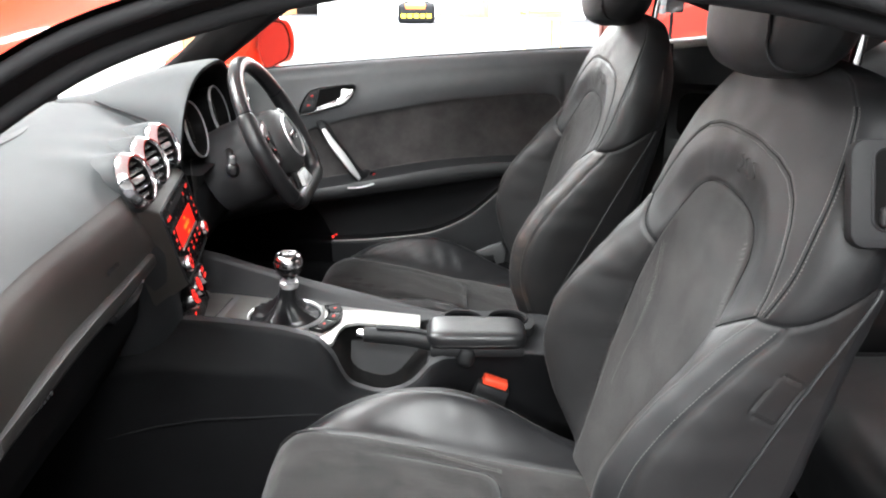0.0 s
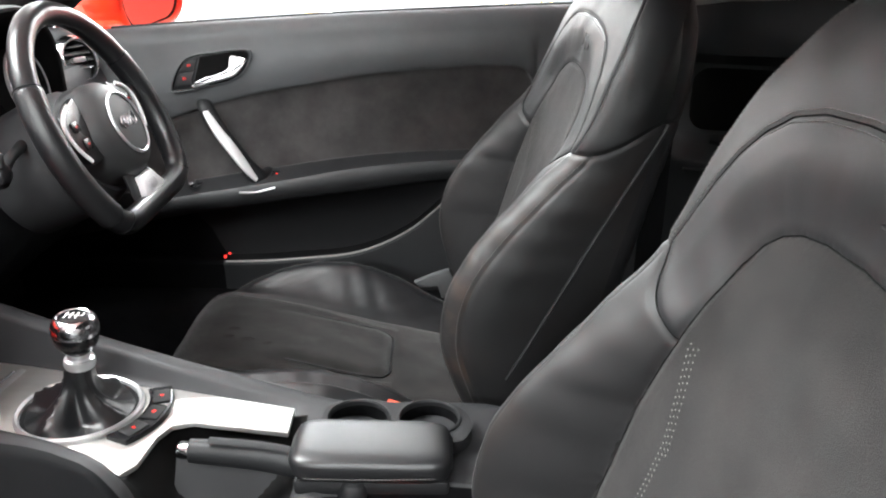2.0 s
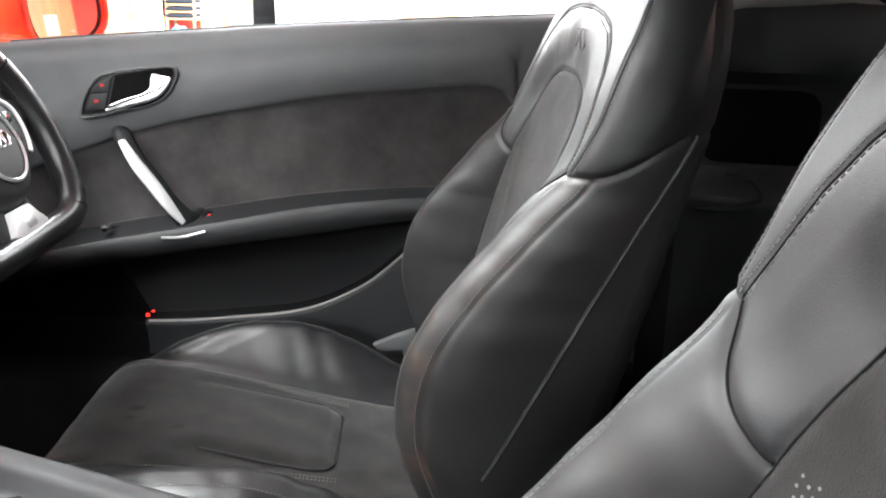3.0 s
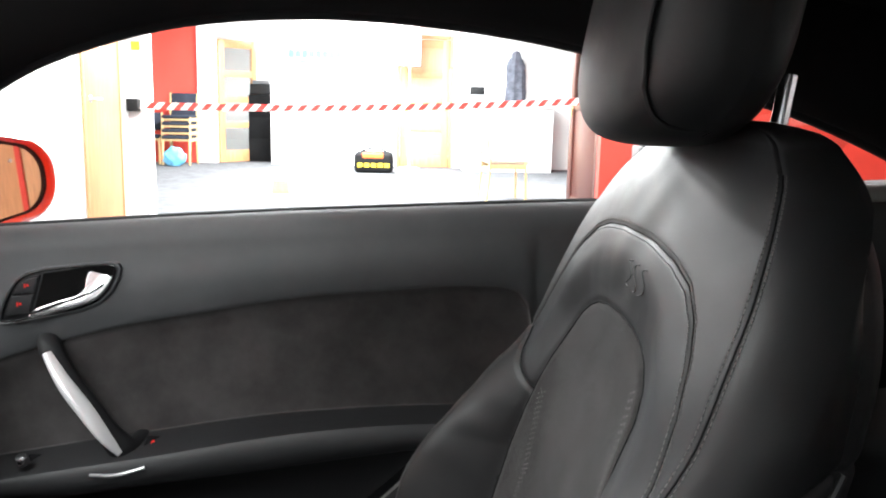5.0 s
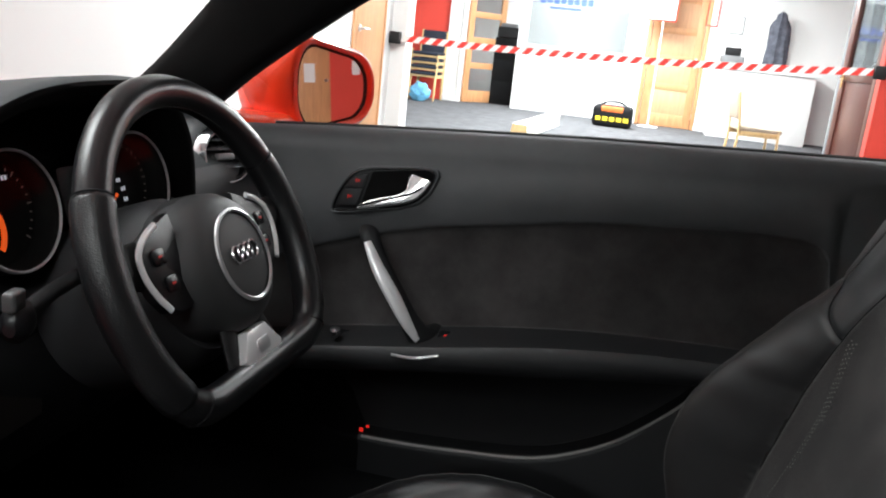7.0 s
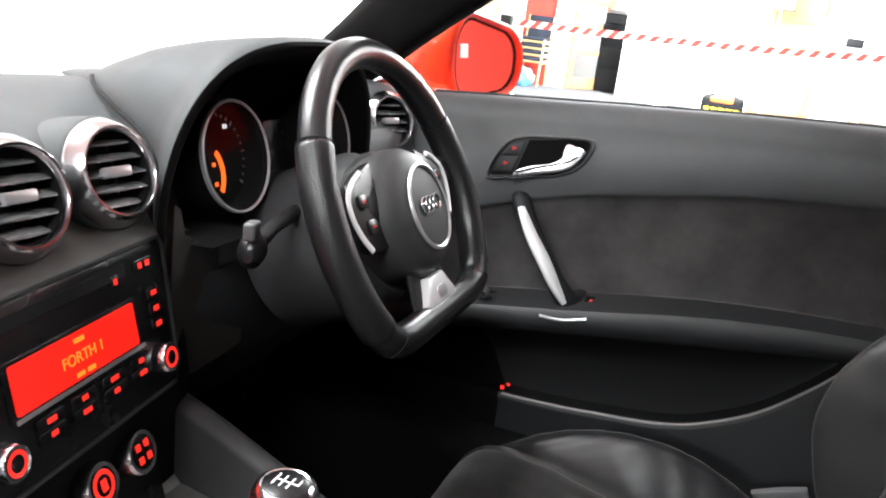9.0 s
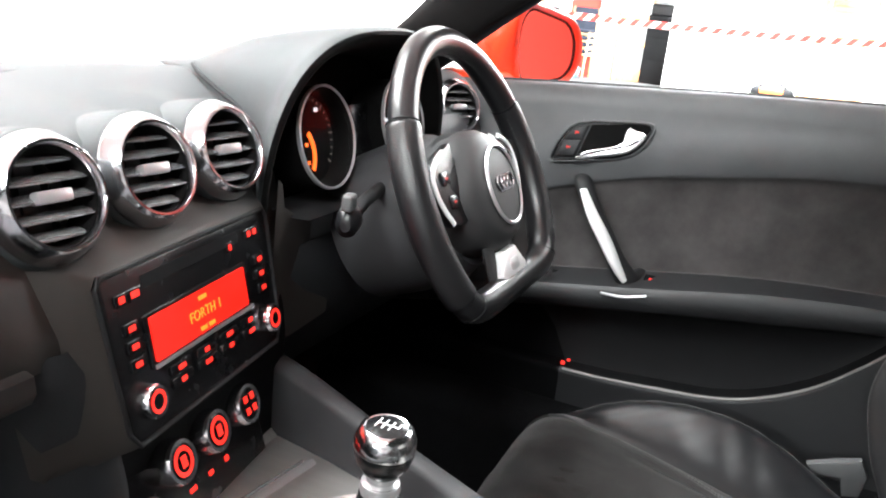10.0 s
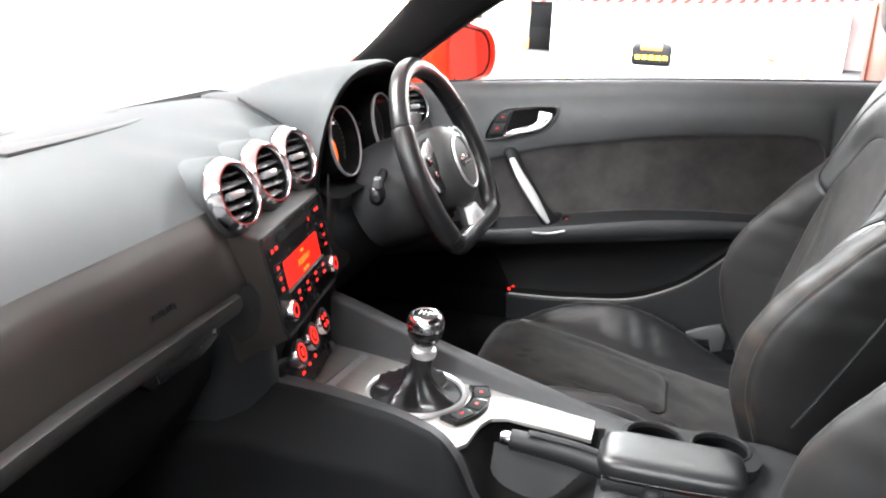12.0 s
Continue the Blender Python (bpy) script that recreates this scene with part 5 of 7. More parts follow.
# ---- roof rails, pillars, glass and body ----
car = thing("car_body", "glossy red two-door coupe body around a black interior", "car", kind="structure")
low_edge = [(-0.60, 0.725, 0.868), (-0.55, 0.705, 0.90), (-0.50, 0.683, 0.937), (-0.395, 0.675, 1.015), (-0.30, 0.655, 1.073), (-0.22, 0.632, 1.102), (-0.122, 0.622, 1.127), (0.025, 0.62, 1.141), (0.175, 0.62, 1.135),
            (0.333, 0.62, 1.112), (0.46, 0.62, 1.079), (0.576, 0.615, 1.048), (0.76, 0.60, 0.968), (0.9, 0.58, 0.90)]
high_edge = [(-0.74, 0.665, 0.86), (-0.68, 0.66, 0.885), (-0.625, 0.652, 0.928), (-0.53, 0.635, 1.02), (-0.45, 0.605, 1.095), (-0.36, 0.56, 1.155), (-0.25, 0.53, 1.19), (-0.05, 0.52, 1.212), (0.15, 0.515, 1.213),
             (0.35, 0.51, 1.195), (0.5, 0.505, 1.165), (0.65, 0.50, 1.125), (0.85, 0.50, 1.055), (1.0, 0.50, 0.99)]
for s in (1, -1):
    lo = smooth_path(low_edge, 60) * (1, s, 1)
    hi = smooth_path(high_edge, 60) * (1, s, 1)
    rings = []
    for a, b in zip(lo, hi):
        out = np.array((0, s * 1.0, 0.25))
        c = (a + b) / 2
        ring = [a + out * 0.012 + (0, 0, -0.004), a, a * 0.85 + b * 0.15 - out * 0.010, c - out * 0.014, a * 0.15 + b * 0.85 - out * 0.010, b, b + out * 0.04, c + out * 0.055, a + out * 0.045 + (0, 0, 0.01)]
        rings.append([tuple(p) for p in ring])
    part("pillar_trim", loft(rings), LINING if s > 0 else LINING, car, "black cloth-covered windscreen pillar and roof rail", sharp=70)
    part("door_seal", tube([tuple(p + np.array((0, s * 0.022, 0.002))) for p in lo], 0.010, 10), RUBBER, car, "black rubber door seal")
    part("door_seal", tube([tuple(p + np.array((-0.012, s * 0.052, 0.022))) for p in lo], 0.008, 10), RUBBER, car, "black rubber door seal")
    rings = []
    for a, b in zip(lo, hi):
        base = a + np.array((-0.014, s * 0.062, 0.034))
        top = a * 0.35 + b * 0.65 + np.array((-0.012, s * 0.072, 0.030))
        rings.append([tuple(base), tuple(base * 0.6 + top * 0.4 + (0, s * 0.014, 0.012)), tuple(base * 0.2 + top * 0.8 + (0, s * 0.004, 0.014)), tuple(top), tuple(top - (0, s * 0.02, 0.02)), tuple(base - (0, s * 0.004, -0.012))])
    part("pillar_skin", loft(rings), RED_PAINT, car, "glossy red outer pillar and roof edge")
ys = np.linspace(-1, 1, 21)
hi = smooth_path(high_edge, 60)[26:53]
roof = np.array([[(x, y * v, z + 0.05 * (1 - v * v)) for v in ys] for x, y, z in hi])
grid_part("headliner", roof, (0, len(hi) - 1), (0, 20), LINING, car, "black roof lining")
grid_part("roof_panel", roof + (0, 0, 0.045), (0, len(hi) - 1), (0, 20), RED_PAINT, car, "glossy red roof panel")
head = smooth_path(high_edge, 60)
wsg = []
for t in np.linspace(0, 1, 16):
    e = np.array([np.interp(t, np.linspace(0, 1, 24), head[3:27, k]) for k in range(3)])
    wsg.append([(e[0] - (0.20 * (1 - t) + 0.06) * (1 - v * v), e[1] * v, e[2] + 0.012 + 0.05 * t * (1 - v * v)) for v in ys])
wsg = np.array(wsg)
screen_ob = grid_part("windscreen", wsg, (0, 15), (0, 20), WINDOW, car, "clear windscreen glass")
screen_ob.visible_shadow = False
lo = smooth_path(low_edge, 60)
for s in (1,):
    g = []
    for k in range(4, 50):
        x, y, z = lo[k]
        zb = door_lines(min(x, 0.5))[0] - 0.02
        g.append([(x, (0.772 * (1 - t) + (y + 0.018) * t) * s + 0.012 * math.sin(math.pi * t), zb * (1 - t) + (z + 0.006) * t) for t in np.linspace(0, 1, 8)])
    wg = grid_part("side_window", np.array(g), (0, len(g) - 1), (0, 7), WINDOW, car, "clear raised side window")
    wg.visible_shadow = False
# front of the car
bon = []
for x, z, w in ((-1.80, 0.50, 0.55), (-1.7, 0.55, 0.68), (-1.5, 0.62, 0.76), (-1.25, 0.70, 0.80), (-1.05, 0.755, 0.80), (-0.9, 0.80, 0.78)):
    bon.append([(x + 0.12 * v * v * (x < -1.4), w * v, z - 0.07 * v ** 4 + 0.012 * math.exp(-((abs(v) - 0.6) / 0.12) ** 2)) for v in ys])
grid_part("bonnet", np.array(bon), (0, 5), (0, 20), RED_PAINT, car, "glossy red bonnet")
for s in (1, -1):
    wing = []
    for x, zt in ((-1.8, 0.46), (-1.6, 0.55), (-1.3, 0.67), (-1.0, 0.74), (-0.62, 0.80)):
        wing.append([(x, s * (0.62 + 0.2 * (x > -1.7)), zt), (x, s * 0.86, zt - 0.06), (x, s * 0.90, zt - 0.2), (x, s * 0.88, 0.35), (x, s * 0.86, 0.2)])
    grid_part("front_wing", np.array(wing), (0, 4), (0, 4), RED_PAINT, car, "glossy red front wing", s > 0)
    rear = []
    for x, zt, w in ((0.50, 0.925, 0.78), (0.8, 0.93, 0.78), (1.2, 0.90, 0.76), (1.7, 0.80, 0.70), (2.0, 0.62, 0.6)):
        rear.append([(x, s * (w - 0.1), zt), (x, s * (w + 0.005), zt - 0.012), (x, s * (w + 0.10), zt - 0.2), (x, s * (w + 0.12), 0.5), (x, s * (w + 0.08), 0.2)])
    grid_part("rear_wing", np.array(rear), (0, 4), (0, 4), RED_PAINT, car, "glossy red rear wing", s > 0)
deck = []
for x, z, w in ((0.72, 1.13, 0.50), (1.0, 1.03, 0.52), (1.4, 0.92, 0.6), (1.75, 0.82, 0.62), (2.02, 0.66, 0.58), (2.05, 0.25, 0.58)):
    deck.append([(x, w * v, z + 0.04 * (1 - v * v)) for v in ys])
deck = [[tuple(p) for p in roof[-1] + (0, 0, 0.03)]] + deck[1:]
grid_part("tailgate", np.array(deck), (2, 5), (0, 20), RED_PAINT, car, "red tailgate")
hatch = grid_part("rear_window", np.array(deck), (0, 2), (0, 20), WINDOW, car, "sloping rear window glass")
hatch.visible_shadow = False
# floor, bulkheads, sills, rear
part("floor_pan", box((-1.0, -0.72, 0.12), (1.9, 0.72, 0.15)), CARPET_CAR, car, "black carpeted car floor", smooth=False)
part("bulkhead", box((-1.02, -0.74, 0.15), (-0.98, 0.74, 0.82)), CARPET_CAR, car, "black footwell bulkhead", smooth=False)
part("rear_bulkhead", box((1.25, -0.72, 0.15), (1.29, 0.72, 0.95)), CARPET_CAR, car, smooth=False)
for s in (1, -1):
    part("sill", box((-0.75, s * 0.70 - 0.06, 0.14), (0.7, s * 0.70 + 0.06, 0.36), 0.03, 3), CARPET_CAR, car, "black carpeted door sill")
    part("kick_panel", box((-1.0, s * 0.72 - 0.02, 0.15), (-0.60, s * 0.72 + 0.02, 0.79), 0.01), CARPET_CAR, car)
    rt = []
    for x, y0 in ((0.50, 0.72), (0.56, 0.665), (0.62, 0.63), (0.75, 0.60), (0.9, 0.59), (1.25, 0.58)):
        zb = np.interp(x, [0.5, 0.7, 0.9, 1.25], [0.93, 0.965, 0.955, 0.93])
        rt.append([(x, s * (y0 + 0.09), zb + 0.006), (x, s * (y0 + 0.02), zb + 0.004), (x, s * y0, zb - 0.012), (x, s * (y0 - 0.005), 0.855), (x, s * (y0 + 0.05 * (0.55 < x < 0.8)), 0.832), (x, s * (y0 + 0.05 * (0.55 < x < 0.8)), 0.705),
                   (x, s * (y0 - 0.015), 0.675), (x, s * (y0 - 0.02), 0.66), (x, s * (y0 - 0.005), 0.64), (x, s * y0, 0.3)])
    grid_part("rear_side_trim", np.array(rt), (0, 5), (0, 9), DOOR_LOW, car, "black rear side trim with a recess", s < 0)
    # added dark plate that stands for shade in the trim's recess
    part("recess_shade", plate(round_rect(0.17, 0.112, 0.03, 6), basis((0.668, s * 0.664, 0.769), (-0.235, -s * 0.972, 0)), 0.004, 0.001), RECESS_BLACK, car, "added near-black plate for the shade in the recess")
    # the reflection along the ledge's rounded shoulder is painted as pale colour
    part("rear_sill_cap", tube(smooth_path([(0.5, s * 0.722, 0.930), (0.56, s * 0.676, 0.941), (0.62, s * 0.645, 0.950), (0.75, s * 0.613, 0.958), (0.88, s * 0.603, 0.955)], 20), 0.0115, 10), PALE_EDGE, car, "window ledge coloured pale for the light on its edge")
belt = thing("seat_belt", "black belt webbing looped over a small guide behind the driver's seat", "seat belt")
part("guide", tube(smooth_path([(0.56, 0.60, 0.66), (0.63, 0.598, 0.662), (0.655, 0.596, 0.675), (0.645, 0.598, 0.695), (0.60, 0.60, 0.71)], 24), 0.004, 8), HARD, belt)
part("webbing", box((0.50, 0.628, 0.30), (0.545, 0.632, 0.95)), BLACK, belt, smooth=False)
rear_seat = thing("rear_bench", "black leather rear bench with two shaped seats", "rear seat")
for s in (-1, 1):
    part("cushion", box((0.57, s * 0.325 - 0.265, 0.30), (0.98, s * 0.325 + 0.265, 0.50), 0.05, 4), CUSHION, rear_seat, "black leather cushion")
    part("backrest", box((-0.07, -0.24, -0.26), (0.07, 0.24, 0.26), 0.05, 4, pose(1.02, s * 0.30, 0.66, 0, 20, 0)), LEATHER, rear_seat, "black leather backrest")
part("divider", box((0.56, -0.05, 0.2), (0.95, 0.05, 0.44), 0.02, 3), HARD, rear_seat)

# outside mirrors
def side_mirror(s):
    """A wing mirror; s: 1 on the driver's side."""
    mi = thing("wing_mirror", "glossy red wing mirror with a reflecting glass", "wing mirror", "wing mirrors")
    n = Vector((0.962, -0.265 * s, 0.06)).normalized()
    gc = Vector((-0.468, s * 0.945, 0.918))
    m = basis(gc, n)
    out = round_rect(0.222, 0.130, 0.056, 8)
    out = [(x, y * (1.04 - 0.20 * (x * s / 0.1)) - 0.002 * (x * s / 0.1)) for x, y in out]
    rings = []
    for dz, k, sx in ((0.006, 0.87, 0), (0.013, 0.90, 0), (0.017, 0.97, 0), (0.010, 1.06, 0), (-0.02, 1.11, 0), (-0.06, 1.0, -0.01), (-0.10, 0.80, -0.02), (-0.125, 0.5, -0.03), (-0.132, 0.2, -0.03)):
        rings.append([tuple(m @ Vector((x * k + sx * s, y * k, dz))) for x, y in out])
    part("housing", loft(rings, caps=False), RED_PAINT, mi, "glossy red mirror housing", sharp=70)
    part("bezel", plate([(x * 0.95, y * 0.95) for x, y in out], m @ pose(0, 0, 0.0085), 0.006), GLOSS_BLACK, mi, "black inner rim")
    part("glass", plate([(x * 0.80 - 0.006 * s, y * 0.82) for x, y in out], m @ pose(0, 0, 0.0105), 0.002), MIRROR, mi, "silvered mirror glass", smooth=False)
    part("arm", box((-0.06, -0.07, -0.03), (0.05, 0.05, 0.02), 0.015, 3, pose(-0.53, s * 0.83, 0.857, 0, 0, 0)), RED_PAINT, mi, "red mirror foot")
    return mi


side_mirror(1)

# the passenger's door, standing open beyond the doorway
open_door = thing("door_2", "red car door with black trim, standing open", "car door", kind="structure")
hinge = pose(-0.64, -0.80, 0, 0, 0, -68)
def leaf(y0, y1, ends):
    out = []
    for x in np.linspace(ends, 1.12 - ends, 12):
        top = 0.86 + 0.06 * x
        out.append([(x, y0, 0.24), (x, y0 - 0.02, 0.55), (x, y0, top), (x, y1, top), (x, y1 + 0.03, 0.6), (x, y1, 0.24)])
    return loft([[tuple(hinge @ Vector(p)) for p in r] for r in out])
part("door_skin", leaf(-0.08, -0.02, 0.0), RED_PAINT, open_door, "glossy red outer skin")
part("inner_trim", leaf(-0.018, 0.05, 0.03), SOFT, open_door, "dark grey inner trim")

for wx in (-1.02, 1.44):
    for s in (-1, 1):
        wl = part("wheel", lathe([(0.20, -0.10), (0.31, -0.105), (0.33, -0.07), (0.33, 0.07), (0.31, 0.105), (0.20, 0.10)], basis((wx, s * 0.74, 0.33), (0, s, 0)), 40, caps=False), RUBBER, car, "black tyre")
        part("rim", lathe([(0.21, 0.08), (0.20, 0.095), (0.15, 0.06), (0.05, 0.05), (0.0005, 0.055)], basis((wx, s * 0.74, 0.33), (0, s, 0)), 30, caps=False), SATIN, wl, "silver alloy rim")


# ---- the dashboard ----
E1 = Vector((-0.139, 0.990, 0)).normalized()
NRM = Vector((0.985, 0.139, 0.36)).normalized()
VENT_ROW = basis(Vector((-0.463, 0, 0.70)) + E1 * 0.019, NRM)
STACK = basis((-0.4555, -0.001, 0.7064), (0.985, 0.139, 0.23))
dash = thing("dashboard", "dark grey dashboard with round chrome-ringed vents and a driver's hood", "dashboard")
prof = [(-1.0, 0.80), (-0.94, 0.835), (-0.87, 0.858), (-0.80, 0.868), (-0.72, 0.872), (-0.64, 0.868), (-0.57, 0.857), (-0.525, 0.842), (-0.497, 0.827), (-0.483, 0.817),
        (-0.480, 0.812), (-0.474, 0.806), (-0.464, 0.785), (-0.458, 0.755), (-0.456, 0.72), (-0.457, 0.712)]
fine = [tuple(p) for p in smooth_path([prof[k] for k in range(10)], 30)] + prof[10:11] + [tuple(p) for p in smooth_path(prof[11:], 12)]
SEAM = 30
ycols = np.concatenate([np.linspace(-0.74, -0.20, 30), np.linspace(-0.19, 0.74, 94)])


def plan_shift(y):
    """How far the dash face swings forward across the middle and back at its ends."""
    return -0.035 * float(sstep((y + 0.16) / 0.34)) + 0.03 * float(sstep((-y - 0.45) / 0.35)) + 0.01 * float(sstep((y - 0.5) / 0.25))


def vent_bulge(x, y, z):
    """Swellings in the dash behind the round vents."""
    b = 0.0
    for c in VENTS[:3]:
        d = math.hypot(y - c[1], (z - c[2]) * 0.9)
        b += 0.019 * math.exp(-((d / 0.05) ** 2)) * math.exp(-((max(0, -0.49 - x)) / 0.09) ** 2)
    return b


VENTS = [(-0.468, -0.139, 0.829), (-0.482, -0.0265, 0.830), (-0.4965, 0.088, 0.8305), (-0.506, 0.672, 0.827)]
SO = VENT_ROW.translation
rows = []
for x, z in fine:
    k = min(1.0, max(0.0, (x + 0.75) / 0.2))
    row = []
    for y in ycols:
        px = x + plan_shift(y) * k + 0.05 * (1 - k) * (y / 0.74) ** 2
        plane = SO.x - (NRM.y * (y - SO.y) + NRM.z * (z - SO.z)) / NRM.x - 0.005
        w = float(sstep((0.235 - abs(y - 0.01)) / 0.06))
        if px > plane:
            px += (plane - px) * w
        if z > 0.752:
            px -= 0.06 * float(sstep((0.168 - abs(y - 0.365)) / 0.03)) * float(sstep((x + 0.58) / 0.05))
        row.append((px, y, z - 0.03 * (1 - k) * (y / 0.74) ** 2 + (vent_bulge(x, y, z) if x < -0.5 else 0)))
    rows.append(row)
P = np.array(rows)
grid_part("dash_top", P, (0, SEAM - 1), (0, len(ycols) - 1), DASH_TOP, dash, "grey grained dash top")
pl = int(np.searchsorted(ycols, 0.19))
grid_part("dash_face", P, (SEAM - 1, len(fine) - 1), (0, pl), DASH_LOW, dash, "brownish grey lower dash face")
grid_part("dash_face", P, (SEAM - 1, len(fine) - 1), (pl, len(ycols) - 1), SOFT, dash, "dark dash face behind the wheel")
# passenger side: grey strip, glove box, lower lid
strip = smooth_path([(-0.453, -0.180, 0.718), (-0.450, -0.3, 0.719), (-0.447, -0.45, 0.720), (-0.434, -0.70, 0.718)], 24)
part("grey_strip", loft([[(x, y, z + 0.002), (x + 0.006, y, z), (x + 0.008, y, z - 0.012), (x + 0.003, y, z - 0.021), (x - 0.02, y, z - 0.022), (x - 0.02, y, z)] for x, y, z in strip]), STRIP, dash, "matt grey trim strip over the glove box")
# the lid's colour holds the shade below the dash
glove = part("glove_box", loft([[(-0.47 + s2, y, 0.70), (-0.462 + s2, y, 0.69), (-0.478 + s2, y, 0.62), (-0.53 + s2, y, 0.53), (-0.60 + s2, y, 0.48), (-0.72, y, 0.46), (-0.80, y, 0.70)] for y, s2 in ((-0.205, 0), (-0.3, 0.001), (-0.45, 0.004), (-0.72, 0.016))]), CONSOLE_SHADED, dash, "glove box lid, darkened in colour for shade under the dash")
gl = basis((-0.4505, -0.285, 0.6955), (1, 0, 0.1))
part("latch", plate([(0.078, 0.010), (-0.085, 0.010), (-0.09, 0.002), (-0.070, -0.016), (0.02, -0.018), (0.055, -0.010)], gl, 0.02, 0.003), GLOSS_BLACK, glove, "gloss black glove box latch")
part("latch_pin", lathe([(0.006, 0), (0.0055, 0.005), (0, 0.007)], gl @ pose(0.042, 0.007, 0.0005), 14, caps=False), CHROME, glove, "small chrome lock")
part("latch_pin", lathe([(0.004, 0), (0.0035, 0.004), (0, 0.005)], gl @ pose(-0.025, 0.009, 0.0005), 12, caps=False), CHROME, glove)
part("badge", bars([(-0.03 + 0.009 * k, 0, 0.006, 0.008) for k in range(7)], basis((-0.4365, -0.60, 0.7025), (1, 0, 0.15)), 0.0012), CHROME, dash, "small chrome badge, letters not legible")
part("embossing", bars([(-0.018 + 0.006 * k, 0.0006 * (k % 3), 0.004, 0.006) for k in range(7)], basis((-0.4562, -0.318, 0.749), (0.99, 0, 0.13)), 0.001), HARD, dash, "small dark embossed mark, not legible")
tray = [(-0.70, -0.24), (-0.70, -0.10), (-0.715, 0.02), (-0.745, 0.09), (-0.785, 0.13), (-0.815, 0.145), (-0.832, 0.135), (-0.836, 0.10), (-0.836, -0.24)]
part("demister_tray", plate([tuple(p) for p in smooth_path(tray, 40)], pose(0, 0, 0.9298, 0, -4.55, 0), 0.006, 0.0012), CONSOLE_TOP, dash, "shallow grey demister tray")
part("demister_slot", box((-0.826, -0.2, -0.001), (-0.818, 0.12, 0.0008), 0.0003, 1, pose(0, 0, 0.9298, 0, -4.55, 0)), BLACK, dash, "thin dark demister slot")
cheek = []
for ax, ay, z in [tuple(p) for p in smooth_path([(-0.452, -0.150, 0.722), (-0.444, -0.137, 0.700), (-0.438, -0.126, 0.65), (-0.437, -0.113, 0.60), (-0.441, -0.102, 0.55), (-0.452, -0.085, 0.50)], 24)]:
    out = 0.02 * (0.72 - z) / 0.2
    cheek.append([(ax - 0.006, ay + 0.012, z), (ax, ay, z), (ax - 0.006, ay - 0.018 - 0.2 * out, z), (ax - 0.020, ay - 0.038 - 0.4 * out, z), (ax - 0.050, ay - 0.060 - 0.6 * out, z), (ax - 0.10, ay - 0.078 - 0.8 * out, z), (ax - 0.20, ay - 0.088 - out, z)])
grid_part("stack_cheek", np.array(cheek), (0, 23), (0, 6), CHEEK, dash, "dark grey panel beside the centre stack")
# lower dash, driver's side
rows = [[(-0.455, y, 0.712), (-0.452, y, 0.68), (-0.47, y, 0.60), (-0.52, y, 0.52), (-0.62, y, 0.47), (-0.8, y, 0.47)] for y in np.linspace(0.16, 0.74, 12)]
P2 = np.array(rows)
P2[..., 0] -= 0.035
grid_part("knee_panel", P2, (0, 11), (0, 5), CHEEK, dash, "black knee panel under the wheel")


# face between the centre stack and the column, under the hood's foot
face = []
for t in np.linspace(0, 1, 14):
    face.append([(-0.470 - 0.002 * t, 0.126, 0.800 - 0.15 * t), (-0.474, 0.140, 0.792 - 0.15 * t), (-0.482, 0.158, 0.764 - 0.14 * t), (-0.487, 0.185, 0.751 - 0.14 * t), (-0.493, 0.225, 0.748 - 0.14 * t), (-0.500, 0.29, 0.746 - 0.14 * t)])
grid_part("column_face", np.array(face), (0, 13), (0, 5), DASH_LOW, dash, "brownish dash face beside the column")


def air_vent(c, n, radius, parent):
    """A round vent: chrome ring, dark barrel, slats and a centre tab."""
    m = basis(c, n)
    v = part("air_vent", lathe([(radius * 1.62, -0.085), (radius * 1.56, -0.050), (radius * 1.46, -0.026), (radius * 1.40, -0.016), (radius * 1.33, -0.0125), (radius * 1.2, -0.012)], m, 48, caps=False), DASH_TOP, parent, "round air vent in a grey swelling", sharp=80)
    part("ring", lathe([(radius * 1.33, -0.0145), (radius * 1.345, -0.0125), (radius * 1.33, -0.0100), (radius * 1.14, 0.0015), (radius * 1.09, 0.0032), (radius * 1.035, 0.0032), (radius * 1.0, 0.0010), (radius * 0.985, -0.004)], m, 64, caps=False), RING, v, "chrome vent ring", sharp=25)
    part("barrel", lathe([(radius * 0.985, -0.003), (radius * 0.96, -0.008), (radius * 0.92, -0.036), (0.001, -0.037)], m, 32, caps=False), RECESS_BLACK, v, "dark vent barrel")
    for k in (-2, -1, 0, 1, 2):
        h = k * radius * 0.37
        w = math.sqrt(max(0.0, (radius * 0.95) ** 2 - h * h))
        part("slat", loft([[(p.x, p.y, p.z) for p in (m @ pose(0, h, -0.010, 30, 0, 0) @ Vector((u, vv * e, zz)) for vv, zz in ((-0.0004, -0.008), (-0.0015, 0.003), (-0.0008, 0.0055), (0.0008, 0.0055), (0.0015, 0.003), (0.0004, -0.008)))] for u, e in ((-w, 0.6), (-w * 0.6, 1.0), (0, 1.25), (w * 0.6, 1.0), (w, 0.6))]), SLAT, v)
    for k in (-1, 1):
        part("blade", box((k * radius * 0.35 - 0.001, -radius * 0.72, -0.034), (k * radius * 0.35 + 0.001, radius * 0.72, -0.022), 0.0005, 1, m), BLACK, v)
    part("tab", box((-radius * 0.40, -radius * 0.13, -0.010), (radius * 0.40, radius * 0.13, -0.0005), 0.002, 2, m), SATIN, v, "vent adjuster tab")
    return v


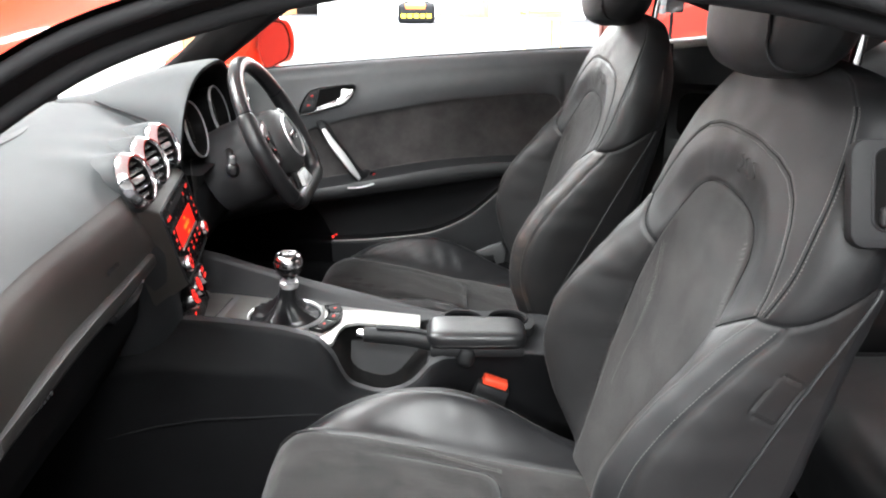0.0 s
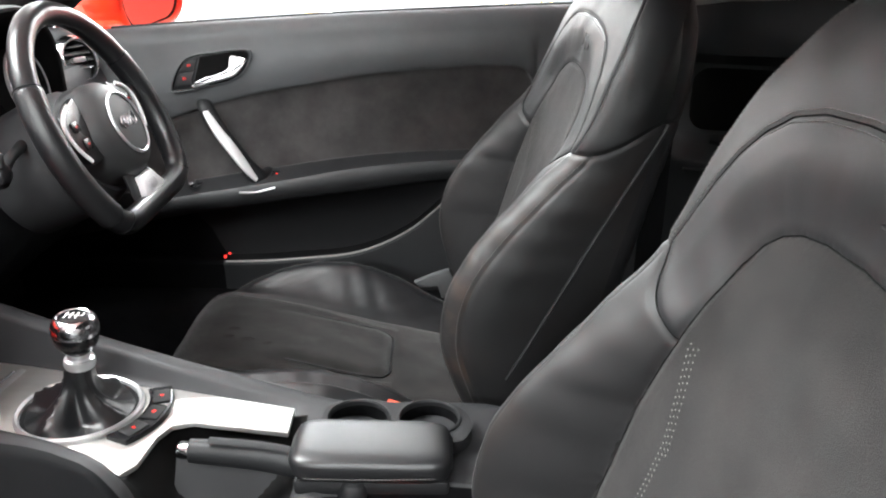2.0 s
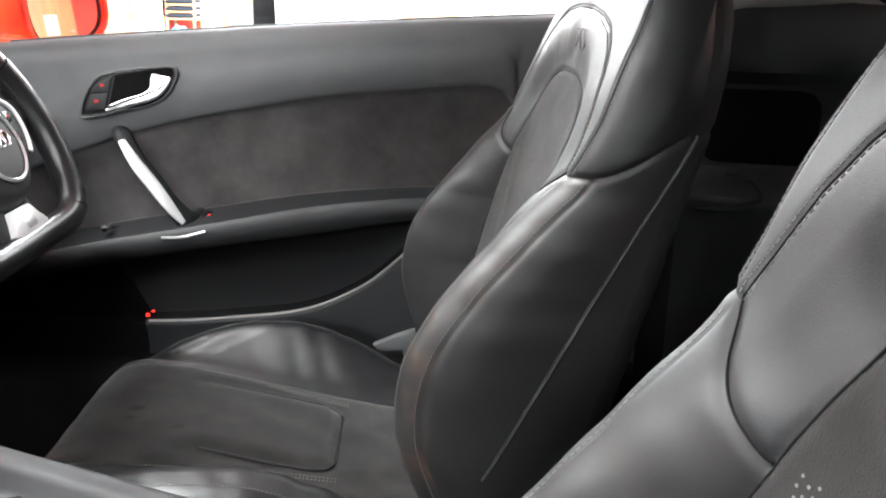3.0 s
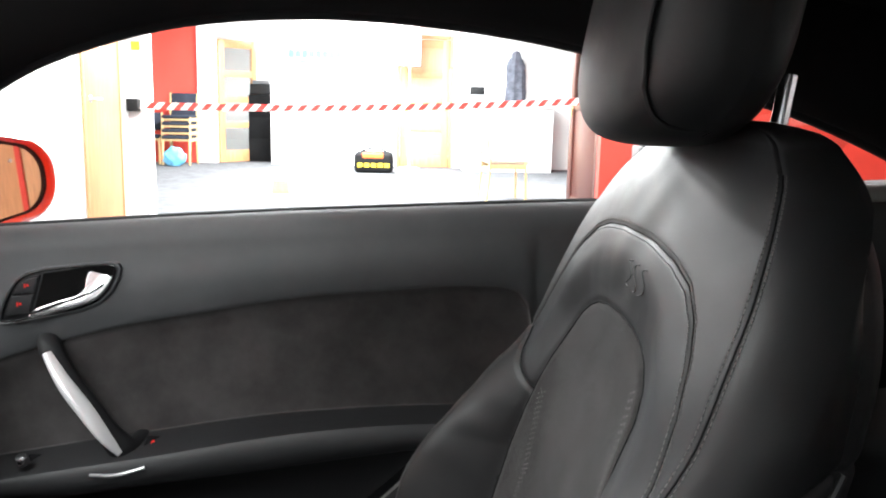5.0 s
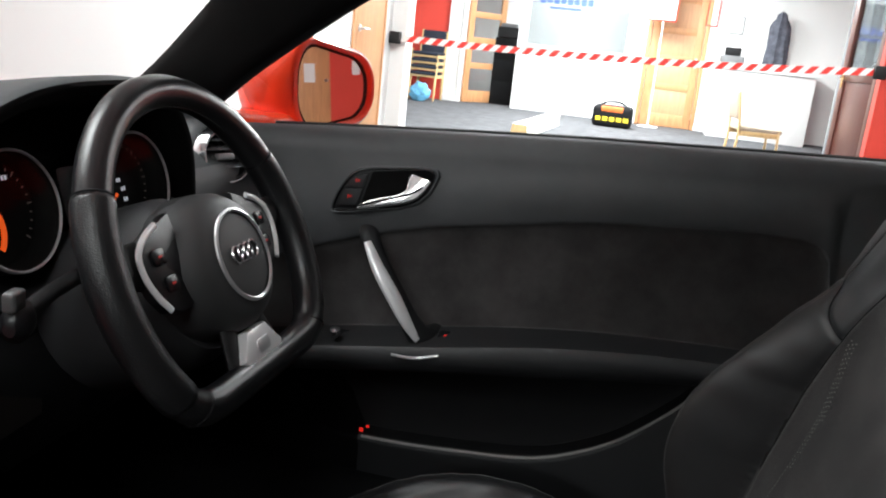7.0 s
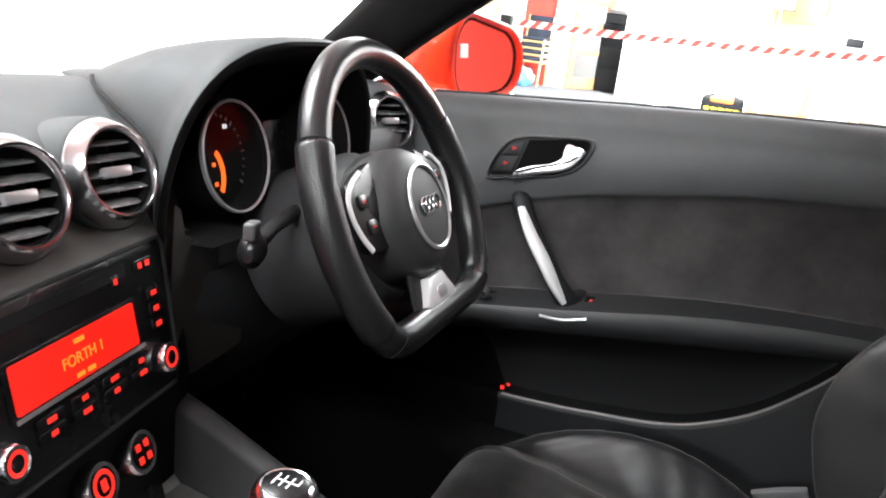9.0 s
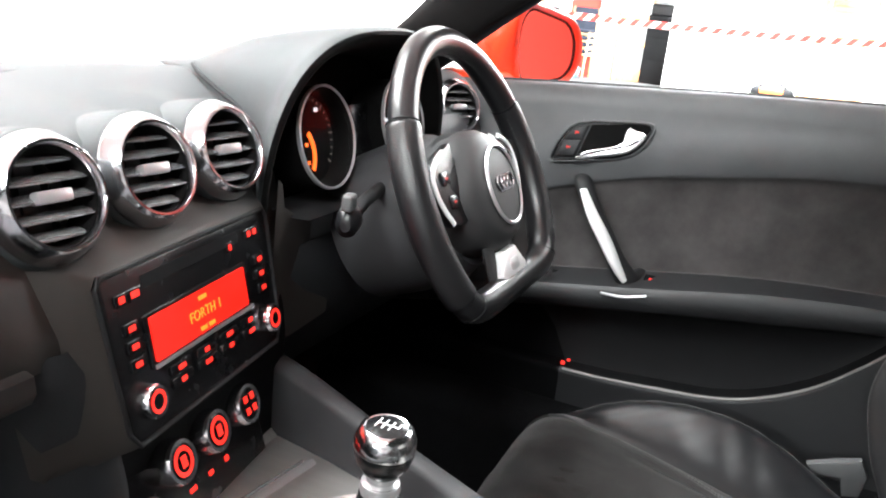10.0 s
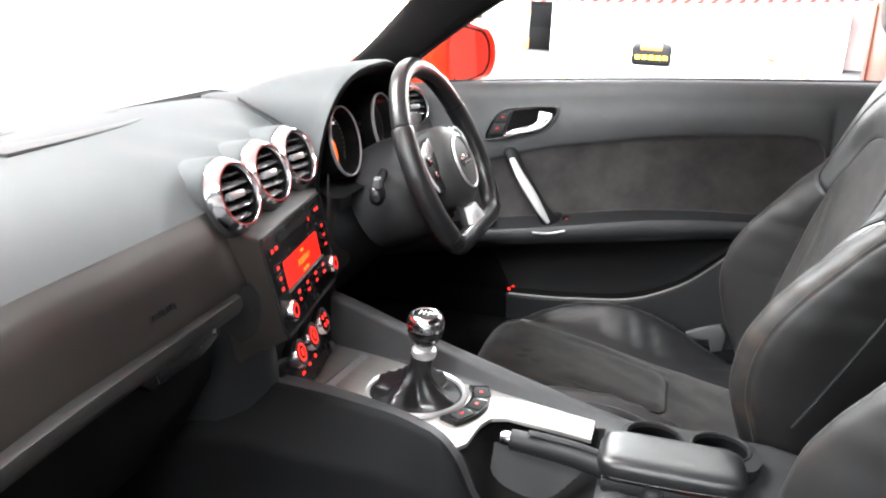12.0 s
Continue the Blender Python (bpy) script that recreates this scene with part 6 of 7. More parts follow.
vn = Vector((1.0, -0.08, 0.36)).normalized()
for c in VENTS[:3]:
    air_vent(c, vn, 0.0350, dash)
air_vent(VENTS[3], (0.86, -0.44, 0.28), 0.034, dash)
outer_pod = lathe([(0.072, -0.07), (0.062, -0.03), (0.054, -0.018), (0.047, -0.014)], basis(VENTS[3], (0.86, -0.44, 0.28)), 36, caps=False)
part("vent_pod", outer_pod, SOFT, dash, "dark vent housing")

# dark joint between the dash top and the instrument hood
part("hood_joint", tube(smooth_path([(-0.690, 0.266, 0.8775), (-0.679, 0.254, 0.8770), (-0.656, 0.232, 0.8745), (-0.611, 0.198, 0.8690), (-0.582, 0.181, 0.8630), (-0.55, 0.168, 0.853), (-0.52, 0.154, 0.837), (-0.50, 0.144, 0.815)], 40), 0.0022, 6), BLACK, dash, "dark joint beside the instrument hood")

# instrument hood
hood = []
for x, w, top, base in ((-0.80, 0.02, 0.868, 0.862), (-0.74, 0.05, 0.876, 0.860), (-0.68, 0.105, 0.899, 0.856), (-0.62, 0.153, 0.920, 0.848), (-0.57, 0.182, 0.932, 0.836), (-0.53, 0.194, 0.939, 0.815), (-0.51, 0.206, 0.942, 0.795), (-0.496, 0.222, 0.944, 0.772), (-0.485, 0.236, 0.944, 0.757), (-0.479, 0.240, 0.941, 0.750)):
    ring = []
    for a in np.linspace(0, math.pi, 45):
        ca, sa = math.cos(a), math.sin(a)
        ring.append((x - 0.010 * (1 - sa), 0.365 - w * math.copysign(abs(ca) ** 0.72, ca) * (1.0 if ca > 0 else 0.80), base + (top - base) * sa ** 0.75))
    hood.append(ring)
H = np.array(hood)
bm = loft([[tuple(p) for p in r] for r in hood], closed=False)
part("hood", bm, DASH_TOP, dash, "grey grained hood over the instruments", sharp=70)
inner = []
for x, w, top, base in ((-0.479, 0.240, 0.941, 0.750), (-0.476, 0.236, 0.937, 0.748), (-0.480, 0.226, 0.931, 0.749), (-0.497, 0.206, 0.921, 0.751), (-0.53, 0.190, 0.910, 0.752), (-0.58, 0.180, 0.90, 0.752)):
    inner.append([(x - 0.010 * (1 - math.sin(a)), 0.365 - w * math.copysign(abs(math.cos(a)) ** 0.72, math.cos(a)) * (1.0 if math.cos(a) > 0 else 0.80), base + (top - base) * math.sin(a) ** 0.75) for a in np.linspace(0, math.pi, 45)])
# shade under the hood's overhang is put into the lining's colour
part("hood_lining", loft(inner, closed=False), RECESS_BLACK, dash, "hood lining coloured near black for the overhang's shade", sharp=70)
cl = basis((-0.545, 0.365, 0.825), (0.97, 0, 0.24))
part("cluster_face", plate([(0.185 * math.cos(a) * (1.0 if math.cos(a) < 0 else 0.84), -0.075 + 0.17 * max(0, math.sin(a)) ** 0.8) for a in np.linspace(0, math.pi, 30)], cl, 0.01), RECESS_BLACK, dash, "black cluster backing")
cluster_floor = loft([[(-0.466, 0.365 - 0.185 * k, 0.749), (-0.48, 0.365 - 0.192 * k, 0.750), (-0.55, 0.365 - 0.18 * k, 0.755)] for k in (-1, -0.5, 0, 0.5, 1)], closed=False)
part("cluster_floor", cluster_floor, HARD, dash, "dark ledge under the gauges")
for gy, lit in ((0.250, ORANGE_LIT), (0.440, WHITE_LIT)):
    gm = basis((-0.493, gy, 0.8245), (0.97, 0.0, 0.24))
    g = part("gauge", lathe([(0.058, -0.045), (0.057, 0.0), (0.0545, 0.002), (0.051, -0.002), (0.049, -0.022), (0.001, -0.022)], gm, 44, caps=False), RECESS_BLACK, dash, "round dial in a tube")
    part("gauge_ring", lathe([(0.0572, -0.001), (0.0574, 0.0030), (0.0560, 0.0044), (0.0546, 0.0032), (0.0544, 0.0)], gm, 48, caps=False), SATIN, g, "thin chrome dial ring")
    arc = bmesh.new()
    for k in range(25):
        a = radians(-40 + 262 * k / 24)
        long = 0.006 if k % 4 == 0 else 0.003
        box((-long / 2, -0.0005, 0), (long / 2, 0.0005, 0.0005), 0, 1, gm @ pose(0.044 * math.cos(a), 0.044 * math.sin(a), -0.0215, 0, 0, math.degrees(a)), arc)
    part("scale", arc, SCALE_DIM, g, "dim grey dial marks")
    nums = bmesh.new()
    for a in ((58, 150, 168, 204, 222) if lit is ORANGE_LIT else (88, 66, 42, 18, -6, -30, -52)):
        fx, fy = (0.036 * math.cos(radians(a)), 0.036 * math.sin(radians(a))) if lit is ORANGE_LIT else (-0.026 + 0.029 * math.cos(radians(a)), -0.014 + 0.029 * math.sin(radians(a)))
        for du in (-0.0021, 0.0021):
            box((-0.0014, -0.0022, 0), (0.0014, 0.0022, 0.0005), 0, 1, gm @ pose(fx + du, fy, -0.0215), nums)
    part("figures", nums, WHITE_LIT, g, "small white dial figures, not legible")
    inset = bmesh.new()
    if lit is ORANGE_LIT:
        loft([[tuple(gm @ Vector((-0.024 + (0.028 + u) * math.cos(a), -0.015 + (0.030 + u) * math.sin(a), w)) ) for u, w in ((-0.0028, -0.0215), (0.0028, -0.0215), (0.0028, -0.0200), (-0.0028, -0.0200))] for a in np.radians(np.linspace(-40, 44, 20))], bm=inset)
        for v in (-0.026, -0.006):
            box((-0.0022, -0.002, 0), (0.0026, 0.002, 0.0008), 0, 1, gm @ pose(-0.010, v, -0.021), inset)
    else:
        box((-0.012, -0.0016, 0), (0.010, 0.0016, 0.0015), 0, 1, gm @ pose(-0.022, -0.016, -0.0205, 0, 0, 215), inset)
    part("lit_scale", inset, ORANGE_LIT, g, "orange lit small scale")
    gg = part("gauge_glass", lathe([(0.0525, 0.0), (0.03, 0.001), (0.0005, 0.0012)], gm, 36, caps=False), GAUGE_GLASS, g, "clear dial glass")
    gg.visible_shadow = False
part("display", plate(round_rect(0.05, 0.07, 0.004), basis((-0.512, 0.365, 0.815), (0.97, 0, 0.24)), 0.004), GLOSS_BLACK, dash, "dark display between the dials")

# ---- centre stack: radio and heater panel ----
radio = thing("car_radio", "black car radio with a red lit display and silver-ringed knobs", "car radio")
fascia = [tuple(p) for p in round_rect(0.262, 0.138, 0.022, 6, 0, -0.002)]
part("stack_fascia", plate(fascia, STACK @ pose(0, 0, -0.0005), 0.03, 0.009), HARD, dash, "black fascia round the radio")
rb = [(-0.128, 0.056), (-0.122, 0.064), (0.122, 0.064), (0.128, 0.056), (0.122, -0.055), (0.112, -0.068), (-0.112, -0.068), (-0.122, -0.055)]
part("bezel", plate(rb, STACK @ pose(0, 0, 0.004), 0.03, 0.004), GLOSS_BLACK, radio, "gloss black radio front")
swell_rings = []
for d, z in ((0.002, 0.003), (0.006, 0.0005), (0.014, -0.010), (0.030, -0.026), (0.050, -0.045)):
    swell_rings.append([tuple(STACK @ Vector((x * (1 + d / 0.125), y + (d if y > 0 else -0.2 * d), z))) for x, y in rb])
part("stack_swelling", loft(swell_rings, caps=False), DASH_LOW, dash, "brownish dash face swelling round the radio")
part("bezel_frame", tube([tuple(STACK @ Vector((x, y, 0.0035))) for x, y in rb], 0.0022, 8, closed=True), HARD, radio, "black surround")
part("disc_slot", bars([(-0.005, 0.049, 0.145, 0.010)], STACK @ pose(0, 0, 0.004), 0.001), BLACK, radio, "dark disc slot")
part("screen_frame", plate(round_rect(0.158, 0.044, 0.003, 3, -0.006, 0.0025), STACK @ pose(0, 0, 0.0055), 0.004, 0.001), GLOSS_BLACK, radio)
part("screen", plate(round_rect(0.146, 0.0360, 0.002, 3, -0.006, 0.0030), STACK @ pose(0, 0, 0.0066), 0.002), SCREEN, radio, "red lit display", smooth=False)
part("screen_edge", bars([(-0.003, -0.0185, 0.155, 0.003)], STACK @ pose(0, 0, 0.0055), 0.0012), SATIN, radio, "bright lower screen edge")
font = bpy.data.curves.new("station", "FONT")
font.body, font.size, font.align_x, font.align_y, font.extrude = "FORTH 1", 0.0125, "CENTER", "CENTER", 0.0002
tmp = bpy.data.objects.new("station", font)
scene.collection.objects.link(tmp)
bpy.context.view_layer.update()
text_mesh = bpy.data.meshes.new_from_object(tmp.evaluated_get(bpy.context.evaluated_depsgraph_get()))
bpy.data.objects.remove(tmp)
text_mesh.transform(STACK @ pose(-0.004, 0.002, 0.0074))
text_mesh.materials.clear()
text_mesh.materials.append(AMBER_LIT)
station = new("station_text", text_mesh)
station.parent = radio
tagged(station, "amber station name on the display")
for mark in ((-0.006, 0.0150, 0.012, 0.0035), (-0.011, -0.0105, 0.009, 0.0035), (0.002, -0.0105, 0.009, 0.0035)):
    part("display_mark", bars([mark], STACK @ pose(0, 0, 0.0070), 0.0006), AMBER_LIT, radio, "small amber mark")
for u in (-0.0995, 0.0995):
    for v in (0.020, 0.006, -0.008):
        b = part("button", plate(round_rect(0.017, 0.010, 0.002, 3, u, v), STACK @ pose(0, 0, 0.0062), 0.004, 0.001), GLOSS_BLACK, radio)
        part("symbol", bars([(u, v, 0.008, 0.0042)], STACK @ pose(0, 0, 0.0063), 0.0004), RED_LIT, b, "red lit symbol")
for k in range(4):
    for v in (-0.0295, -0.040):
        u = -0.049 + 0.038 * k
        b = part("button", plate(round_rect(0.030, 0.009, 0.002, 3, u, v), STACK @ pose(0, 0, 0.0062), 0.004, 0.001), GLOSS_BLACK, radio)
        part("symbol", bars([(u, v, (0.010, 0.007)[(k + (v < -0.035)) % 2], 0.0038)], STACK @ pose(0, 0, 0.0063), 0.0004), RED_LIT, b, "red lit symbol")
for u, w in ((-0.104, 0.009), (-0.088, 0.013), (0.088, 0.007), (0.099, 0.008), (0.052, 0.006)):
    b = part("button", plate(round_rect(w + 0.006, 0.010, 0.002, 3, u, 0.043 + 0.004 * (u > 0.08)), STACK @ pose(0, 0, 0.0055), 0.003, 0.001), GLOSS_BLACK, radio)
    part("symbol", bars([(u, 0.043 + 0.004 * (u > 0.08), w * 0.75, 0.005)], STACK @ pose(0, 0, 0.0056), 0.0004), RED_LIT, b, "red lit symbol")


def knob(parent, m, r, length, spots):
    """A turned silver knob with a black face and a red lit mark."""
    k = part("knob", lathe([(r * 1.0, 0), (r * 1.05, length * 0.4), (r * 1.03, length * 0.85), (r * 0.95, length), (r * 0.78, length * 0.98)], m, 28, caps=False), CHROME, parent, "silver-ringed knob")
    part("face", lathe([(r * 0.80, length * 0.97), (r * 0.74, length * 1.0), (0.0004, length * 1.02)], m, 24, caps=False), GLOSS_BLACK, k, "black knob face")
    if spots == 0:
        part("lit_ring", lathe([(r * 0.72, length * 1.005), (r * 0.70, length * 1.03), (r * 0.50, length * 1.03), (r * 0.48, length * 1.015)], m, 24, caps=False), RED_LIT, k, "red lit ring")
    elif spots == 1:
        part("lit_ring", lathe([(r * 0.66, length * 1.005), (r * 0.64, length * 1.03), (r * 0.48, length * 1.03), (r * 0.46, length * 1.015)], m, 24, caps=False), RED_LIT, k, "red lit ring")
        part("lit_mark", bars([(0, 0, r * 0.35, r * 0.5)], m @ pose(0, 0, length * 1.01), 0.0008), RED_LIT, k, "red lit symbol")
    else:
        part("lit_mark", bars([(x * r * 0.3, y * r * 0.3, r * 0.3, r * 0.3) for x, y in ((-1, -1), (1, -1), (-1, 1), (1, 1))], m @ pose(0, 0, length * 1.01), 0.0008), RED_LIT, k, "red lit dots")
    return k


for u in (-0.0965, 0.0965):
    knob(radio, STACK @ pose(u - 0.002, -0.038, 0.004), 0.0130, 0.012, 0)
heater = thing("heater_panel", "black heater panel with three silver knobs lit red", "heater controls")
HEAT = basis((-0.462, 0.010, 0.579), (0.95, 0.139, 0.36))
hp2 = [(-0.108, 0.045), (0.108, 0.045), (0.098, -0.062), (-0.098, -0.062)]
part("panel", plate(hp2, HEAT, 0.02, 0.004), GLOSS_BLACK, heater, "black panel")
for k, u in enumerate((-0.058, 0.0, 0.058)):
    knob(heater, HEAT @ pose(u, 0.004, 0), 0.0200, 0.022, (2, 1, 2)[k] if k != 0 else 1)
for mark in ((-0.03, 0.028, 0.005, 0.004), (0.028, 0.028, 0.005, 0.004), (-0.03, -0.036, 0.010, 0.004), (0.0, -0.036, 0.007, 0.004), (0.028, -0.036, 0.006, 0.005), (-0.045, -0.046, 0.008, 0.004)):
    part("symbol", bars([mark], HEAT, 0.0008), RED_LIT, heater, "red lit symbol")
sk = []
for t in np.linspace(0, 1, 10):
    z = 0.775 - 0.26 * t
    xf = -0.495 + 0.05 * min(1, t / 0.5)
    sk.append([(xf - 0.06, -0.16, z), (xf - 0.004, -0.142 + 0.02 * t, z), (xf - 0.028, 0.165 - 0.01 * t, z), (xf - 0.09, 0.185, z)])
S = np.array(sk)
grid_part("stack_surround", S, (0, 9), (0, 3), CONSOLE_SHADED, dash, "surround of the centre stack in the shade-darkened plastic")

# ---- steering wheel ----
wheel = thing("steering_wheel", "black leather flat-bottomed steering wheel with silver spokes", "steering wheel")
WM = basis((-0.3443, 0.3558, 0.7819), (math.cos(radians(25.7)), 0.0, math.sin(radians(25.7))))
RW = 0.172
def rim_point(a):
    """Rim centre line: round, flattened at the foot with two clear corners."""
    r = RW
    if math.sin(a) < -0.05:
        r = (RW ** -16 + (0.1205 / -math.sin(a)) ** -16) ** (-1 / 16)
    return r * math.cos(a), r * math.sin(a)
WU = tuple(WM.to_3x3() @ Vector((0, 0, 1)))
around = np.linspace(0, 2 * math.pi, 150, endpoint=False)
swell = [0.0168 + 0.0018 * math.exp(-((abs(abs(a - math.pi) - math.pi / 2 - 0.9)) / 0.3) ** 2) for a in around]
part("rim", tube([tuple(WM @ Vector((*rim_point(a), 0))) for a in around], swell, 18, closed=True, flat=(1.0, 0.92)), WHEEL_LEATHER, wheel, "black leather rim", sharp=80)
for a0, a1 in ((-0.62, 0.52), (math.pi - 0.52, math.pi + 0.62)):
    arc = np.linspace(a0, a1, 40)
    part("grip", tube([tuple(WM @ Vector((*rim_point(a), 0))) for a in arc], [0.0184 - 0.0012 * (k in (0, 39)) for k in range(40)], 18, flat=(1.0, 0.92)), PERFORATED, wheel, "perforated black leather grip", sharp=80)
st = []
for a in np.linspace(0.2, math.pi * 2 - 0.2, 200):
    x, y = rim_point(a)
    st.append(tuple(WM @ Vector((x * 0.903, y * 0.903, 0.003))))
v, f = dashes(st, [WU] * len(st), 0.004, 0.003, 0.0006)
tagged(from_arrays("stitching", v, f, THREAD_DARK, wheel, "dark grey thread on the rim", smooth=False), kind="stuff")
for a in (0.52, math.pi - 0.52, -0.74, math.pi + 0.74):
    x, y = rim_point(a)
    d = Vector((-math.sin(a), math.cos(a), 0))
    part("rim_seam", lathe([(0.0180, -0.0012), (0.0187, 0), (0.0180, 0.0012)], basis(WM @ Vector((x, y, 0)), WM.to_3x3() @ d, (0, 1, 0.1)), 20, caps=False), BLACK, wheel)
hub = [(0.072, -0.06), (0.077, -0.02), (0.076, 0.002), (0.073, 0.016), (0.065, 0.027), (0.054, 0.034), (0.035, 0.0375), (0.0005, 0.0385)]
part("airbag_cover", lathe(hub, WM @ Matrix.Diagonal((1.04, 0.96, 1, 1)) @ pose(0, -0.006, -0.010), 56, caps=False), AIRBAG, wheel, "black airbag cover", sharp=80)
part("hub_ring", lathe([(0.0450, 0.0200), (0.0482, 0.0225), (0.0478, 0.0245), (0.0455, 0.0255), (0.0435, 0.0235)], WM @ pose(0, -0.005, 0.0040), 48, caps=False), SATIN, wheel, "thin silver hub ring")
rings_badge = bmesh.new()
for k in range(4):
    c = [tuple(WM @ Vector((-0.0165 + 0.011 * k + 0.0085 * math.cos(a), -0.003 + 0.0085 * math.sin(a), 0.0292))) for a in np.linspace(0, 2 * math.pi, 24, endpoint=False)]
    tube(c, 0.0014, 6, closed=True, bm=rings_badge)
part("hub_badge", rings_badge, CHROME, wheel, "four small interlaced chrome rings")
part("column_cowl", tube([tuple(WM @ Vector((0, -0.012, z))) for z in (-0.16, -0.10, -0.05, -0.03)], [0.088, 0.092, 0.088, 0.076], 28), CONSOLE_TOP, wheel, "black steering column cowl")
part("hub_back", tube([tuple(WM @ Vector((0, -0.004, z))) for z in (-0.05, -0.03, -0.012)], [0.06, 0.074, 0.072], 30), HARD, wheel, "black hub back")
for s in (-1, 1):
    sp = [(s * 0.060, 0.012, -0.004), (s * 0.10, 0.018, -0.008), (s * 0.135, 0.022, -0.008), (s * 0.166, 0.024, -0.004)]
    part("spoke", tube([tuple(WM @ Vector(p)) for p in smooth_path(sp, 12)], [0.030, 0.029, 0.027, 0.026, 0.0245, 0.023, 0.022, 0.021, 0.02, 0.019, 0.018, 0.017], 14, flat=(1, 0.36), up=WU), HARD, wheel, "black spoke")
    tr = [(s * x, y) for x, y in [(0.060, 0.058), (0.088, 0.050), (0.110, 0.041), (0.124, 0.028), (0.126, 0.012), (0.119, -0.010), (0.108, -0.026), (0.090, -0.032), (0.060, -0.030)]]
    if s < 0:
        tr = tr[::-1]
    pad_m = WM @ pose(0, 0, 0.005, 0, s * 2, 0)
    b = part("button_pad", plate(tr, pad_m, 0.012, 0.003), BOOT, wheel, "black spoke pad with buttons")
    edge = tr[1:7] if s > 0 else tr[::-1][1:7]
    part("silver_frame", tube([tuple(pad_m @ Vector((x, y, 0.001))) for x, y in smooth_path(edge, 40)], 0.0037, 10, flat=(1.0, 0.6), up=WU), SILVER, b, "silver frame of the spoke pad")
    for yy in (0.022, -0.004):
        kx = 0.099 + 0.20 * (yy - 0.022)
        part("roller", plate(round_rect(0.018, 0.015, 0.004, 4, s * kx, yy), pad_m @ pose(0, 0, 0.003), 0.004, 0.001), GLOSS_BLACK, b)
        part("symbol", bars([(s * kx, yy, 0.005, 0.002)], pad_m @ pose(0, 0, 0.0031), 0.0004), RED_DIM, b, "small red symbol")
for s in (-1, 1):
    sp = [(s * 0.022, -0.055, -0.004), (s * 0.032, -0.08, -0.004), (s * 0.040, -0.104, -0.003), (s * 0.044, -0.118, -0.002)]
    part("lower_spoke", tube([tuple(WM @ Vector(p)) for p in smooth_path(sp, 8)], [0.016, 0.0145, 0.013, 0.0125, 0.012, 0.012, 0.012, 0.0125], 12, flat=(1, 0.45), up=WU), HARD, wheel, "black lower spoke")
lw = part("lower_trim", plate([(-0.020, -0.078), (0.020, -0.078), (0.029, -0.090), (0.041, -0.104), (0.036, -0.112), (-0.036, -0.112), (-0.041, -0.104), (-0.029, -0.090)][::-1], WM @ pose(0, 0, 0.011), 0.012, 0.004), SILVER, wheel, "bright silver lower spoke trim")
part("badge", plate(round_rect(0.026, 0.014, 0.006, 5, 0.0, -0.097), WM @ pose(0, 0, 0.0122), 0.002, 0.0006), SATIN, lw, "small plain badge")
stalk = thing("column_stalk", "black indicator stalk with a grey tip", "stalk")
part("arm", tube([(-0.44, 0.29, 0.772), (-0.415, 0.20, 0.776), (-0.397, 0.145, 0.776)], [0.0075, 0.007, 0.008], 14), HARD, stalk)
part("knob", tube([(-0.402, 0.152, 0.776), (-0.397, 0.140, 0.773), (-0.393, 0.128, 0.771), (-0.391, 0.121, 0.771)], [0.008, 0.0125, 0.0115, 0.005], 16, flat=(1.0, 1.25)), BOOT, stalk, "dark rounded stalk end")
part("tip", box((-0.0055, -0.009, -0.008), (0.0055, 0.010, 0.008), 0.003, 3, pose(-0.3925, 0.128, 0.792, 0, 0, 14)), HINGE_GREY, stalk, "grey stalk tip")

# ---- centre console ----
console = thing("centre_console", "dark grey centre console with a brushed aluminium top", "centre console")
# lines along the console: (x, y, z) keys
FOOT_L = [(-1.0, -0.22, 0.16), (-0.6, -0.21, 0.17), (-0.475, -0.19, 0.17), (-0.045, -0.19, 0.17), (-0.02, -0.17, 0.17), (0.04, -0.105, 0.17), (0.34, -0.095, 0.17)]
FLANK_L = [(-1.0, -0.23, 0.5), (-0.6, -0.228, 0.51), (-0.52, -0.198, 0.518), (-0.475, -0.178, 0.52), (-0.40, -0.168, 0.51), (-0.33, -0.162, 0.502), (-0.25, -0.165, 0.5), (-0.205, -0.17, 0.49), (-0.165, -0.174, 0.462), (-0.13, -0.175, 0.448), (-0.08, -0.175, 0.448), (-0.045, -0.176, 0.46), (-0.02, -0.16, 0.475), (0.04, -0.104, 0.475), (0.2, -0.1, 0.475), (0.34, -0.095, 0.44)]
SHOULDER_L = [(-1.0, -0.2, 0.58), (-0.6, -0.195, 0.578), (-0.52, -0.160, 0.582), (-0.475, -0.130, 0.582), (-0.40, -0.114, 0.572), (-0.33, -0.114, 0.563), (-0.25, -0.128, 0.556), (-0.205, -0.15, 0.549), (-0.185, -0.155, 0.526), (-0.165, -0.157, 0.487), (-0.13, -0.158, 0.466), (-0.08, -0.158, 0.464), (-0.045, -0.158, 0.482), (-0.02, -0.14, 0.502), (0.04, -0.102, 0.498), (0.2, -0.098, 0.498), (0.34, -0.09, 0.455)]
RAIL_L = [(-1.0, -0.075, 0.573), (-0.6, -0.075, 0.573), (-0.475, -0.062, 0.566), (-0.33, -0.078, 0.562), (-0.25, -0.105, 0.559), (-0.205, -0.128, 0.553), (-0.185, -0.134, 0.532), (-0.165, -0.136, 0.49), (-0.13, -0.138, 0.468), (-0.08, -0.138, 0.466), (-0.045, -0.138, 0.486), (-0.02, -0.122, 0.506), (0.04, -0.098, 0.503), (0.2, -0.094, 0.503), (0.34, -0.085, 0.458)]
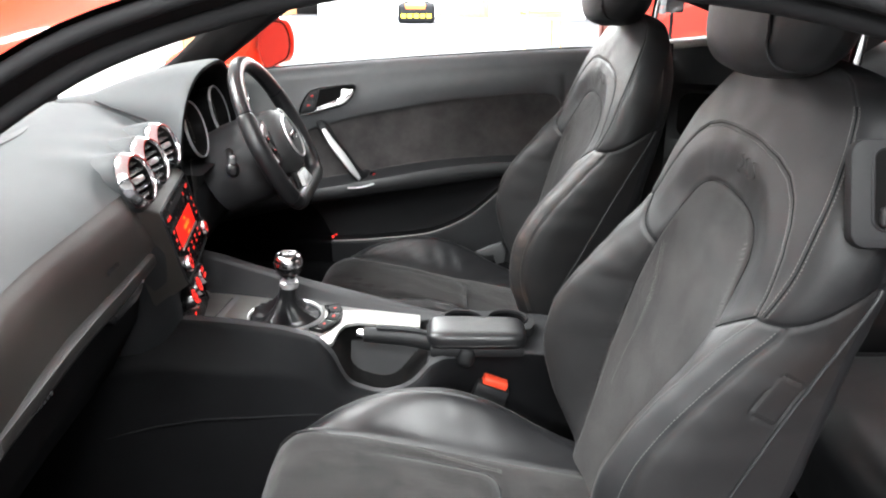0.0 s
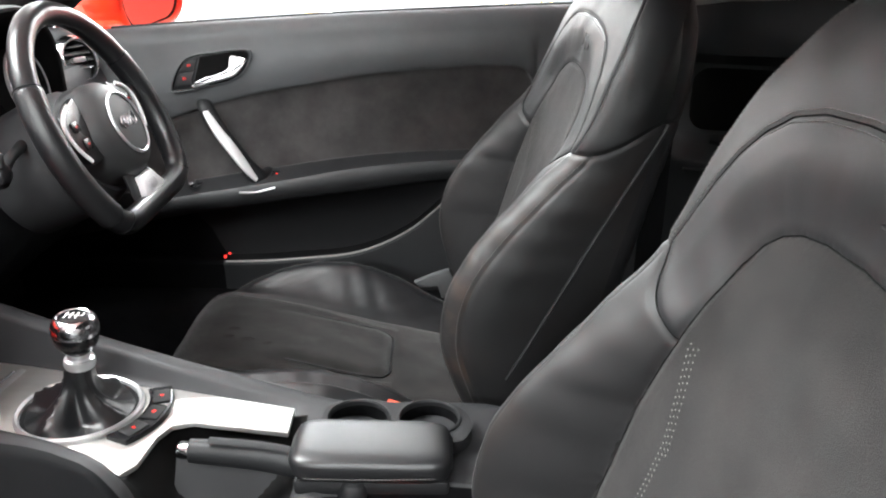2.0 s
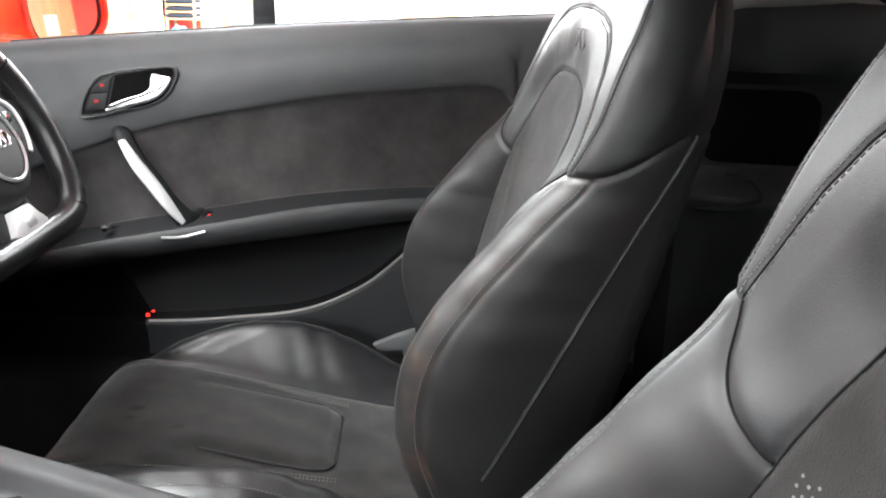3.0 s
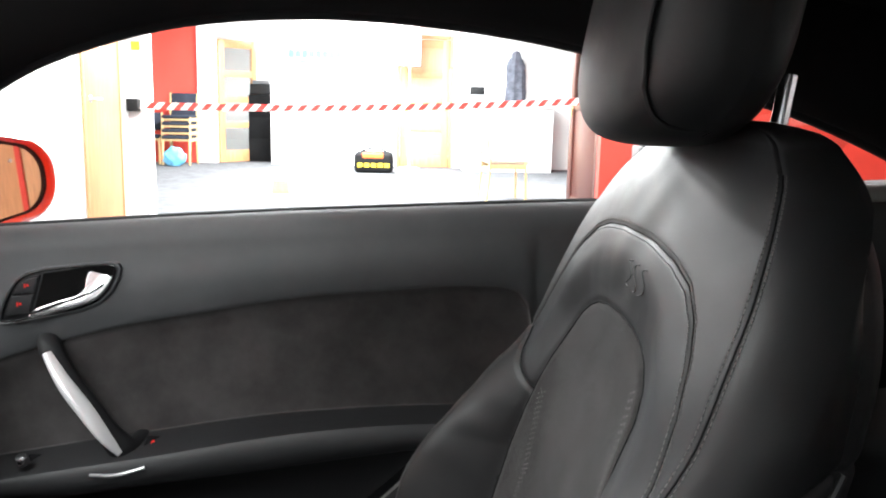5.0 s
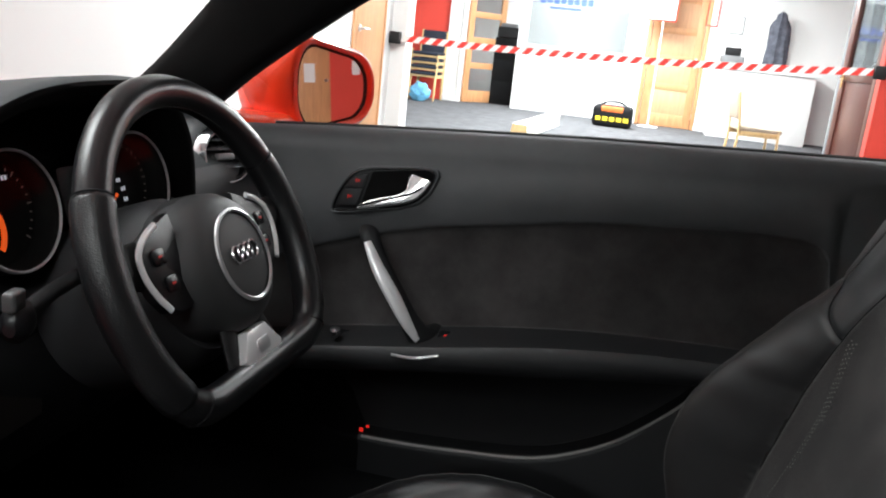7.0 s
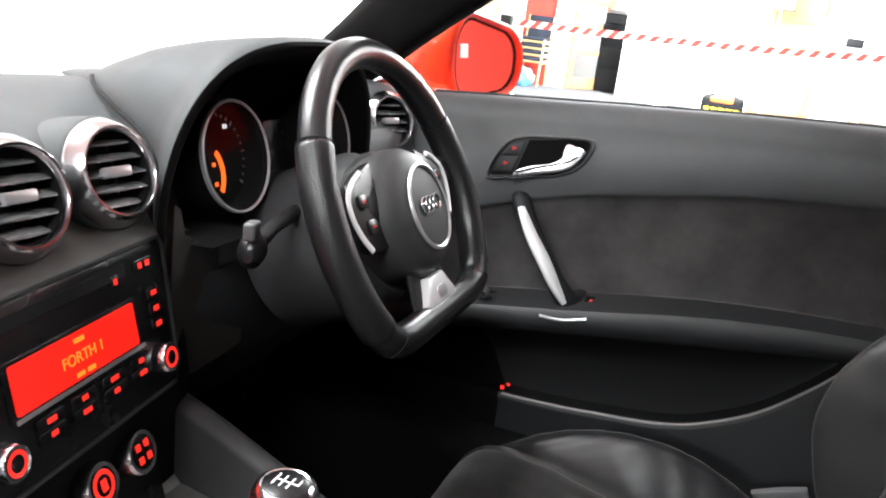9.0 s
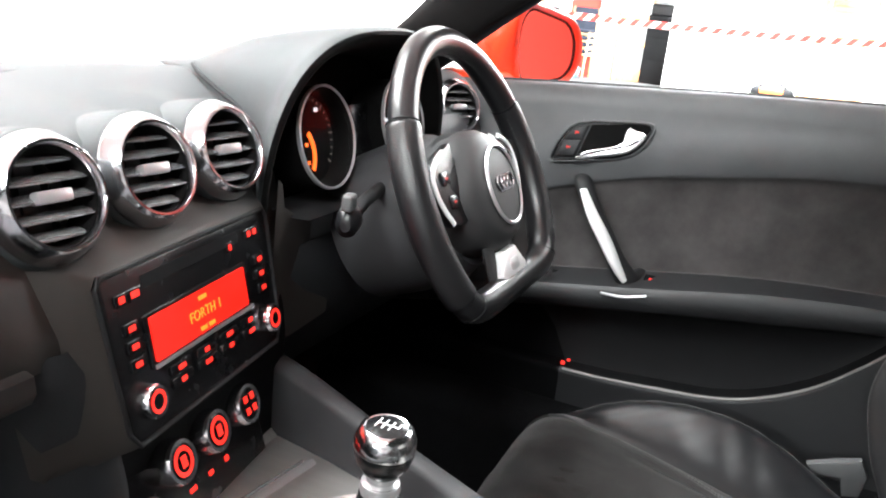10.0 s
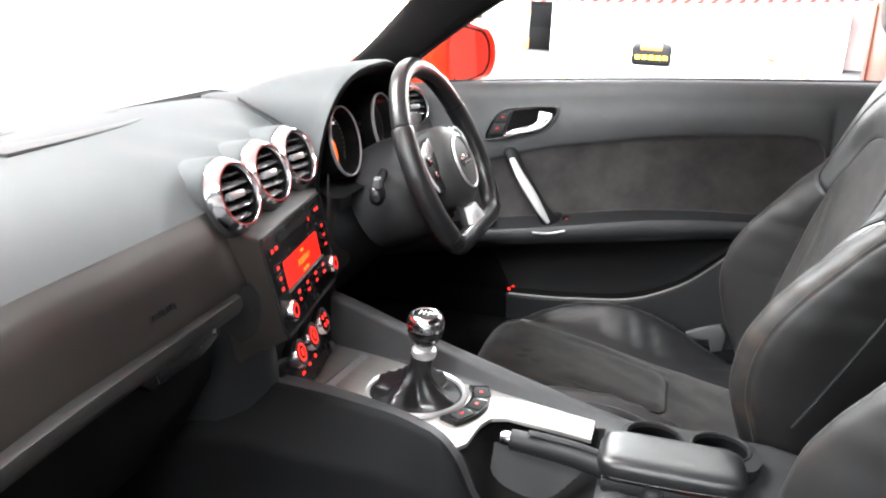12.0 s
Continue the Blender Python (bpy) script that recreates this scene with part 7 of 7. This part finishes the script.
FLOOR_L = [(-1.0, -0.062, 0.515), (-0.6, -0.062, 0.515), (-0.475, -0.05, 0.515), (-0.33, -0.064, 0.515), (-0.25, -0.082, 0.515), (-0.205, -0.1, 0.515), (-0.185, -0.1, 0.5), (-0.165, -0.11, 0.455), (-0.13, -0.115, 0.425), (-0.08, -0.115, 0.425), (-0.045, -0.11, 0.47), (-0.02, -0.095, 0.503), (0.04, -0.09, 0.503), (0.2, -0.09, 0.503), (0.34, -0.08, 0.458)]
FLOOR_R = [(-1.0, 0.145, 0.515), (-0.6, 0.145, 0.515), (-0.475, 0.142, 0.515), (-0.4, 0.128, 0.515), (-0.185, 0.07, 0.515), (-0.13, 0.055, 0.505), (-0.045, 0.036, 0.505), (-0.02, 0.03, 0.512), (0.04, 0.03, 0.506), (0.2, 0.03, 0.506), (0.34, 0.03, 0.458)]
RAIL_R = [(-1.0, 0.15, 0.612), (-0.6, 0.15, 0.612), (-0.475, 0.14, 0.598), (-0.33, 0.113, 0.566), (-0.045, 0.058, 0.518), (0.04, 0.05, 0.508), (0.2, 0.05, 0.508), (0.34, 0.05, 0.458)]
CREST_R = [(-1.0, 0.172, 0.618), (-0.6, 0.172, 0.618), (-0.475, 0.16, 0.605), (-0.33, 0.132, 0.572), (-0.165, 0.098, 0.541), (0.04, 0.068, 0.504), (0.2, 0.068, 0.504), (0.34, 0.06, 0.455)]
FLANK_R = [(-1.0, 0.21, 0.58), (-0.6, 0.21, 0.58), (-0.475, 0.195, 0.57), (-0.165, 0.145, 0.49), (-0.02, 0.13, 0.47), (0.04, 0.11, 0.46), (0.2, 0.11, 0.46), (0.34, 0.1, 0.43)]
FOOT_R = [(-1.0, 0.22, 0.17), (-0.6, 0.22, 0.17), (-0.475, 0.21, 0.17), (-0.205, 0.175, 0.17), (-0.02, 0.17, 0.17), (0.04, 0.15, 0.17), (0.2, 0.15, 0.17), (0.34, 0.14, 0.17)]
rings = []
lines = [np.array(k).T for k in (FOOT_L, FLANK_L, SHOULDER_L, RAIL_L, FLOOR_L, FLOOR_R, RAIL_R, CREST_R, FLANK_R, FOOT_R)]
for x in np.concatenate([[-0.98, -0.75], np.linspace(-0.60, -0.21, 24), np.linspace(-0.205, -0.02, 28), np.linspace(0.0, 0.34, 12)]):
    ring = [list(catmull(k.T, x)) for k in lines]
    # round the rails between their corners
    out = []
    for j, (y, z) in enumerate(ring):
        if 0 < j < len(ring) - 1:
            a, b = np.array(ring[j - 1]), np.array(ring[j + 1])
            c = np.array((y, z))
            k = min(0.009, 0.3 * np.linalg.norm(a - c), 0.3 * np.linalg.norm(b - c))
            pa, pb = c + (a - c) / np.linalg.norm(a - c) * k, c + (b - c) / np.linalg.norm(b - c) * k
            out += [pa, 0.25 * pa + 0.5 * c + 0.25 * pb, pb]
        else:
            out.append(np.array((y, z)))
    rings.append([(x, y, z) for y, z in out])
C = np.array(rings)
# side of the console coloured darker than its top, as shaded
grid_part("flank", C, (0, len(C) - 1), (0, 6), CONSOLE_SHADED, console, "console flank, darkened in colour for the footwell's shade", True)
# cells of the handbrake well, darkened in colour for the shade inside
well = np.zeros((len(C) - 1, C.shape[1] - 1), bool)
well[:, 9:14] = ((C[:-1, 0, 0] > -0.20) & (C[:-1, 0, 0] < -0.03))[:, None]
grid_part("body", C, (0, len(C) - 1), (6, C.shape[1] - 1), CONSOLE_TOP, console, "dark grey moulded console body", True, ~well)
grid_part("handbrake_well", C, (0, len(C) - 1), (6, C.shape[1] - 1), RECESS_BLACK, console, "handbrake well coloured near black for its shade", True, well)
part("lower_seam", tube([(-0.80, -0.2235, 0.385), (-0.60, -0.2205, 0.40), (-0.475, -0.1860, 0.415), (-0.4, -0.1810, 0.425), (-0.2, -0.1800, 0.435)], 0.0016, 6), BLACK, console, "dark panel joint")
alu = [(-0.462, -0.052), (-0.33, -0.066), (-0.25, -0.084), (-0.205, -0.10), (-0.192, -0.082), (-0.186, -0.03), (-0.176, -0.008), (-0.155, 0.0), (-0.042, -0.02), (-0.042, 0.032), (-0.13, 0.055), (-0.25, 0.088), (-0.40, 0.128), (-0.462, 0.141)]
part("top_plate", plate(alu, pose(0, 0, 0.5195), 0.006, 0.0015), BRUSHED, console, "brushed aluminium console top", sharp=30)
fr = [(-0.462, 0.141), (-0.462, -0.052)]
part("plate_ramp", loft([[(-0.462, -0.052, 0.5195), (-0.50, -0.05, 0.540), (-0.52, -0.05, 0.56), (-0.52, -0.05, 0.55), (-0.462, -0.052, 0.512)], [(-0.462, 0.141, 0.5195), (-0.50, 0.143, 0.540), (-0.52, 0.145, 0.56), (-0.52, 0.145, 0.55), (-0.462, 0.141, 0.512)]]), BRUSHED, console, "curved aluminium lip", sharp=70)
part("ashtray_line", loft([[(-0.41, 0.115, 0.5195), (-0.405, 0.118, 0.5215), (-0.398, 0.115, 0.5195)], [(-0.425, -0.02, 0.5195), (-0.42, -0.02, 0.5215), (-0.413, -0.02, 0.5195)]]), SATIN, console, "pressed finger groove")
part("ashtray_groove", tube([(-0.412, 0.11, 0.5202), (-0.428, -0.02, 0.5202)], 0.0016, 6), PLASTIC_GREY, console, "slot in the plate")
# gear lever
GX, GY = -0.292, 0.022
ring_m = pose(GX, GY, 0.520)
part("boot_ring", lathe([(0.072, 0), (0.072, 0.005), (0.0695, 0.0075), (0.066, 0.0055), (0.065, 0)], ring_m, 48, caps=False), SATIN, console, "satin metal boot ring")
part("boot_well", lathe([(0.0655, 0.0015), (0.001, 0.0012)], ring_m, 40, caps=False), BLACK, console)
lever_t = thing("gear_lever", "chrome and black gear lever with a pleated leather boot", "gear lever")
rings = []
for t in np.linspace(0, 1, 34):
    r = 0.0445 * (1 - t) ** 4.2 + 0.0178 - 0.0018 * t
    z = 0.5225 + 0.0725 * t ** 0.9
    fold = (1 - t) ** 0.8 * min(1.0, t / 0.06 + 0.15)
    ring = []
    for a in np.arange(80) * 2 * math.pi / 80:
        pleat = 0.5 - abs(math.sin(2.0 * a + 1.5 * t + 0.6)) ** 0.7 + 0.18 * math.sin(7 * a + 6 * t)
        ring.append((GX + 0.012 * t + r * math.cos(a) * (1 + 0.42 * fold * pleat), GY - 0.008 * t + r * math.sin(a) * (1 + 0.42 * fold * pleat), z + 0.010 * fold * pleat))
    rings.append(ring)
part("boot", loft(rings), BOOT, lever_t, "black pleated leather boot", sharp=75)
KM = basis((GX + 0.012, GY - 0.008, 0.589), (0.04, -0.05, 1), (0, 1, 0))
part("collar", lathe([(0.0165, -0.004), (0.0175, 0.0), (0.0165, 0.006), (0.0125, 0.009), (0.0125, 0.018)], KM, 28, caps=False), SATIN, lever_t, "ribbed metal collar")
part("knob_base", lathe([(0.0125, 0.014), (0.018, 0.019), (0.0235, 0.028), (0.0255, 0.038), (0.0256, 0.041)], KM, 36, caps=False), GLOSS_BLACK, lever_t, "dark glossy knob base")
part("knob_ring", lathe([(0.0257, 0.040), (0.0262, 0.043), (0.0255, 0.050), (0.0225, 0.057), (0.0185, 0.0595), (0.0175, 0.059)], KM, 40, caps=False), CHROME, lever_t, "polished chrome knob ring")
part("knob_cap", lathe([(0.0178, 0.0588), (0.012, 0.0605), (0.0004, 0.061)], KM, 32, caps=False), GLOSS_BLACK, lever_t, "black shift pattern cap")
part("shift_pattern", bars([(-0.008, 0, 0.0012, 0.014), (-0.002, 0, 0.0012, 0.014), (0.004, 0, 0.0012, 0.014), (0.010, 0.003, 0.0012, 0.007), (0.001, 0, 0.018, 0.0012)], KM @ pose(0, 0, 0.0603), 0.0008), PAPER, lever_t, "white gate pattern")
# switch crescent behind the lever
sw = part("switch_bank", plate([tuple(p) for p in ([(0.078 * math.cos(a), 0.078 * math.sin(a)) for a in np.linspace(-0.85, 0.55, 14)] + [(0.108 * math.cos(a) - 0.002, 0.108 * math.sin(a) * 0.95) for a in np.linspace(0.50, -0.75, 14)])], pose(GX, GY, 0.5265), 0.008, 0.002), GLOSS_BLACK, console, "black crescent of switches")
for k, a in enumerate((-0.55, -0.15, 0.25)):
    b = part("switch", box((-0.010, -0.014, -0.001), (0.010, 0.014, 0.0012), 0.001, 2, pose(GX + 0.092 * math.cos(a), GY + 0.092 * math.sin(a) * 0.97, 0.527, 0, 0, math.degrees(a))), HARD, sw)
    part("symbol", bars([(0, 0, 0.004, 0.003 + 0.002 * (k == 1))], pose(GX + 0.092 * math.cos(a), GY + 0.092 * math.sin(a) * 0.97, 0.5283, 0, 0, math.degrees(a)), 0.0005), RED_LIT, b)
# handbrake
brake = thing("handbrake", "black leather handbrake lever with a chrome button", "handbrake")
bp = smooth_path([(-0.138, -0.068, 0.528), (-0.10, -0.071, 0.527), (-0.05, -0.075, 0.524), (0.0, -0.080, 0.515)], 20)
part("grip", tube(bp, [0.0135 + 0.004 * t for t in np.linspace(0, 1, 20)], 16, flat=(0.85, 1.0)), LEATHER, brake, "black leather grip")
part("button", lathe([(0.0095, 0.0), (0.0095, 0.010), (0.008, 0.013), (0.0005, 0.0135)], basis((-0.138, -0.068, 0.528), (-1, 0.05, 0.02)), 20, caps=False), CHROME, brake, "chrome release button")
part("grip_plate", tube([(x, y - 0.002, z + 0.0165) for x, y, z in bp[3:17]], 0.004, 8, flat=(1.6, 0.5)), HARD, brake)
part("well_tray", loft([[(-0.165 + 0.13 * t, -0.128, 0.462 - 0.022 * math.sin(math.pi * t)), (-0.165 + 0.13 * t, -0.10, 0.452 - 0.024 * math.sin(math.pi * t)), (-0.165 + 0.13 * t, -0.07, 0.45 - 0.02 * math.sin(math.pi * t)), (-0.165 + 0.13 * t, -0.035, 0.50)] for t in np.linspace(0, 1, 14)], closed=False), HARD, brake, "black tray under the lever")
# armrest and cup holders
arm = thing("armrest", "padded black leather armrest with stitched edge", "armrest")
rings = []
for t in np.linspace(0, 1, 30):
    e = (1 - abs(2 * t - 1) ** 7) ** 0.45
    w, h = 0.040 * (0.55 + 0.45 * e) + 0.004 * e, 0.0165 * (0.25 + 0.75 * e)
    rings.append([(-0.028 + 0.172 * t, -0.074 + w * math.copysign(abs(math.cos(a)) ** 0.42, math.cos(a)), 0.536 - 0.003 * t + h * math.copysign(abs(math.sin(a)) ** 0.62, math.sin(a)) + 0.003 * max(0.0, math.sin(a)) * math.cos(a) ** 2 * 0)
                  for a in np.arange(40) * 2 * math.pi / 40])
part("pad", loft(rings), CUSHION, arm, "black leather pad", sharp=70)
part("lid_base", box((-0.022, -0.113, 0.505), (0.14, -0.034, 0.523), 0.005, 2), HARD, arm, "black armrest base")
sline = [(-0.010, -0.1165, 0.529), (0.06, -0.1195, 0.530), (0.128, -0.1165, 0.530)]
v, f = dashes(smooth_path(sline, 20), [(0, -1, 0)] * 20)
tagged(from_arrays("stitching", v, f, THREAD, arm, "grey stitching", smooth=False), kind="stuff")
part("armrest_bracket", box((-0.046, -0.122, 0.488), (-0.016, -0.045, 0.524), 0.012, 3, pose(0, 0, 0, 0, 8, 0)), HARD, arm, "black hinge bracket")
cup_line = [tuple(p) for p in smooth_path([(-0.005, -0.025), (0.0, 0.025), (0.03, 0.042), (0.08, 0.034), (0.125, 0.040), (0.160, 0.015), (0.166, -0.02), (0.158, -0.04), (0.08, -0.035), (-0.005, -0.025)], 60)[:-1]]
bm = bmesh.new()
loops = [cup_line] + [[(cx + 0.034 * math.cos(a), 0.002 + 0.034 * math.sin(a)) for a in np.arange(36) * math.pi / 18] for cx in (0.036, 0.118)]
for loop in loops:
    vs = [bm.verts.new((x, y, 0.527)) for x, y in loop]
    low = [bm.verts.new((x, y, 0.512)) for x, y in loop]
    for i in range(len(vs)):
        bm.edges.new((vs[i - 1], vs[i]))
        bm.faces.new((vs[i - 1], vs[i], low[i], low[i - 1]))
bmesh.ops.triangle_fill(bm, use_beauty=True, edges=[e for e in bm.edges if all(v.co.z > 0.52 for v in e.verts)])
cups = part("cup_holder", bm, HARD, console, "black twin cup holder")
for cx in (0.036, 0.118):
    part("cup_rim", lathe([(0.0335, 0.0), (0.035, 0.0022), (0.037, 0.0018), (0.0375, 0.0)], pose(cx, 0.002, 0.527), 36, caps=False), HARD, cups)
    part("cup_well", lathe([(0.0341, -0.001), (0.033, -0.05), (0.001, -0.052)], pose(cx, 0.002, 0.527), 36, caps=False), CARPET_CAR, cups, "round black cup well")
mat = thing("floor_mat", "black carpet mat in the passenger footwell", "floor mat")
part("mat", box((-0.92, -0.62, 0.152), (-0.30, -0.24, 0.165), 0.005, 2), CARPET_CAR, mat)
mat2 = thing("floor_mat", "black carpet mat in the driver's footwell", "floor mat")
part("mat", box((-0.92, 0.24, 0.152), (-0.30, 0.62, 0.165), 0.005, 2), CARPET_CAR, mat2)
for py, w in ((0.30, 0.06), (0.41, 0.07)):
    ped = thing("pedal", "black rubber pedal in the dark footwell", "pedal", "pedals")
    part("pad", box((-0.005, -w / 2, -0.04), (0.008, w / 2, 0.04), 0.004, 2, pose(-0.82, py, 0.36, 0, -30, 0)), RUBBER, ped)
    part("arm", tube([(-0.83, py, 0.37), (-0.87, py, 0.52), (-0.88, py, 0.66)], 0.008, 8), HARD, ped)
